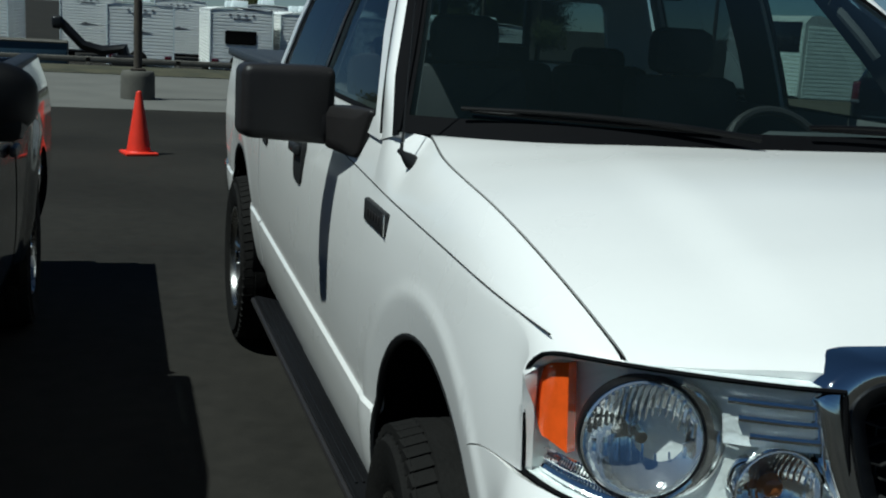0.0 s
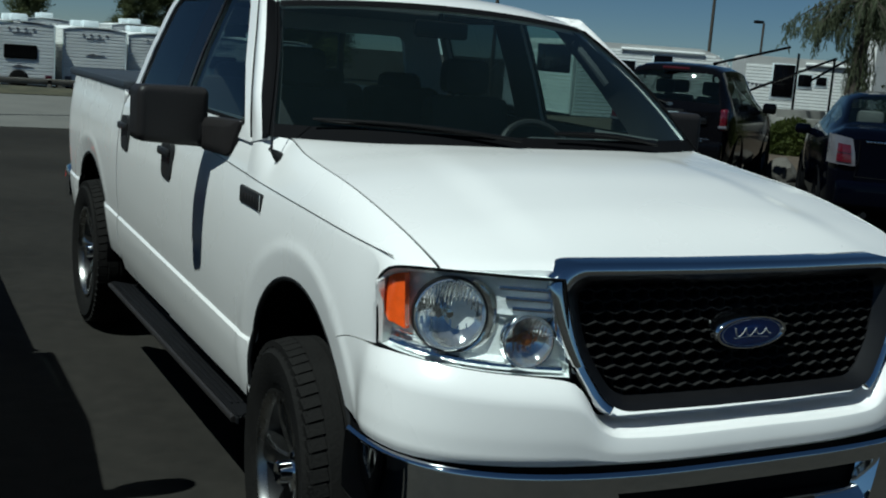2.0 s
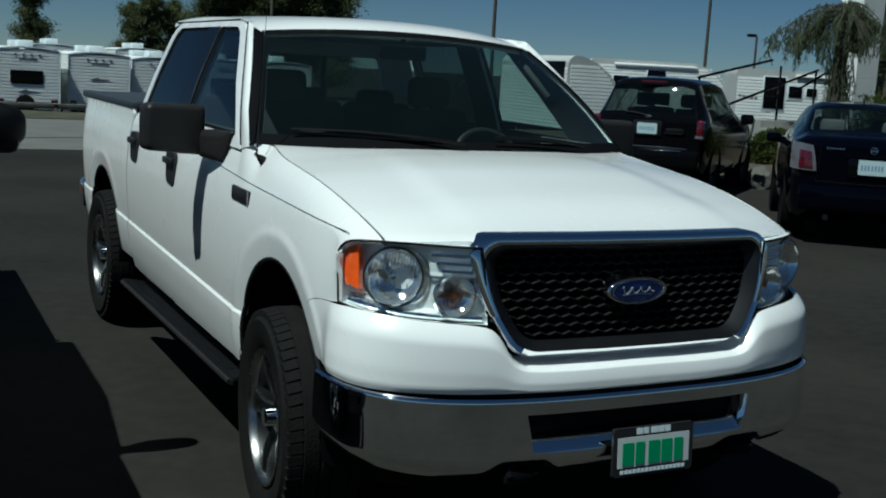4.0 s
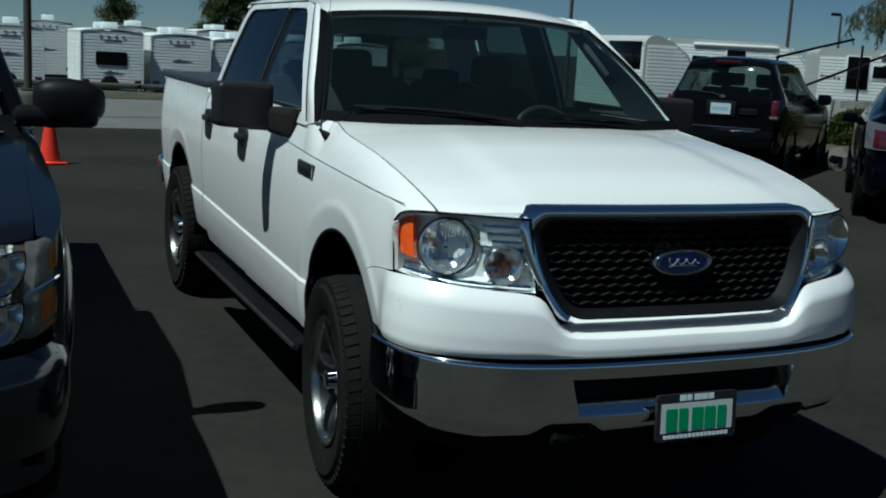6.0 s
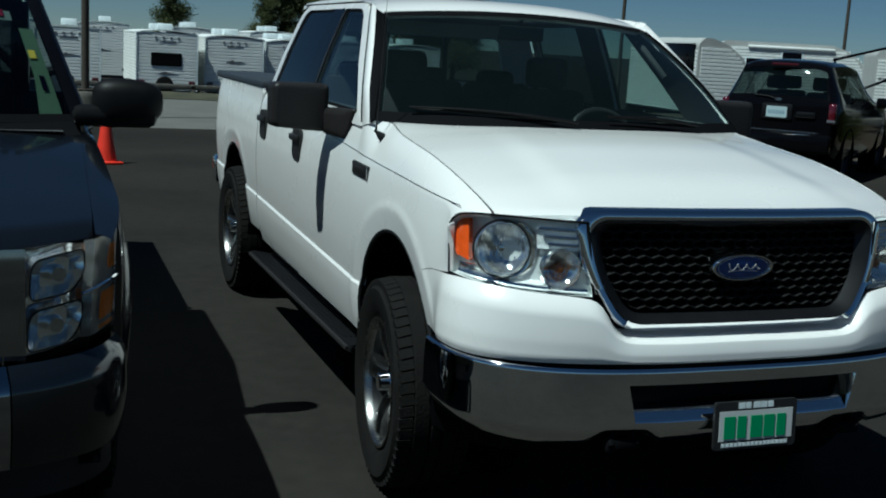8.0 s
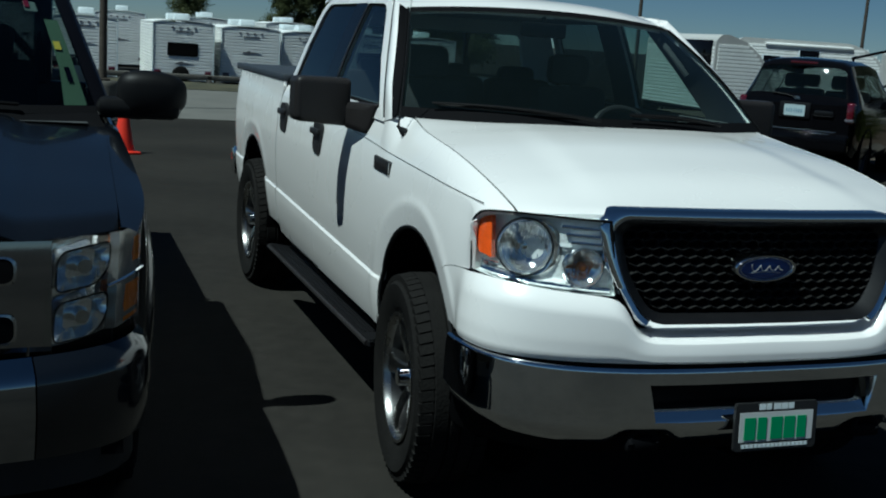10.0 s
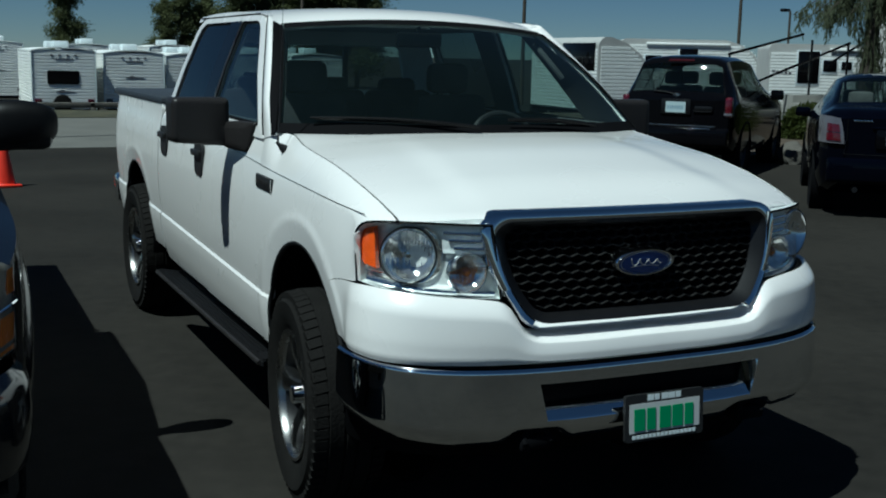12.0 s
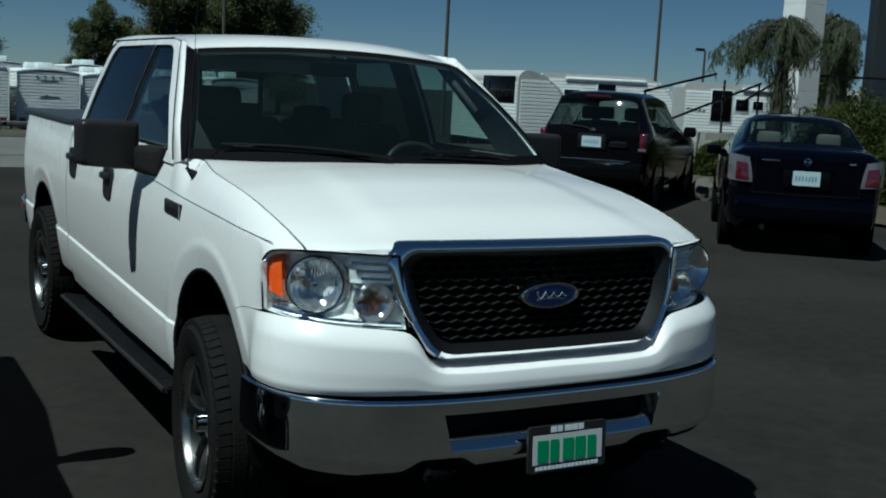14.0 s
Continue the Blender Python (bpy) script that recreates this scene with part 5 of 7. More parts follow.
def g_green(z):
    return 0.938 - 0.205 * (z - 1.31) / 0.55


bm = grid(steps(-1, 1, 24), steps(0, 1, 14), g_ws)
gw2 = part("windshield", bm, DUSKGLASS, gt, "windshield with price stickers")
bm = grid(steps(-1, 1, 12), (0.0, 0.05), lambda u, v: g_ws(u, v) + Vector((0, -0.003, 0.002)))
part("frit_band", bm, DARK, gw2)
bm = grid(steps(-1, 1, 24), steps(0, 1, 3), lambda u, k: g_hood(u, 0.985).lerp(g_ws(u, 0.02), k) + Vector((0, 0, -0.016 * math.sin(math.pi * k) - 0.012 * (1 - k))))
part("cowl", bm, DARK, gt, "black cowl under the windshield")
for x0, x1 in ((-0.05, -0.72), (0.66, 0.02)):
    bm = B()
    tube(bm, [g_ws(x0 + (x1 - x0) * q, 0.035 + 0.05 * q) + Vector((0, -0.025, 0.016)) for q in steps(0, 1, 8)], 0.009, 6)
    part("wiper", bm, DARK, gt)
STICK = mat("sticker_pale_green", (0.30, 0.38, 0.27), 0.5)
for a, b, c, d, mt, nm in ((0.89, 0.965, 0.06, 0.66, STICK, "price_sticker"), (0.895, 0.930, 0.42, 0.48, mat("sticker_yellow", (0.22, 0.20, 0.02), 0.5), "yellow_bar"),
                           (0.91, 0.935, 0.20, 0.30, NAVY, "dark_bar"), (0.80, 0.87, 0.72, 0.80, SILVERP, "price_card"), (0.80, 0.83, 0.74, 0.80, REDLENS, "red_bar")):
    off = 0.004 if nm in ("price_sticker", "price_card") else -0.002
    bm = grid(steps(a, b, 5), steps(c, d, 8), lambda u, v: g_ws(u - (0.028 * max(0.0, 0.30 - v) / 0.24 * (0.965 - u) / 0.075 if nm == "price_sticker" else 0.0), v) + Vector((0, off + 0.004, -off)))
    part(nm, bm, mt, gw2)
bm = grid(steps(-1, 1, 20), steps(0, 1, 20), lambda u, v: Vector((0.685 * u + 0.03 * u * math.sin(math.pi * min(1, v * 2)), g_ws(u, 1).y + (3.42 - g_ws(u, 1).y) * v, g_ws(u, 1).z + 0.055 * (1 - math.exp(-v / 0.1)) * (1 - abs(u)**4 * 0.8) - 0.05 * max(0, v - 0.7) / 0.3)))
solid(part("roof", bm, GREY, gt, "graphite roof"), 0.03)
for s in (-1, 1):
    bm = grid(steps(0, 1.0, 6), steps(0, 1, 12), lambda q, v: g_ws(s, v).lerp(Vector((s * (g_green(1.31 + 0.55 * v) + 0.01), 1.50 + 0.76 * v, 1.31 + 0.55 * v)), q) + Vector((s * 0.02, -0.012, 0.006)) * math.sin(math.pi * min(q, 1)), flip=(s < 0))
    # graphite pillar given black paint: its dark reflection is put into the colour
    solid(part("windshield_pillar", bm, NIGHT, gt), 0.02)
    bm = B()
    oo = dense(round_poly([(1.46, 1.295), (3.50, 1.315), (3.40, 1.868), (2.26, 1.868)], [0.02, 0.03, 0.1, 0.1], 5), 3)
    ii = dense(round_poly([(1.64, 1.345), (3.38, 1.355), (3.30, 1.820), (2.33, 1.820)], [0.03, 0.03, 0.08, 0.08], 5), 3)
    ring_strip(bm, [(s * (g_green(z) + 0.008), y, z) for y, z in oo], [(s * (g_green(z) + 0.006), y, z) for y, z in ii])
    df = solid(part("door_frame", bm, GREY, gt), 0.02, 0)
    bm = B()
    bm.faces.new([bm.verts.new((s * g_green(z), y, z)) for y, z in ii])
    part("side_window", bm, TINT, df, smooth=False)
    bm = grid((1.35, 1.5, 1.82), (2.44, 2.54), lambda z, y: Vector((s * (g_green(z) + 0.012), y, z)), flip=(s < 0))
    part("door_pillar", bm, BLACK, df)
    bm = grid(steps(2.27, 3.40, 8), steps(0, 1, 3), lambda y, k: Vector((s * (0.735 - 0.05 * k), y, 1.864 + 0.035 * math.sin(k * 1.5))), flip=(s > 0))
    part("roof_rail", bm, GREY, gt)
    # rounded mirror on a flat arm
    bm = B()
    box(bm, (s * 1.05, 1.525, 1.350), (0.34, 0.10, 0.088), 0.035)
    mr = part("door_mirror", bm, MIRRORBLK, gt, "black rounded door mirror")
    bm = B()
    bmesh.ops.create_uvsphere(bm, u_segments=24, v_segments=14, radius=1.0)
    for v in bm.verts:
        x, y, z = v.co
        p = 0.62
        x, z = math.copysign(abs(x)**p, x), math.copysign(abs(z)**p, z)
        zz = z * (0.098 if z > 0 else 0.102 - 0.022 * x) * (1 - 0.18 * max(0, x) * (z > 0))
        v.co = (s * (1.102 + 0.145 * x), 1.535 + 0.075 * y, 1.410 + zz)
    part("mirror_head", bm, MIRRORBLK, mr)
bm = B()
box(bm, (0, 3.47, 0.99), (1.80, 0.05, 0.70), 0.02)
box(bm, (0, 3.45, 1.82), (1.36, 0.05, 0.12), 0.02)
for s in (-1, 1):
    box(bm, (s * 0.66, 3.46, 1.57), (0.10, 0.05, 0.52), 0.02)
part("cab_back", bm, GREY, gt)
bm = grid((-0.62, 0.62), (1.34, 1.76), lambda x, z: Vector((x, 3.46, z)))
part("rear_window", bm, TINT, gt)
bm = B()
grid(steps(-0.84, 0.84, 8), steps(0, 1, 4), lambda x, k: Vector((x, 1.29 + 0.5 * k, 1.30 - 0.02 * k)), bm=bm)
grid(steps(-0.84, 0.84, 8), steps(0, 1, 4), lambda x, k: Vector((x, 1.79 + 0.05 * k, 1.28 - 0.6 * k)), bm=bm)
part("dashboard", bm, CABIN, gt)
for x in (-0.4, 0.4):
    bm = B()
    box(bm, (x, 2.45, 1.18), (0.48, 0.14, 0.60), 0.05, Matrix.Rotation(radians(-12), 4, 'X'))
    box(bm, (x, 2.53, 1.56), (0.26, 0.10, 0.18), 0.04)
    part("seat", bm, SEAT, gt)
bm = B()
box(bm, (0, 2.4, 0.5), (1.8, 2.1, 0.06))
box(bm, (0, 4.65, 0.72), (1.75, 2.2, 0.06))
box(bm, (0, 1.1, 0.62), (1.0, 1.5, 0.4), 0.05)
box(bm, (0, 3.0, 0.45), (0.9, 4.6, 0.14))
for y0, y1 in ((0.12, 0.46), (1.50, 4.10), (5.14, 5.76)):
    box(bm, (0, (y0 + y1) / 2, 0.50), (1.84, y1 - y0, 0.26))
part("underbody", bm, DARK, gt)
bm = B()
box(bm, (0, 4.65, 0.78), (1.94, 2.24, 0.05))
for s in (-1, 1):
    box(bm, (s * 0.90, 4.65, 1.03), (0.10, 2.24, 0.54))
part("bed_liner", bm, BLACK, gt)
bm = B()
box(bm, (0, 5.78, 0.96), (1.72, 0.06, 0.68), 0.02)
part("tailgate", bm, GREY, gt)
bm = B()
box(bm, (0, 5.90, 0.55), (1.9, 0.16, 0.18), 0.04)
part("rear_bumper", bm, CHROME, gt)
for s in (-1, 1):
    bm = B()
    box(bm, (s * 0.925, 5.74, 0.98), (0.13, 0.12, 0.44), 0.03)
    part("tail_lamp", bm, REDLENS, gt)


# ---- cars seen from behind ----
def car_shell(th, paint, glass, tab, length, back, side, pillars, front):
    """A rounded body lofted over y (0 = tail) with open window holes; panes and pillars are parts."""
    def f(y, a, off=0.0):
        zt, wt, zs, ws, zb = (spline(tab[k], y) for k in ("zt", "wt", "zs", "ws", "zb"))
        h = max(0.15, min(1.0, (zt - zs) / 0.4))
        xs = [0, 0.45 * wt, 0.80 * wt, wt, wt + (ws - wt) * 0.33, wt + (ws - wt) * 0.70, ws - 0.02, ws, ws + 0.012, ws + 0.012, ws - 0.01, ws - 0.05, ws - 0.14, 0.0]
        z3 = zt - 0.075 * h
        zz = [zt, zt - 0.006, zt - 0.026 * h, z3, z3 + (zs + 0.02 - z3) * 0.36, z3 + (zs + 0.02 - z3) * 0.72, min(zs + 0.012, z3 - 0.01), zs - 0.05, zs - 0.20, zs - 0.34, zb + 0.16, zb + 0.04, zb, zb]
        q = abs(a)
        i = min(int(q), 12)
        k = q - i
        x, z = xs[i] + (xs[i + 1] - xs[i]) * k, zz[i] + (zz[i + 1] - zz[i]) * k
        return Vector((math.copysign(x, a), y, z))

    def skin(y, a, off):
        e = 0.01
        t1, t2 = f(min(y + e, length), a) - f(max(y - e, 0), a), f(y, a + e) - f(y, a - e)
        n = t1.cross(t2)
        n = n.normalized() if n.length > 1e-9 else Vector((0, 0, 1))
        p = f(y, a)
        if n.dot(p - Vector((0, length / 2, 0.8))) < 0:
            n = -n
        return p + n * off
    ys = sorted(set(steps(0, 0.4, 16) + steps(0.4, length, 44) + list(back[:2]) + list(side[:2]) + list(front[:2])))
    aa = sorted(set([i / 2 for i in range(-26, 27)] + [-back[2], back[2], -front[2], front[2], -side[2], side[2], -side[3], side[3]]))

    def body(a, y):
        if back[0] + 1e-6 < y < back[1] - 1e-6 and abs(a) < back[2] - 1e-6:
            return None
        if side[0] + 1e-6 < y < side[1] - 1e-6 and side[2] + 1e-6 < abs(a) < side[3] - 1e-6:
            return None
        if front[0] + 1e-6 < y < front[1] - 1e-6 and abs(a) < front[2] - 1e-6:
            return None
        return f(y, a)
    bm = grid(aa, ys, body)
    for y in (0, length):
        ring = [bm.verts.new(f(y, a)) for a in aa]
        bm.faces.new(ring if y else ring[::-1])
    bmesh.ops.remove_doubles(bm, verts=bm.verts[:], dist=0.0008)
    bmesh.ops.recalc_face_normals(bm, faces=bm.faces[:])
    bd_ = part("body", bm, paint, th)
    bm = grid(steps(-back[2] * 1.02, back[2] * 1.02, 16), steps(back[0] - 0.01, back[1] + 0.01, 10), lambda a, y: skin(y, a, -0.004))
    part("rear_window", bm, glass, th, "dark rear window").visible_shadow = False
    bm = grid(steps(-front[2] * 1.02, front[2] * 1.02, 16), steps(front[0] - 0.01, front[1] + 0.01, 10), lambda a, y: skin(y, a, -0.004))
    part("windshield", bm, glass, th).visible_shadow = False
    for s in (-1, 1):
        bm = grid(steps(side[2] * 0.99, side[3] * 1.01, 6), steps(side[0] - 0.01, side[1] + 0.01, 24), lambda a, y: skin(y, s * a, -0.004))
        part("side_window", bm, glass, th).visible_shadow = False
        for c in pillars:
            bm = grid(steps(side[2] * 0.98, side[3] * 1.02, 6), (c - 0.035, c + 0.035), lambda a, y: skin(y, s * a, 0.002))
            part("window_pillar", bm, paint, th)
    return f, skin


def car_wheels(th, half, ys, R):
    for y in ys:
        for s in (-1, 1):
            m = pose(s * (half - 0.11), y, R, 0, 90 * s, 0)
            bm = B()
            lathe(bm, [(R * 0.66, -0.10), (R * 0.90, -0.112), (R, -0.085), (R, 0.085), (R * 0.90, 0.112), (R * 0.66, 0.10)], m, 36)
            ty = part("tyre", bm, TYRE, th)
            bm = B()
            lathe(bm, [(R * 0.67, -0.09), (R * 0.67, 0.09), (R * 0.62, 0.085), (R * 0.58, 0.05), (R * 0.2, 0.06), (0.0, 0.065)], m, 30)
            part("rim", bm, SLATE, ty)
            # near-black ring round the tyre, standing in for the shaded wheel opening
            bm = B()
            lathe(bm, [(R * 1.04, 0.10), (R * 1.12, 0.132), (R * 1.19, 0.128), (R * 1.20, 0.0), (R * 1.16, -0.15), (0.0, -0.15)], m, 30)
            part("wheel_housing", bm, DARK, th)


def car_seats(th, rows_, z):
    for y in rows_:
        for x in (-0.36, 0.36):
            bm = B()
            box(bm, (x, y, z - 0.25), (0.46, 0.13, 0.55), 0.05, Matrix.Rotation(radians(12), 4, 'X'))
            box(bm, (x, y - 0.06, z + 0.14), (0.30, 0.10, 0.20), 0.05)
            part("seat", bm, PALESEAT, th)


def number_plate(th, x, y, z, tilt=0):
    m = pose(x, y, z, 90 + tilt, 0, 0)
    bm = B()
    prism(bm, round_poly([(-0.153, -0.077), (0.153, -0.077), (0.153, 0.077), (-0.153, 0.077)], 0.012), 0.006, m)
    p = part("number_plate", bm, TAGP, th, "white number plate with dark bars")
    for k in range(7):
        bm = B()
        x = -0.122 + 0.035 * k + 0.006 * (k > 2)
        prism(bm, [(x, -0.030), (x + 0.018, -0.030), (x + 0.018, 0.024), (x, 0.024)], 0.002, m @ Matrix.Translation((0, 0, 0.0065)))
        part("plate_bar", bm, INKBLUE, p)


# dark blue saloon
SED = pose(7.74, 6.00, 0, 0, 0, -41) @ Matrix.Diagonal((1, 1, 1.09, 1))
sd = thing("sedan", SED, "dark navy saloon with clear-topped red tail lamps, seen from behind", "car")
SED_TAB = dict(zt=[(0, 1.05), (0.06, 1.115), (0.20, 1.155), (0.45, 1.17), (0.60, 1.19), (0.85, 1.30), (1.20, 1.45), (1.60, 1.505), (2.2, 1.495), (2.6, 1.43), (3.35, 1.06), (3.7, 1.0), (4.3, 0.86), (4.57, 0.70)],
               wt=[(0, 0.66), (0.2, 0.72), (0.5, 0.71), (0.62, 0.70), (1.25, 0.61), (2.2, 0.60), (2.6, 0.62), (3.4, 0.68), (4.3, 0.62), (4.57, 0.5)],
               zs=[(0, 0.96), (0.2, 1.03), (0.9, 1.02), (3.3, 0.96), (4.3, 0.80), (4.57, 0.62)],
               ws=[(0, 0.76), (0.08, 0.81), (0.2, 0.85), (0.5, 0.88), (1.5, 0.885), (3.5, 0.88), (4.3, 0.81), (4.57, 0.66)],
               zb=[(0, 0.36), (0.5, 0.22), (4.0, 0.22), (4.57, 0.30)])
car_shell(sd, NAVY, CARGLASS, SED_TAB, 4.57, (0.64, 1.24, 2.75), (0.95, 2.85, 3.7, 5.8), (1.35, 2.0), (2.66, 3.28, 2.7))
car_wheels(sd, 0.88, (0.95, 3.63), 0.32)
car_seats(sd, (1.26, 2.30), 1.06)
bm = B()
box(bm, (0, 0.88, 1.02), (1.30, 0.50, 0.03), 0.01)
part("parcel_shelf", bm, CABIN, sd)
number_plate(sd, 0, -0.026, 0.845, 0)
for s in (-1, 1):
    def tl(k, v, off=0.0):
        x = spline([(0, 0.600 + 0.055 * v ** 1.5), (0.6, 0.775), (0.8, 0.838), (1.0, 0.880)], k)
        y = spline([(0, -0.024), (0.6, -0.020), (0.8, 0.050), (1.0, 0.190)], k)
        return Vector((s * (x + off * k), y + 0.02 * v * v - off, 0.775 + 0.015 * k + (0.285 - 0.02 * (1 - k)) * v))
    bm = grid(steps(0, 1, 8), steps(0, 1, 6), tl, flip=(s < 0))
    lm = part("tail_lamp", bm, CLEARLENS, sd, "clear tail lamp with red lenses")
    for v0, v1 in ((0.10, 0.40), (0.44, 0.74)):
        bm = grid(steps(0.14, 0.66, 6), steps(v0, v1, 4), lambda k, v: tl(k, v, 0.008), flip=(s < 0))
        part("red_lens", bm, REDLENS, lm)
    bm = B()
    box(bm, (s * 0.96, 3.05, 0.99), (0.20, 0.10, 0.12), 0.035)
    part("door_mirror", bm, NAVY, sd)
bm = B()
box(bm, (0, 0.0, 0.50), (1.55, 0.10, 0.26), 0.04, seg=3)
part("rear_bumper", bm, NAVY, sd)
bm = B()
box(bm, (0, -0.012, 0.950), (0.62, 0.02, 0.022), 0.006)
part("boot_handle", bm, NAVY, sd)
bm = B()
box(bm, (0, -0.014, 0.845), (0.54, 0.016, 0.20), 0.02)
part("plate_recess", bm, NIGHT, sd)
bm = B()
lathe(bm, [(0.030, 0.004), (0.036, 0.010), (0.042, 0.004)], pose(0, -0.010, 1.020, 90, 0, 0), 24)
box(bm, (0, -0.016, 1.020), (0.085, 0.006, 0.012), 0.002)
part("round_badge", bm, CHROME, sd)
for k in range(6):
    bm = B()
    box(bm, (-0.50 + 0.035 * k, -0.006, 1.020), (0.022, 0.005, 0.018), 0.002)
    part("badge_bar", bm, CHROME, sd)
bm = B()
cyl(bm, (0, 1.45, 1.50), (0, 1.40, 1.58), 0.012, 0.004, 8)
part("aerial", bm, BLACK, sd)

bm = B()
tube(bm, [(x, -0.024 - 0.002 * math.cos(x), 0.665 + 0.012 * abs(x)) for x in steps(-0.60, 0.60, 12)], 0.006, 6)
for s in (-1, 1):
    tube(bm, [(s * 0.60, -0.022, 0.672), (s * 0.575, -0.020, 0.80), (s * 0.575, 0.0, 1.02), (s * 0.62, 0.08, 1.10)], 0.006, 6)
part("boot_joint", bm, DARK, sd)
bm = B()
cyl(bm, (-0.45, -0.02, 0.30), (-0.45, 0.30, 0.30), 0.032, seg=14)
part("tail_pipe", bm, SATIN, sd)
bm = B()
box(bm, (0.50, -0.008, 1.020), (0.07, 0.006, 0.020), 0.002)
part("badge_bar", bm, CHROME, sd)

# black compact utility vehicle
SUV = pose(8.27, 10.85, 0, 0, 0, -52) @ Matrix.Diagonal((1, 1, 1.06, 1))
sv = thing("suv", SUV, "black compact utility vehicle with red tail lamps, seen from behind", "car")
SUV_TAB = dict(zt=[(0, 1.12), (0.05, 1.235), (0.12, 1.37), (0.22, 1.545), (0.30, 1.655), (0.38, 1.70), (0.6, 1.725), (1.2, 1.74), (1.9, 1.72), (2.4, 1.63), (3.2, 1.16), (3.5, 1.10), (4.2, 1.0), (4.43, 0.82)],
               wt=[(0, 0.76), (0.22, 0.66), (0.5, 0.645), (2.4, 0.63), (3.2, 0.72), (4.2, 0.68), (4.43, 0.55)],
               zs=[(0, 1.06), (0.3, 1.09), (3.2, 1.06), (4.2, 0.92), (4.43, 0.74)],
               ws=[(0, 0.79), (0.12, 0.86), (0.5, 0.89), (3.6, 0.89), (4.2, 0.83), (4.43, 0.72)],
               zb=[(0, 0.42), (0.5, 0.30), (4.0, 0.30), (4.43, 0.36)])
car_shell(sv, NIGHT, CARGLASS, SUV_TAB, 4.43, (0.045, 0.27, 2.8), (0.42, 2.75, 3.7, 5.8), (1.15, 1.95), (2.46, 3.14, 2.7))
car_wheels(sv, 0.89, (0.88, 3.50), 0.36)
car_seats(sv, (1.2, 2.2), 1.25)
number_plate(sv, 0, -0.022, 0.99, 0)
for s in (-1, 1):
    bm = B()
    box(bm, (s * 0.795, 0.05, 1.00), (0.12, 0.12, 0.30), 0.04, seg=3)
    lm = part("tail_lamp", bm, REDLENS, sv, "red tail lamp with clear band")
    bm = B()
    box(bm, (s * 0.795, 0.035, 0.905), (0.123, 0.105, 0.045), 0.015)
    part("clear_lens", bm, CLEARLENS, lm)
    bm = B()
    box(bm, (s * 1.00, 2.75, 1.14), (0.22, 0.10, 0.16), 0.04)
    part("door_mirror", bm, NIGHT, sv)
bm = B()
box(bm, (0, -0.03, 0.58), (1.66, 0.16, 0.26), 0.04, seg=3)
part("rear_bumper", bm, NIGHT, sv)
bm = B()
box(bm, (0, 0.215, 1.655), (0.40, 0.05, 0.035), 0.01)
part("brake_light", bm, DIMRED, sv)
bm = B()
tube(bm, [(0.0, -0.005, 1.16), (-0.15, 0.012, 1.20), (-0.36, 0.018, 1.215)], 0.009, 8)
part("rear_wiper", bm, MIRRORBLK, sv)
bm = B()
box(bm, (0, -0.118, 0.735), (1.30, 0.010, 0.012), 0.003)
part("bumper_strip", bm, STEEL, sv)
bm = B()
box(bm, (0, -0.012, 1.00), (0.46, 0.02, 0.22), 0.02)
part("plate_recess", bm, SATIN, sv)
bm = B()
box(bm, (0.42, -0.006, 0.985), (0.30, 0.02, 0.10), 0.03)
part("gate_handle", bm, SATIN, sv)
bm = B()
lathe(bm, [(0.0, 0.006), (0.05, 0.006), (0.055, 0.0)], pose(0, 0.006, 1.165, 90, 0, 0) @ Matrix.Diagonal((1, 0.45, 1, 1)), 20)
part("oval_badge", bm, STEEL, sv)
for k in range(8):
    bm = B()
    box(bm, (0.30 + 0.035 * k, -0.118, 0.70), (0.022, 0.006, 0.016), 0.002)
    part("badge_bar", bm, CHROME, sv)


# ---- far things ----
def cone_thing(x, y):
    th = thing("traffic_cone", pose(x, y, 0, 0, 0, 12), "orange traffic cone with square base on the asphalt", "cone")
    bm = B()
    lathe(bm, [(0.0, 0.71), (0.022, 0.708), (0.030, 0.70), (0.135, 0.045), (0.15, 0.032)], Matrix(), 32)
    part("cone", bm, ORANGE, th)
    bm = B()
    box(bm, (0, 0, 0.017), (0.36, 0.36, 0.034), 0.012)
    part("base", bm, ORANGE, th)


cone_thing(-1.29, 11.80)

lp = thing("lamp_post", pose(-1.12, 19.6, 0), "dark steel lot lamp post on a round concrete base", "lamp post")
bm = B()
lathe(bm, [(0.0, 0.50), (0.26, 0.50), (0.285, 0.47), (0.295, 0.4), (0.30, 0.0)], Matrix(), 24)
part("base", bm, POSTB, lp)
bm = B()
box(bm, (0, 0, 0.525), (0.26, 0.26, 0.05), 0.012)
cyl(bm, (0, 0, 0.52), (0, 0, 9.0), 0.075, 0.065, 16)
part("pole", bm, WOODY, lp)
for x, y, r in ((33.2, 60.0, 0.13), (50.4, 60.0, 0.13), (16.9, 55.0, 0.10)):
    th = thing("utility_pole", pose(x, y, -1.15), "thin grey utility pole behind the trailers", "pole", "poles")
    bm = B()
    cyl(bm, (0, 0, 0), (0, 0, 13), r, r * 0.7, 12)
    part("pole", bm, WOODY, th)


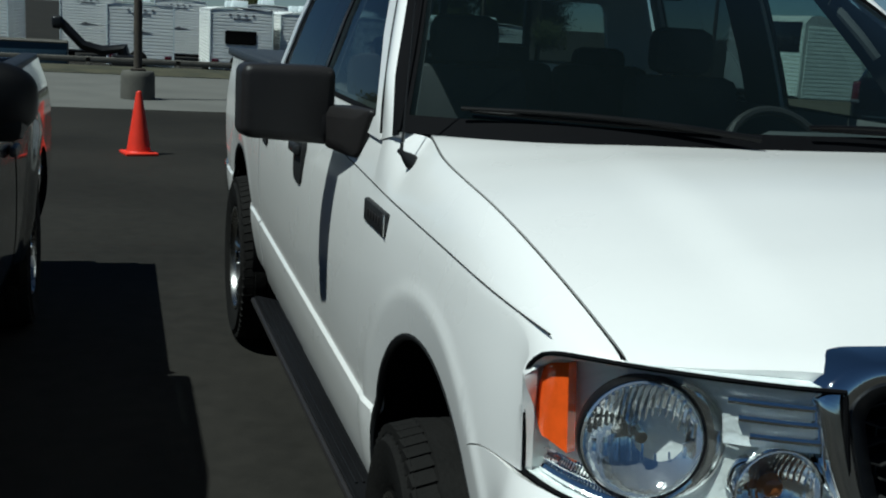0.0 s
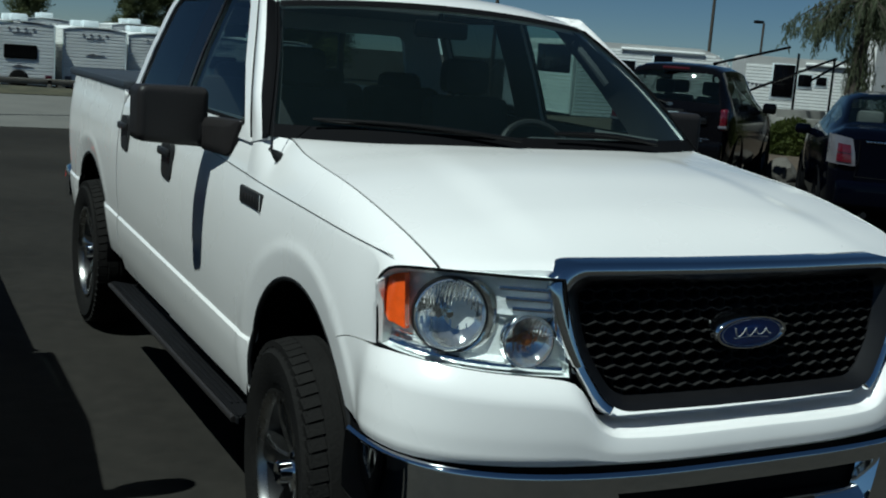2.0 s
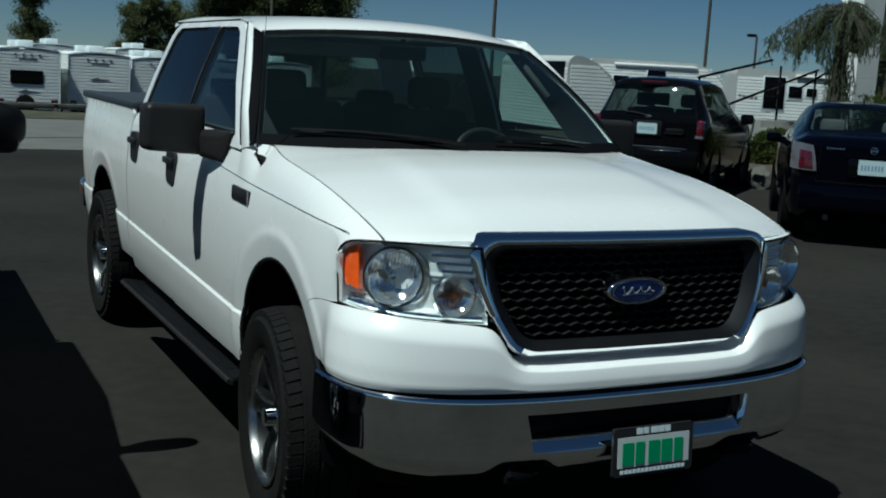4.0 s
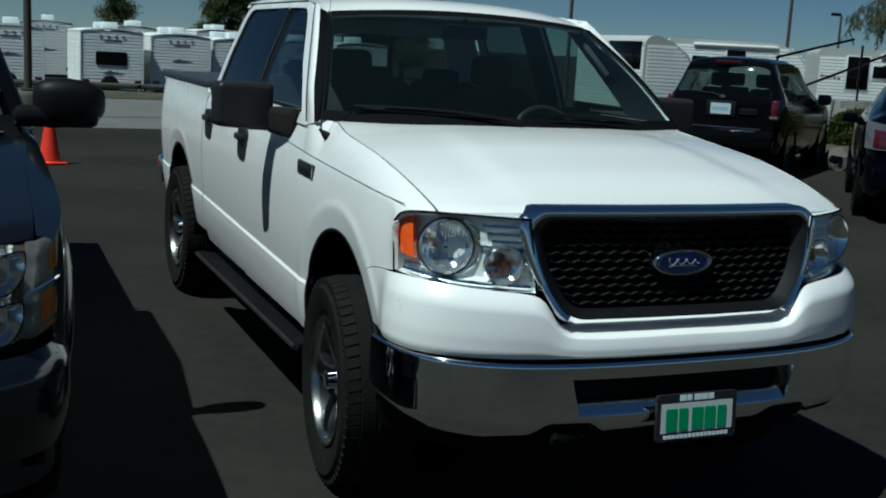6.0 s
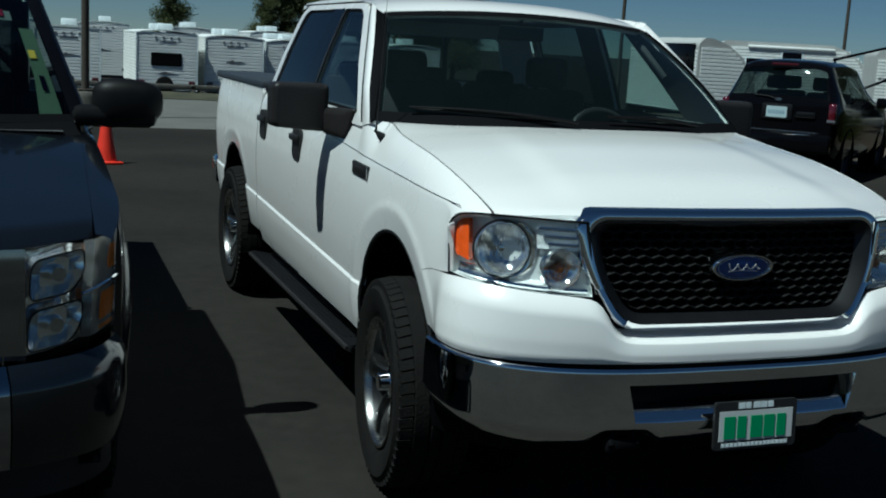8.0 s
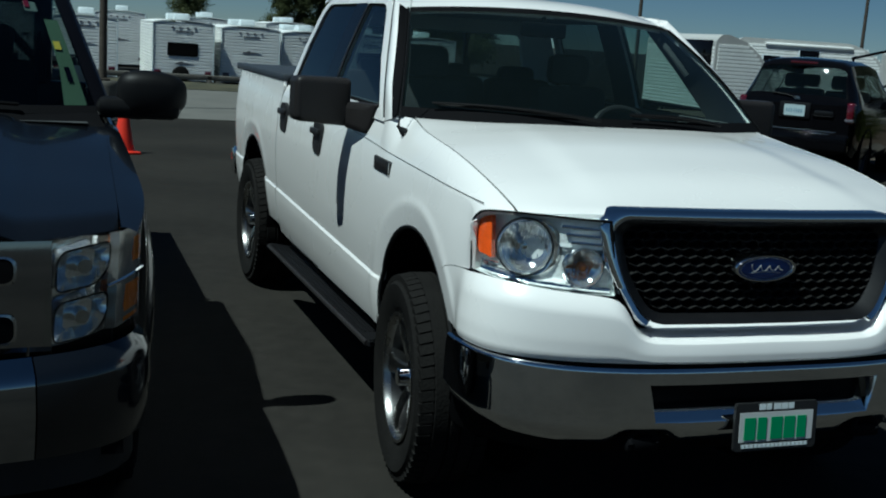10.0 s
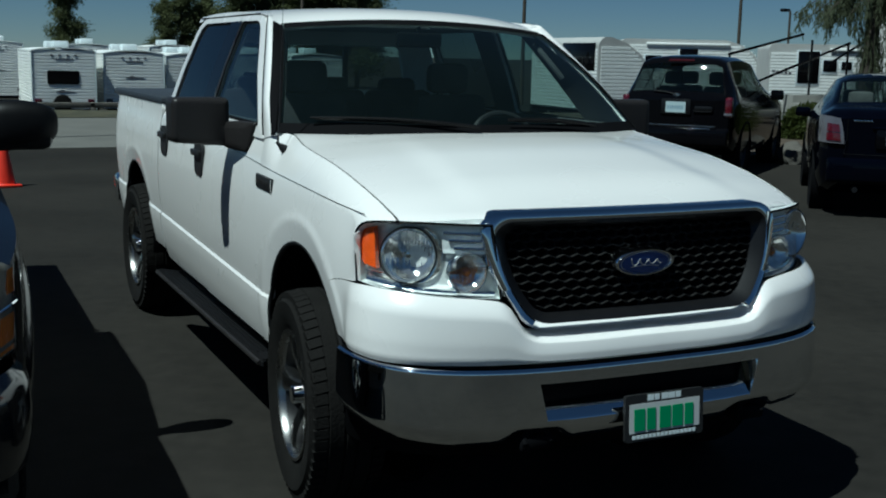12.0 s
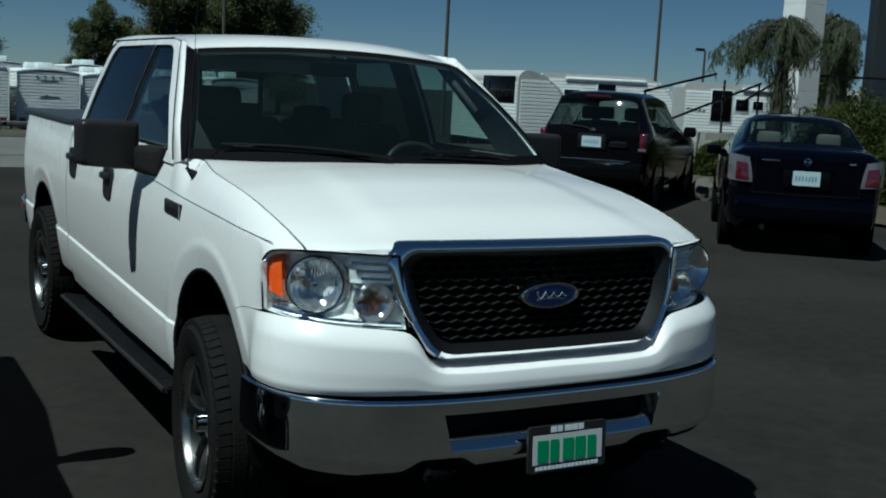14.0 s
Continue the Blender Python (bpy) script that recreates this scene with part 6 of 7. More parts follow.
def ribbed(bm, w, d, z0, z1, cx, cy, pitch=0.125, depth=0.050, r=0.10):
    """A box with rounded corners whose walls are horizontal ribbed siding."""
    loop = round_poly([(-w / 2, -d / 2), (w / 2, -d / 2), (w / 2, d / 2), (-w / 2, d / 2)], r, 3)
    zs = []
    n = max(2, int((z1 - z0) / pitch))
    for i in range(n):
        a = z0 + (z1 - z0) * i / n
        h = (z1 - z0) / n
        zs += [(a, 0.0), (a + h * 0.22, -depth), (a + h * 0.34, 0.0)]
    zs.append((z1, 0.0))
    rings = []
    for z, o in zs:
        rings.append([bm.verts.new((cx + x * (1 + 2 * o / w), cy + y * (1 + 2 * o / d), z)) for x, y in loop])
    for a, b in zip(rings, rings[1:]):
        for i in range(len(a)):
            j = (i + 1) % len(a)
            bm.faces.new((a[i], a[j], b[j], b[i]))
    bm.faces.new(rings[0][::-1])
    bm.faces.new(rings[-1])


def trailer(m, w, L, h, window=True, label="", spare=True, shade=ALU):
    """Travel trailer: end wall at local y = 0 facing the viewer, body behind it."""
    th = thing("travel_trailer", m, label or "white ribbed travel trailer with dark end window and decals", "trailer", "trailers in the far lot")
    bm = B()
    ribbed(bm, w, L, 0.50, h - 0.10, 0, L / 2)
    body = part("body", bm, shade, th, smooth=False)
    bm = grid(steps(-1, 1, 10), steps(0, 1, 6), lambda u, v: Vector((u * w / 2 * 1.01, -0.02 + (L + 0.04) * v, h - 0.11 + 0.12 * (1 - abs(u)**2.5))))
    solid(part("roof", bm, shade, th), 0.04)
    for y in (L * 0.25, L * 0.7):
        bm = B()
        box(bm, (0.05, y, h + 0.14), (0.62, 0.9, 0.26), 0.05)
        part("air_conditioner", bm, PLATE, th, "white roof air conditioner")
    for s in (-1, 1):
        bm = B()
        tube(bm, [(s * (w / 2 - 0.01), -0.01, 0.5), (s * (w / 2 - 0.01), -0.01, h - 0.12)], 0.025, 6)
        part("corner_trim", bm, PLATE, th)
        bm = B()
        box(bm, (s * (w / 2 - 0.22), -0.015, 0.82), (0.26, 0.04, 0.15), 0.02)
        part("tail_lamp", bm, REDLENS if spare else DECAL, th)
        for y in (L * 0.5, L * 0.5 + 0.85):
            bm = B()
            lathe(bm, [(0.2, -0.10), (0.34, -0.10), (0.36, -0.06), (0.36, 0.06), (0.34, 0.10), (0.2, 0.10), (0.0, 0.08)], pose(s * (w / 2 - 0.12), y, 0.36, 0, 90 * s, 0), 24)
            part("tyre", bm, TYRE, th)
    if window:
        bm = B()
        prism(bm, round_poly([(-0.64, 1.48), (0.58, 1.48), (0.58, 2.02), (-0.64, 2.02)], 0.07), 0.03, Matrix(((1, 0, 0, 0), (0, 0, -1, 0.01), (0, 1, 0, 0), (0, 0, 0, 1))))
        wf = part("window_frame", bm, DARK, th)
        bm = B()
        prism(bm, round_poly([(-0.60, 1.52), (0.54, 1.52), (0.54, 1.98), (-0.60, 1.98)], 0.05), 0.01, Matrix(((1, 0, 0, 0), (0, 0, -1, -0.021), (0, 1, 0, 0), (0, 0, 0, 1))))
        part("pane", bm, NIGHT, wf)
    for k in range(4):
        bm = B()
        box(bm, (-0.45 + 0.3 * k, -0.012, h - 0.30), (0.10, 0.02, 0.06), 0.008)
        part("marker_light", bm, DECAL, th)
    for k in range(7):
        bm = B()
        box(bm, (-0.28 + 0.10 * k, -0.008, h - 0.45), (0.07, 0.012, 0.07), 0.004)
        part("name_bar", bm, DECAL, th)
    bm = B()
    zz = 1.18 if window else 1.75
    prism(bm, [(-0.35, zz), (-0.05, zz + 0.10), (0.0, zz + 0.05), (0.45, zz), (0.0, zz - 0.03), (-0.1, zz - 0.05)], 0.012, Matrix(((1, 0, 0, 0), (0, 0, -1, 0.0), (0, 1, 0, 0), (0, 0, 0, 1))))
    part("swoosh_decal", bm, DECAL, th)
    if spare:
        bm = B()
        lathe(bm, [(0.18, 0.0), (0.30, 0.02), (0.36, 0.09), (0.33, 0.17), (0.2, 0.19), (0.0, 0.18)], Matrix(((1, 0, 0, -0.1), (0, 0, -1, 0.0), (0, 1, 0, 0.72), (0, 0, 0, 1))), 24)
        part("spare_tyre", bm, TYRE, th)
    bm = B()
    box(bm, (0, L / 2, 0.46), (w * 0.8, L * 0.96, 0.12))
    box(bm, (0, -0.08, 0.45), (w * 0.9, 0.12, 0.12), 0.02)
    part("chassis", bm, DARK, th)
    return th


GZ = -1.15
for x, y, w, h, win, sp in ((-14.5, 46, 2.5, 3.0, True, True), (-10.6, 48, 2.4, 2.95, False, False), (-6.6, 46, 2.5, 3.1, True, True), (-0.45, 44, 2.5, 2.90, False, True), (3.38, 44, 2.45, 2.92, True, True), (6.20, 44.5, 2.45, 2.86, False, False), (8.95, 45.5, 2.5, 2.80, False, True),
                            (12.0, 46.5, 2.5, 2.85, True, True), (15.0, 47, 2.5, 2.9, False, False)):
    trailer(pose(x, y, GZ, 0, 0, random.uniform(-3, 1)), w, 7.2, h, win, "", sp)
# a second row behind
for x, y, h in ((-2.6, 56, 3.2), (1.8, 57, 3.2), (6.0, 56, 3.15), (10.5, 57, 3.2)):
    trailer(pose(x, y, GZ, 0, 0, -4), 2.5, 7.0, h, False, "white travel trailer in the row behind", False)


def long_trailer(m, L, h, w, nose, label, panes, bars=()):
    """Travel trailer seen from its long side (local y = 0), with a rounded nose of that length at x = 0."""
    curve = [(0.5, 0.10), (0.9, 0.0), (1.3, 0.15), (1.85, 0.65), (h - 0.62, 1.5), (h - 0.20, 2.8), (h, 4.2)]
    curve = [(z, x / 4.2 * nose) for z, x in curve]
    th = thing("travel_trailer", m, label, "trailer", "trailers in the far lot")
    prof = [(x, z) for z, x in curve] + [(L - 0.2, h), (L, h - 0.2), (L, 0.5)] if nose else [(0, 0.5), (0, h - 0.15), (0.15, h), (L - 0.15, h), (L, h - 0.15), (L, 0.5)]
    prof = round_poly(prof, 0.12, 3)
    bm = B()
    a = [bm.verts.new((x, 0, z)) for x, z in prof]
    b = [bm.verts.new((x, w, z)) for x, z in prof]
    bm.faces.new(a[::-1])
    bm.faces.new(b)
    for i in range(len(a)):
        j = (i + 1) % len(a)
        bm.faces.new((a[i], a[j], b[j], b[i]))
    bmesh.ops.recalc_face_normals(bm, faces=bm.faces[:])
    part("body", bm, ALUG, th, smooth=False)
    bm = B()
    n = int((h - 0.75) / 0.125)
    for i in range(n):
        z = 0.58 + 0.125 * i
        x0 = 0.08 if not nose else 0.12 + spline(curve, z + 0.05)
        box(bm, ((x0 + L - 0.1) / 2, -0.008, z), (L - 0.1 - x0, 0.030, 0.092), 0.004, seg=1)
    tagged(part("siding_rib", bm, ALU, th, smooth=False), kind="stuff")
    if nose:
        bm = B()
        for i in range(n):
            z = 0.62 + 0.125 * i
            xx = spline(curve, z)
            box(bm, (xx - 0.004, w / 2, z), (0.030, w - 0.14, 0.092), 0.004, seg=1)
        tagged(part("nose_rib", bm, ALU, th, smooth=False), kind="stuff")
    for x0, x1, z0, z1 in panes:
        bm = B()
        box(bm, ((x0 + x1) / 2, -0.02, (z0 + z1) / 2), (x1 - x0, 0.04, z1 - z0), 0.03)
        wf = part("window_frame", bm, PLATE, th)
        bm = B()
        box(bm, ((x0 + x1) / 2, -0.042, (z0 + z1) / 2 + 0.04), (x1 - x0 - 0.12, 0.012, z1 - z0 - 0.16), 0.02)
        part("pane", bm, NIGHT, wf)
    for x, z, n in bars:
        bm = B()
        box(bm, (x, -0.027, z), (n, 0.012, 0.10), 0.004)
        part("name_bar", bm, DECAL, th)
    if L > 3:
        bm = B()
        box(bm, (L * 0.55, -0.06, h - 0.20), (L * 0.55, 0.10, 0.11), 0.03)
        part("awning_roll", bm, ALU, th)
    for y in (0.12, w - 0.12):
        for x in (L * 0.52, L * 0.52 + 0.85):
            bm = B()
            lathe(bm, [(0.2, -0.10), (0.34, -0.10), (0.36, 0.0), (0.34, 0.10), (0.2, 0.10), (0.0, 0.08)], pose(x, y, 0.36, 90, 0, 0), 24)
            part("tyre", bm, TYRE, th)
    bm = B()
    box(bm, (L / 2, w / 2, 0.45), (L * 0.95, w * 0.8, 0.12))
    part("chassis", bm, DARK, th)
    return th


nt_ = long_trailer(pose(21.52, 29.50, -0.55, 0, 0, -5) @ Matrix.Diagonal((-1, 1, 1, 1)), 2.4, 3.08, 5.4, 1.9, "white trailer with a ribbed rounded nose", ())
bm = B()
for i in range(17):
    box(bm, (2.406, 2.70, 0.62 + 0.125 * i), (0.030, 5.25, 0.092), 0.004, seg=1)
tagged(part("end_rib", bm, ALU, nt_, smooth=False), kind="stuff")
bm = B()
box(bm, (2.42, 1.45, 2.40), (0.05, 2.5, 0.95), 0.03)
part("end_window", bm, NIGHT, nt_)
long_trailer(pose(31.19, 34.78, -0.55, 0, 0, -30) @ Matrix.Diagonal((-1, 1, 1, 1)), 6.45, 3.25, 2.4, 1.9, "long white trailer with a ribbed rounded nose", ((3.05, 3.95, 2.20, 2.90), (4.6, 5.4, 1.9, 2.6)))
long_trailer(pose(28.6, 32.0, -0.55, 0, 0, -30), 8.5, 3.10, 2.4, 0.0, "long white trailer with a dark door window", ((1.08, 2.02, 1.45, 2.86), (2.06, 2.70, 1.92, 2.53), (2.76, 3.28, 2.0, 2.48), (4.6, 5.6, 1.5, 2.3)), [(0.22 + 0.16 * k, 2.02 - 0.02 * k, 0.11) for k in range(5)])

bin_ = thing("steel_bin", pose(-3.9, 35.6, -0.80), "dark blue open steel bin behind the rail", "bin")
bm = B()
for q, sz in (((0, -0.5, 0.6), (2.1, 0.06, 1.2)), ((0, 0.5, 0.6), (2.1, 0.06, 1.2)), ((-1.05, 0, 0.6), (0.06, 1.0, 1.2)), ((1.05, 0, 0.6), (0.06, 1.0, 1.2)), ((0, 0, 0.06), (2.1, 1.0, 0.06))):
    box(bm, q, sz, 0.01)
part("shell", bm, BINBLUE, bin_)
bm = B()
tube(bm, [(-1.07, -0.53, 1.2), (1.07, -0.53, 1.2), (1.07, 0.53, 1.2), (-1.07, 0.53, 1.2), (-1.07, -0.53, 1.2)], 0.04, 6)
part("rim", bm, GREYWOOD, bin_)
boom = thing("loader_boom", pose(-1.3, 36.4, -0.85), "black steel loader boom resting behind the rail", "machine")
bm = B()
tube(bm, [(0.3, 0, 0.2), (0.1, 0, 1.1), (-0.5, 0, 1.0), (-1.1, 0, 1.15), (-1.55, 0, 1.62), (-1.75, 0, 1.85)], [0.22, 0.22, 0.17, 0.16, 0.15, 0.14], 10)
part("arm", bm, SATIN, boom)
bm = B()
box(bm, (-1.85, 0, 1.82), (0.34, 0.4, 0.40), 0.10, seg=3)
part("head", bm, SATIN, boom)
bm = B()
box(bm, (0.2, 0, 0.45), (0.9, 0.8, 0.9), 0.08)
part("base", bm, SATIN, boom)

# berm with dry grass and a low timber rail before the trailers
bm = grid(steps(-70, 13, 60), steps(0, 1, 8), lambda x, v: Vector((x, 26.5 + 8.5 * v, ground_z(x, 26.5 + 8.5 * v) + 0.02 + 0.16 * math.sin(math.pi * v) * (1 + 0.25 * noise.noise(Vector((x * 0.5, v * 3, 0)))))))
tagged(part("grass_verge", bm, GRASS), "strip of short dry grass", "grass", kind="structure")
rail = thing("timber_rail", pose(0, 34.0, 0), "low weathered timber rail along the far lot", "rail")
for k in range(28):
    x = -62 + 2.6 * k
    bm = B()
    box(bm, (x, 0, ground_z(x, 34.0) + 0.36), (0.16, 0.16, 0.70), 0.02)
    part("post", bm, GREYWOOD, rail)
bm = B()
box(bm, (-26.5, -0.02, ground_z(0, 34.0) + 0.62), (72, 0.12, 0.17), 0.02)
part("beam", bm, GREYWOOD, rail)


# ---- trees ----
def leaf_mat(name, a, b, thin=0.45):
    """Foliage: matt leaves that let some of the light through."""
    m = mat(name, a, 0.75, var=0.3, scale=0.6, col2=b, bscale=8, spec=0.15)
    nt = m.node_tree
    bs, out = nt.nodes["Principled BSDF"], nt.nodes["Material Output"]
    tl_, mx = nt.nodes.new("ShaderNodeBsdfTranslucent"), nt.nodes.new("ShaderNodeMixShader")
    nt.links.new(bs.inputs["Base Color"].links[0].from_socket, tl_.inputs["Color"])
    mx.inputs[0].default_value = thin
    nt.links.new(bs.outputs[0], mx.inputs[1])
    nt.links.new(tl_.outputs[0], mx.inputs[2])
    nt.links.new(mx.outputs[0], out.inputs["Surface"])
    return m


LEAF_D = leaf_mat("dark_foliage", (0.072, 0.092, 0.040), (0.150, 0.165, 0.075))
LEAF_W = leaf_mat("cedar_foliage", (0.072, 0.088, 0.046), (0.150, 0.170, 0.105))
LEAF_B = leaf_mat("shrub_foliage", (0.027, 0.043, 0.009), (0.088, 0.104, 0.024), 0.35)


def leaves(bm, rng, pts, size, droop=0.0):
    for p in pts:
        for _ in range(3):
            d = Vector((rng.gauss(0, 1), rng.gauss(0, 1), rng.gauss(0, 1) - droop)).normalized()
            t = d.cross(Vector((rng.gauss(0, 1), rng.gauss(0, 1), rng.gauss(0, 1)))).normalized()
            s = size * rng.uniform(0.6, 1.4)
            c = p + d * s * 0.3
            q = [c - t * s * 0.30, c + d * s * 0.45 - t * s * 0.12, c + d * s, c + d * s * 0.45 + t * s * 0.30]
            bm.faces.new([bm.verts.new(k) for k in q])


def needles(bm, rng, pts, length):
    """Slim blades that hang from their places."""
    for p in pts:
        for _ in range(2):
            d = Vector((rng.gauss(0, 0.30), rng.gauss(0, 0.30), -1)).normalized()
            t = d.cross(Vector((rng.gauss(0, 1), rng.gauss(0, 1), 0.1))).normalized()
            n = length * rng.uniform(0.6, 1.4)
            bm.faces.new([bm.verts.new(k) for k in (p - t * 0.006, p + t * 0.006, p + d * n * 0.6 + t * 0.008, p + d * n, p + d * n * 0.6 - t * 0.008)])


def tree(x, y, z, h, r, seed, label, n=900, size=0.34, low=0.18, taper=0.7):
    n, size = int(n * 2.6), size * 0.62
    rng = random.Random(seed)
    th = thing("tree", pose(x, y, z), label, "tree", "trees behind the trailers")
    bm = B()
    tube(bm, [(0, 0, 0), (0.05, 0, h * 0.4), (0.0, 0.05, h * 0.9)], [r * 0.09, r * 0.06, 0.02], 8)
    limbs = []
    for k in range(26):
        a, zz = rng.uniform(0, 6.28), h * rng.uniform(low, 0.9)
        e = r * (1 - taper * max(0, zz / h - 0.25)) * rng.uniform(0.55, 1.0)
        tip = Vector((e * math.cos(a), e * math.sin(a), zz + e * rng.uniform(0.2, 0.6)))
        tube(bm, [(0, 0, zz), Vector((0, 0, zz)).lerp(tip, 0.5) + Vector((0, 0, 0.1)), tip], [r * 0.03, r * 0.02, 0.01], 5)
        limbs.append((Vector((0, 0, zz)), tip))
    part("trunk", bm, WOODY, th)
    bm = B()
    pts = []
    for k in range(n):
        a, b = limbs[rng.randrange(len(limbs))]
        c = a.lerp(b, rng.uniform(0.35, 1.05))
        pts.append(c + Vector((rng.gauss(0, 1), rng.gauss(0, 1), rng.gauss(0, 0.9))) * r * 0.20)
    for k in range(n // 4):
        q = rng.random()
        pts.append(Vector((rng.gauss(0, 0.12) * r, rng.gauss(0, 0.12) * r, h * (0.45 + 0.55 * q))))
    leaves(bm, rng, pts, size)
    part("crown", bm, LEAF_D, th, smooth=False)


tree(9.2, 90, -1.2, 8.6, 1.7, 3, "dark narrow evergreen behind the trailers", 2600, 0.30)
tree(16.9, 90, -1.2, 7.0, 1.4, 4, "small dark evergreen behind trailers", 1900, 0.29)
tree(18.4, 90, -1.2, 8.6, 1.5, 5, "dark pointed evergreen behind trailers", 2400, 0.3)
tree(20.6, 91, -1.2, 7.4, 1.8, 6, "dark evergreen behind the trailers", 2400, 0.3)
for i, (x, h) in enumerate(((22.8, 11.5), (25.2, 12.8), (27.8, 13.0), (30.5, 12.6), (33.0, 11.8))):
    tree(x + 0.5, 90 + (i % 2), -1.2, h, 2.9, 10 + i, "tall broad dark tree in a row", 5200, 0.36, low=0.08, taper=0.35)
tree(-22.0, 88, -1.2, 9.0, 2.4, 21, "dark tree behind the trailers", 2200, 0.36)

tree(29.6, 25.6, 0.0, 5.0, 1.0, 42, "dark evergreen beside the building", 1500, 0.26, low=0.06)

# weeping cedar beside the building
def cedar(x, y, h, r, seed, n):
    """Arching branches that hang in strands from a short trunk."""
    rng = random.Random(seed)
    wc = thing("weeping_cedar", pose(x, y, 0.0), "weeping cedar with hanging grey-green branches", "tree", "cedars by the building")
    bm = B()
    tube(bm, [(0, 0, 0), (-0.06, 0.1, h * 0.4), (0.04, 0.0, h * 0.75), (-0.05, 0, h * 0.95)], [0.20, 0.16, 0.12, 0.05], 10)
    part("trunk", bm, WOODY, wc)
    bm = B()
    strands = []
    for k in range(n):
        a = rng.uniform(0, 6.28)
        rr = r * (1.0 - 0.62 * rng.random() ** 1.6) * (1 + 0.36 * math.cos(a - 2.55))
        z0 = h * rng.uniform(0.86, 0.99)
        rise, fall = rng.uniform(0.02, 0.16), rng.uniform(0.40, 0.78)
        dx, dy = rr * math.cos(a), rr * math.sin(a)
        tip = lambda q: Vector((dx * q, dy * q, z0 + rr * (rise * math.sin(math.pi * min(1.0, q * 1.15)) - fall * q ** 1.4)))
        tube(bm, [tip(q) for q in (0, 0.25, 0.5, 0.75, 1.0)], [0.030, 0.020, 0.013, 0.008, 0.004], 5)
        for j in range(int(7 + 8 * rr)):
            strands.append((tip(rng.uniform(0.05, 1.0)) + Vector((rng.gauss(0, 0.05), rng.gauss(0, 0.05), 0.05)), rng.uniform(0.06, 0.18)))
        for j in range(int(3 + 5 * rr)):
            q = rng.uniform(0.30, 1.0)
            strands.append((tip(q), rng.uniform(0.20, 0.95) * (1.15 - 0.6 * q)))
    for k in range(n * 2):
        a, rr, z0 = rng.uniform(0, 6.28), rng.uniform(0.05, 0.34), h * rng.uniform(0.42, 0.94)
        strands.append((Vector((rr * math.cos(a), rr * math.sin(a), z0)), rng.uniform(0.4, 1.1)))
    tagged(part("branchwork", bm, WOODY, wc), kind="stuff")
    bm = B()
    for s0, ln in strands:
        m = max(3, int(ln / 0.032))
        sway = rng.gauss(0, 0.12)
        needles(bm, rng, [s0 + Vector((rng.gauss(0, 0.016) + sway * (i / m) ** 2, rng.gauss(0, 0.016), -ln * i / m)) for i in range(m)], 0.13)
    part("crown", bm, LEAF_W, wc, smooth=False)


cedar(17.45, 15.9, 3.90, 1.36, 77, 36)
cedar(23.25, 19.5, 4.3, 1.0, 78, 40)


def shrub(x, y, z, rx, ry, h, seed, label):
    rng = random.Random(seed)
    th = thing("shrub", pose(x, y, z), label, "shrub", "shrubs by the building")
    bm = B()
    pts = []
    for k in range(7000):
        d = Vector((rng.gauss(0, 1), rng.gauss(0, 1), abs(rng.gauss(0, 1)))).normalized()
        k2 = 1 + 0.22 * noise.noise(d * 2.2 + Vector((seed, 0, 0)))
        q = rng.uniform(0.60, 1.0) * k2
        pts.append(Vector((d.x * rx * q, d.y * ry * q, d.z * h * q)))
    leaves(bm, rng, pts, 0.085)
    part("crown", bm, LEAF_B, th, smooth=False)
    bm = B()
    for k in range(7):
        a = rng.uniform(0, 6.28)
        tube(bm, [(0, 0, 0), (rx * 0.5 * math.cos(a), ry * 0.5 * math.sin(a), h * 0.6)], [0.03, 0.012], 5)
    part("stem", bm, WOODY, th)


for i, (x, y, rx, h) in enumerate(((14.6, 12.0, 0.8, 0.80), (16.35, 12.8, 1.4, 1.92), (14.6, 9.6, 1.1, 1.20), (16.4, 10.6, 1.4, 1.55), (18.6, 12.0, 1.6, 2.05), (15.3, 15.5, 0.6, 0.78))):
    shrub(x, y, 0.12, rx, rx * 0.9, h, 31 + i, "rounded green shrub beside the cars")

# planting bed with a kerb of boulders
bm = grid(steps(11.8, 40, 14), steps(-10, 26, 16), lambda x, y: Vector((x + 0.0, y, 0.05 + 0.10 * min(1, (x - 11.8) / 1.5))))
STRAW = mat("bark_mulch", (0.060, 0.044, 0.029), 0.95, var=0.3, scale=3, bump=1.0, bscale=30)
tagged(part("planting_bed", bm, STRAW), "mulched planting bed beside the lot", "ground", kind="structure")
ROCK = mat("boulder", (0.085, 0.078, 0.067), 0.9, var=0.25, scale=3, bump=0.8, bscale=14)
rng = random.Random(5)
for k in range(10, 16):
    y = -3 + 1.25 * k
    th = thing("boulder", pose(11.75 + rng.uniform(-0.3, 0.3), y + rng.uniform(-0.3, 0.3), 0.0, 0, 0, rng.uniform(0, 360)), "rough grey-brown boulder at the bed's edge", "boulder", "boulders along the bed")
    bm = B()
    bmesh.ops.create_icosphere(bm, subdivisions=3, radius=0.5)
    sc = Vector((rng.uniform(0.7, 1.3), rng.uniform(0.7, 1.2), rng.uniform(0.5, 0.8))) * rng.uniform(0.45, 0.75)
    for v in bm.verts:
        d = 1 + 0.30 * noise.noise(v.co * 2.4 + Vector((k * 3.1, 0, 0))) + 0.16 * noise.noise(v.co * 6.0 + Vector((0, k * 2.3, 0)))
        v.co = Vector((v.co.x * sc.x, v.co.y * sc.y, v.co.z * sc.z)) * d
        v.co.z = max(v.co.z + 0.1, -0.05)
    part("stone", bm, ROCK, th)

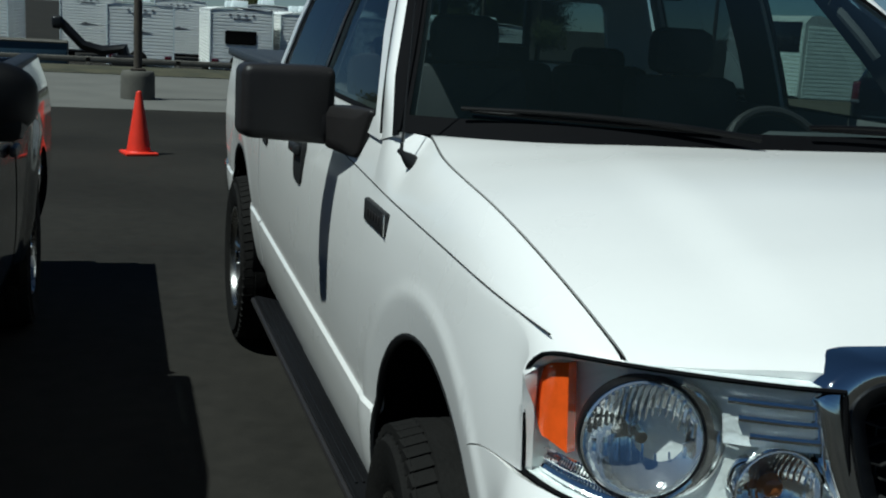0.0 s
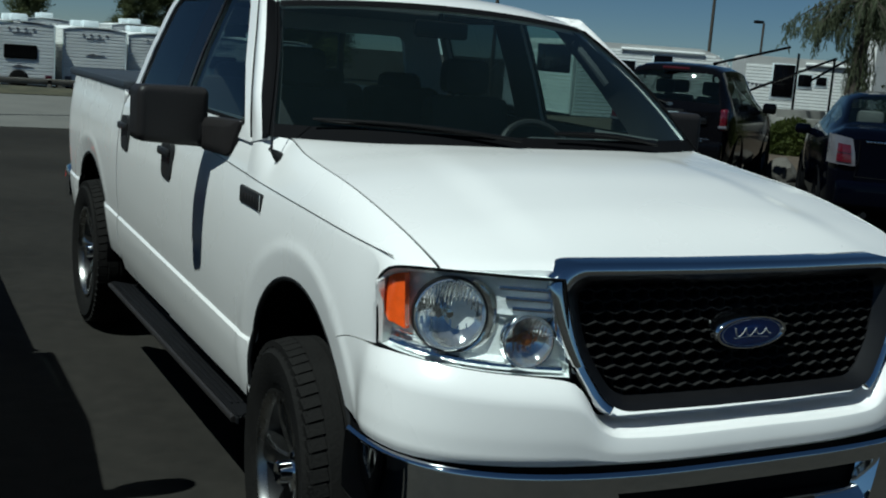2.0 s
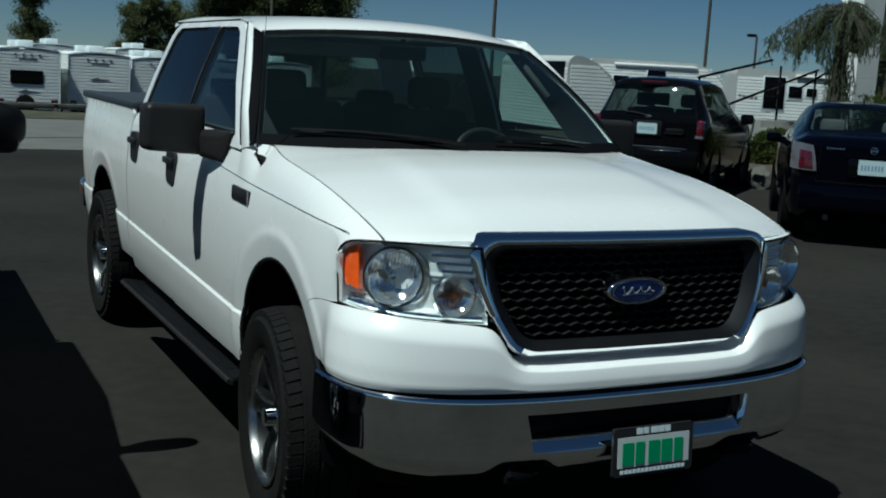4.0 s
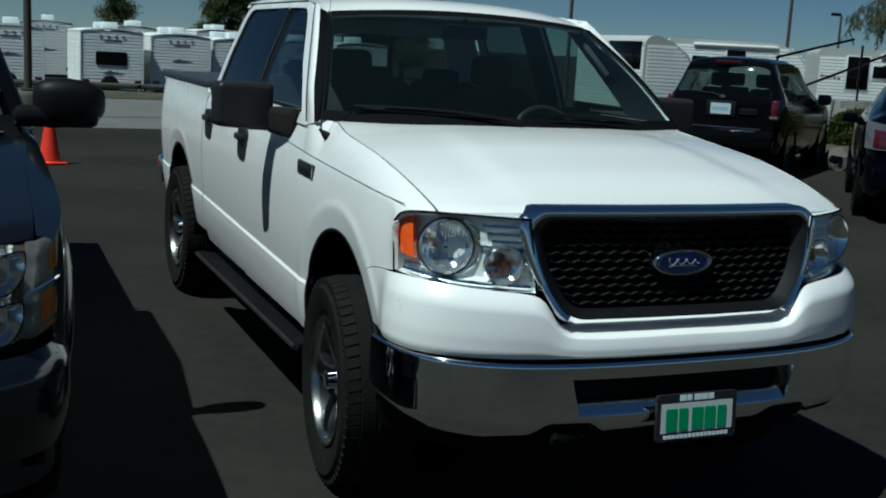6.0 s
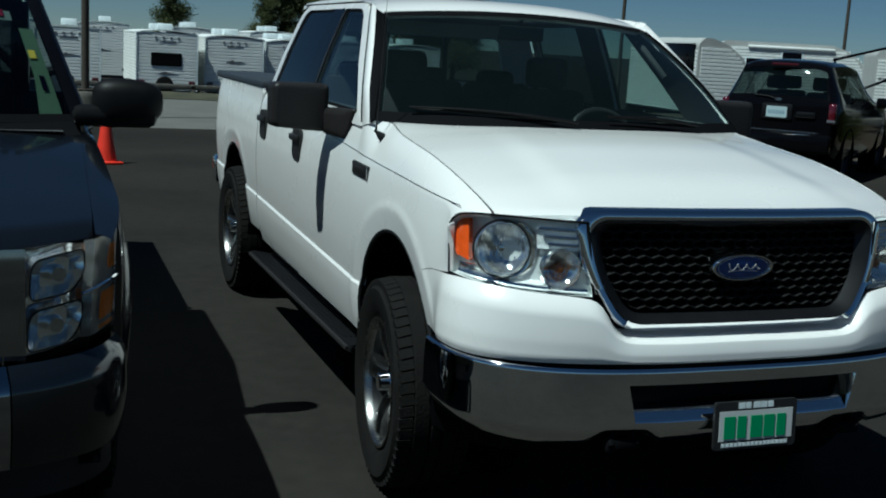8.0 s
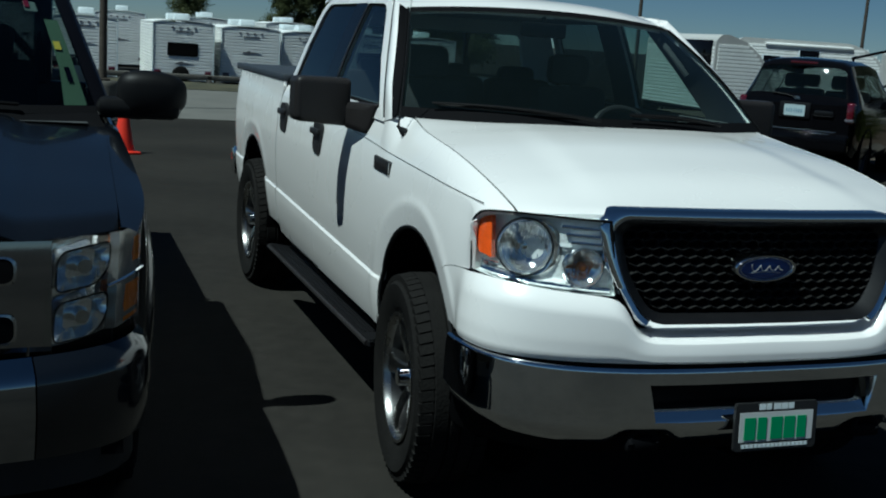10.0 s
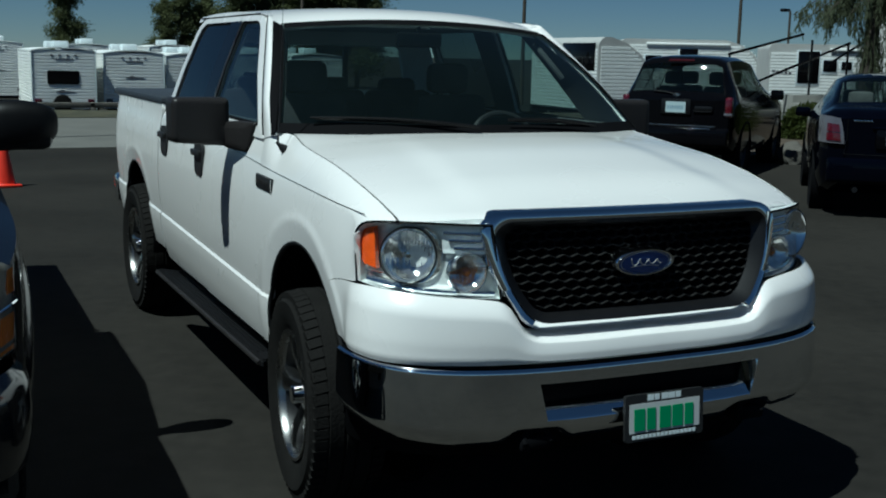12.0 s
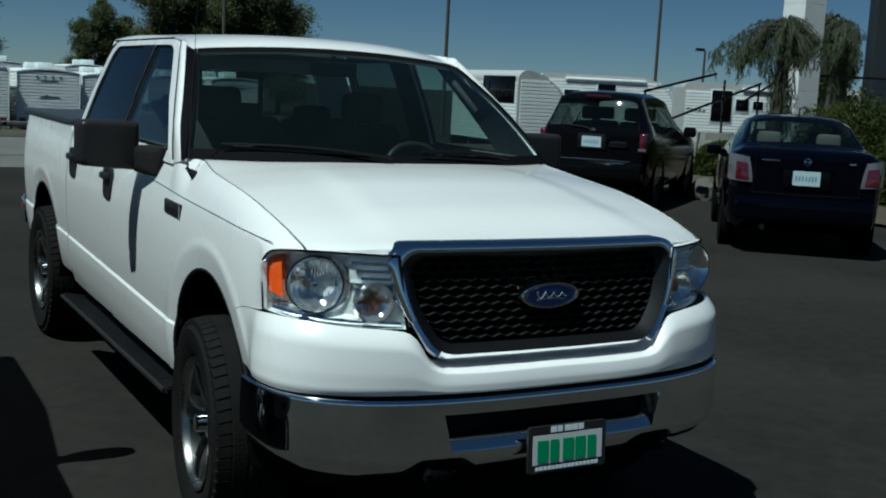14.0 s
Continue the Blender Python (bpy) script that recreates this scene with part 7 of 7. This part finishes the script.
# lamp on a thin pole far behind the steps
fl = thing("street_lamp", pose(41.3, 45.0, -1.15), "thin grey street lamp with a flat head", "street lamp")
bm = B()
cyl(bm, (0, 0, 0), (0, 0, 5.75), 0.08, 0.06, 10)
part("pole", bm, WOODY, fl)
bm = B()
box(bm, (-0.22, 0.16, 5.80), (0.50, 0.30, 0.16), 0.04)
part("lamp_head", bm, SATIN, fl)

# building with a white column, steps and black rails
bd = thing("building", pose(0, 0, 0), "building with white columns, dark porch and grey wall", "building")
STUC = mat("white_stucco", (0.70, 0.70, 0.68), 0.85, var=0.05, scale=1.5, bump=0.3, bscale=120)
GWALL = mat("grey_wall", (0.22, 0.235, 0.25), 0.8, var=0.06, scale=1.0)
bm = B()
box(bm, (19.36, 17.26, 3.2), (0.70, 0.70, 6.4), 0.02)
col = part("column", bm, STUC, bd, smooth=False)
for k in range(9):
    bm = B()
    box(bm, (19.36, 17.26, 0.36 + 0.71 * k), (0.715, 0.715, 0.696), 0.004)
    part("block", bm, STUC, col, smooth=False)
bm = B()
box(bm, (25.8, 18.2, 3.2), (0.75, 0.75, 6.4), 0.02)
part("column", bm, STUC, bd)
bm = B()
box(bm, (38.4, 24.5, 3.5), (16, 0.4, 7.0), 0.01)
part("wall", bm, GWALL, bd)
bm = B()
box(bm, (34.0, 21.0, 6.55), (17, 7.5, 0.5), 0.02)
part("porch_roof", bm, STUC, bd)
bm = B()
box(bm, (35, 24.25, 2.2), (3.2, 0.1, 3.0), 0.02)
part("door", bm, NIGHT, bd)
bm = B()
box(bm, (28, 21.5, 0.30), (15, 6.0, 0.6), 0.02)
part("porch_floor", bm, CONC, bd)
for k in range(5):
    bm = B()
    box(bm, (16.85, 15.75 + 0.32 * k, 0.16 + 0.09 * k), (1.5, 0.32, 0.32 + 0.18 * k), 0.01)
    part("step", bm, CONC, bd)
rl = thing("handrail", pose(0, 0, 0), "black steel handrail along the steps", "rail")
for pts in ([(14.26, 17, 1.92), (16.4, 17, 2.42)], [(15.07, 17, 1.31), (17.85, 17, 2.26)], [(17.15, 17, 1.72), (18.3, 17, 2.30)], [(19.3, 17, 2.55), (26, 16.6, 2.62)]):
    bm = B()
    tube(bm, pts, 0.03, 8)
    part("rail", bm, NIGHT, rl)
for x, y, z in ((14.3, 17, 1.92), (16.68, 17, 2.3), (17.8, 17, 2.24), (19.35, 17.0, 2.55), (24, 16.72, 2.58)):
    bm = B()
    cyl(bm, (x, y, 0.05), (x, y, z), 0.028, seg=10)
    part("post", bm, NIGHT, rl)
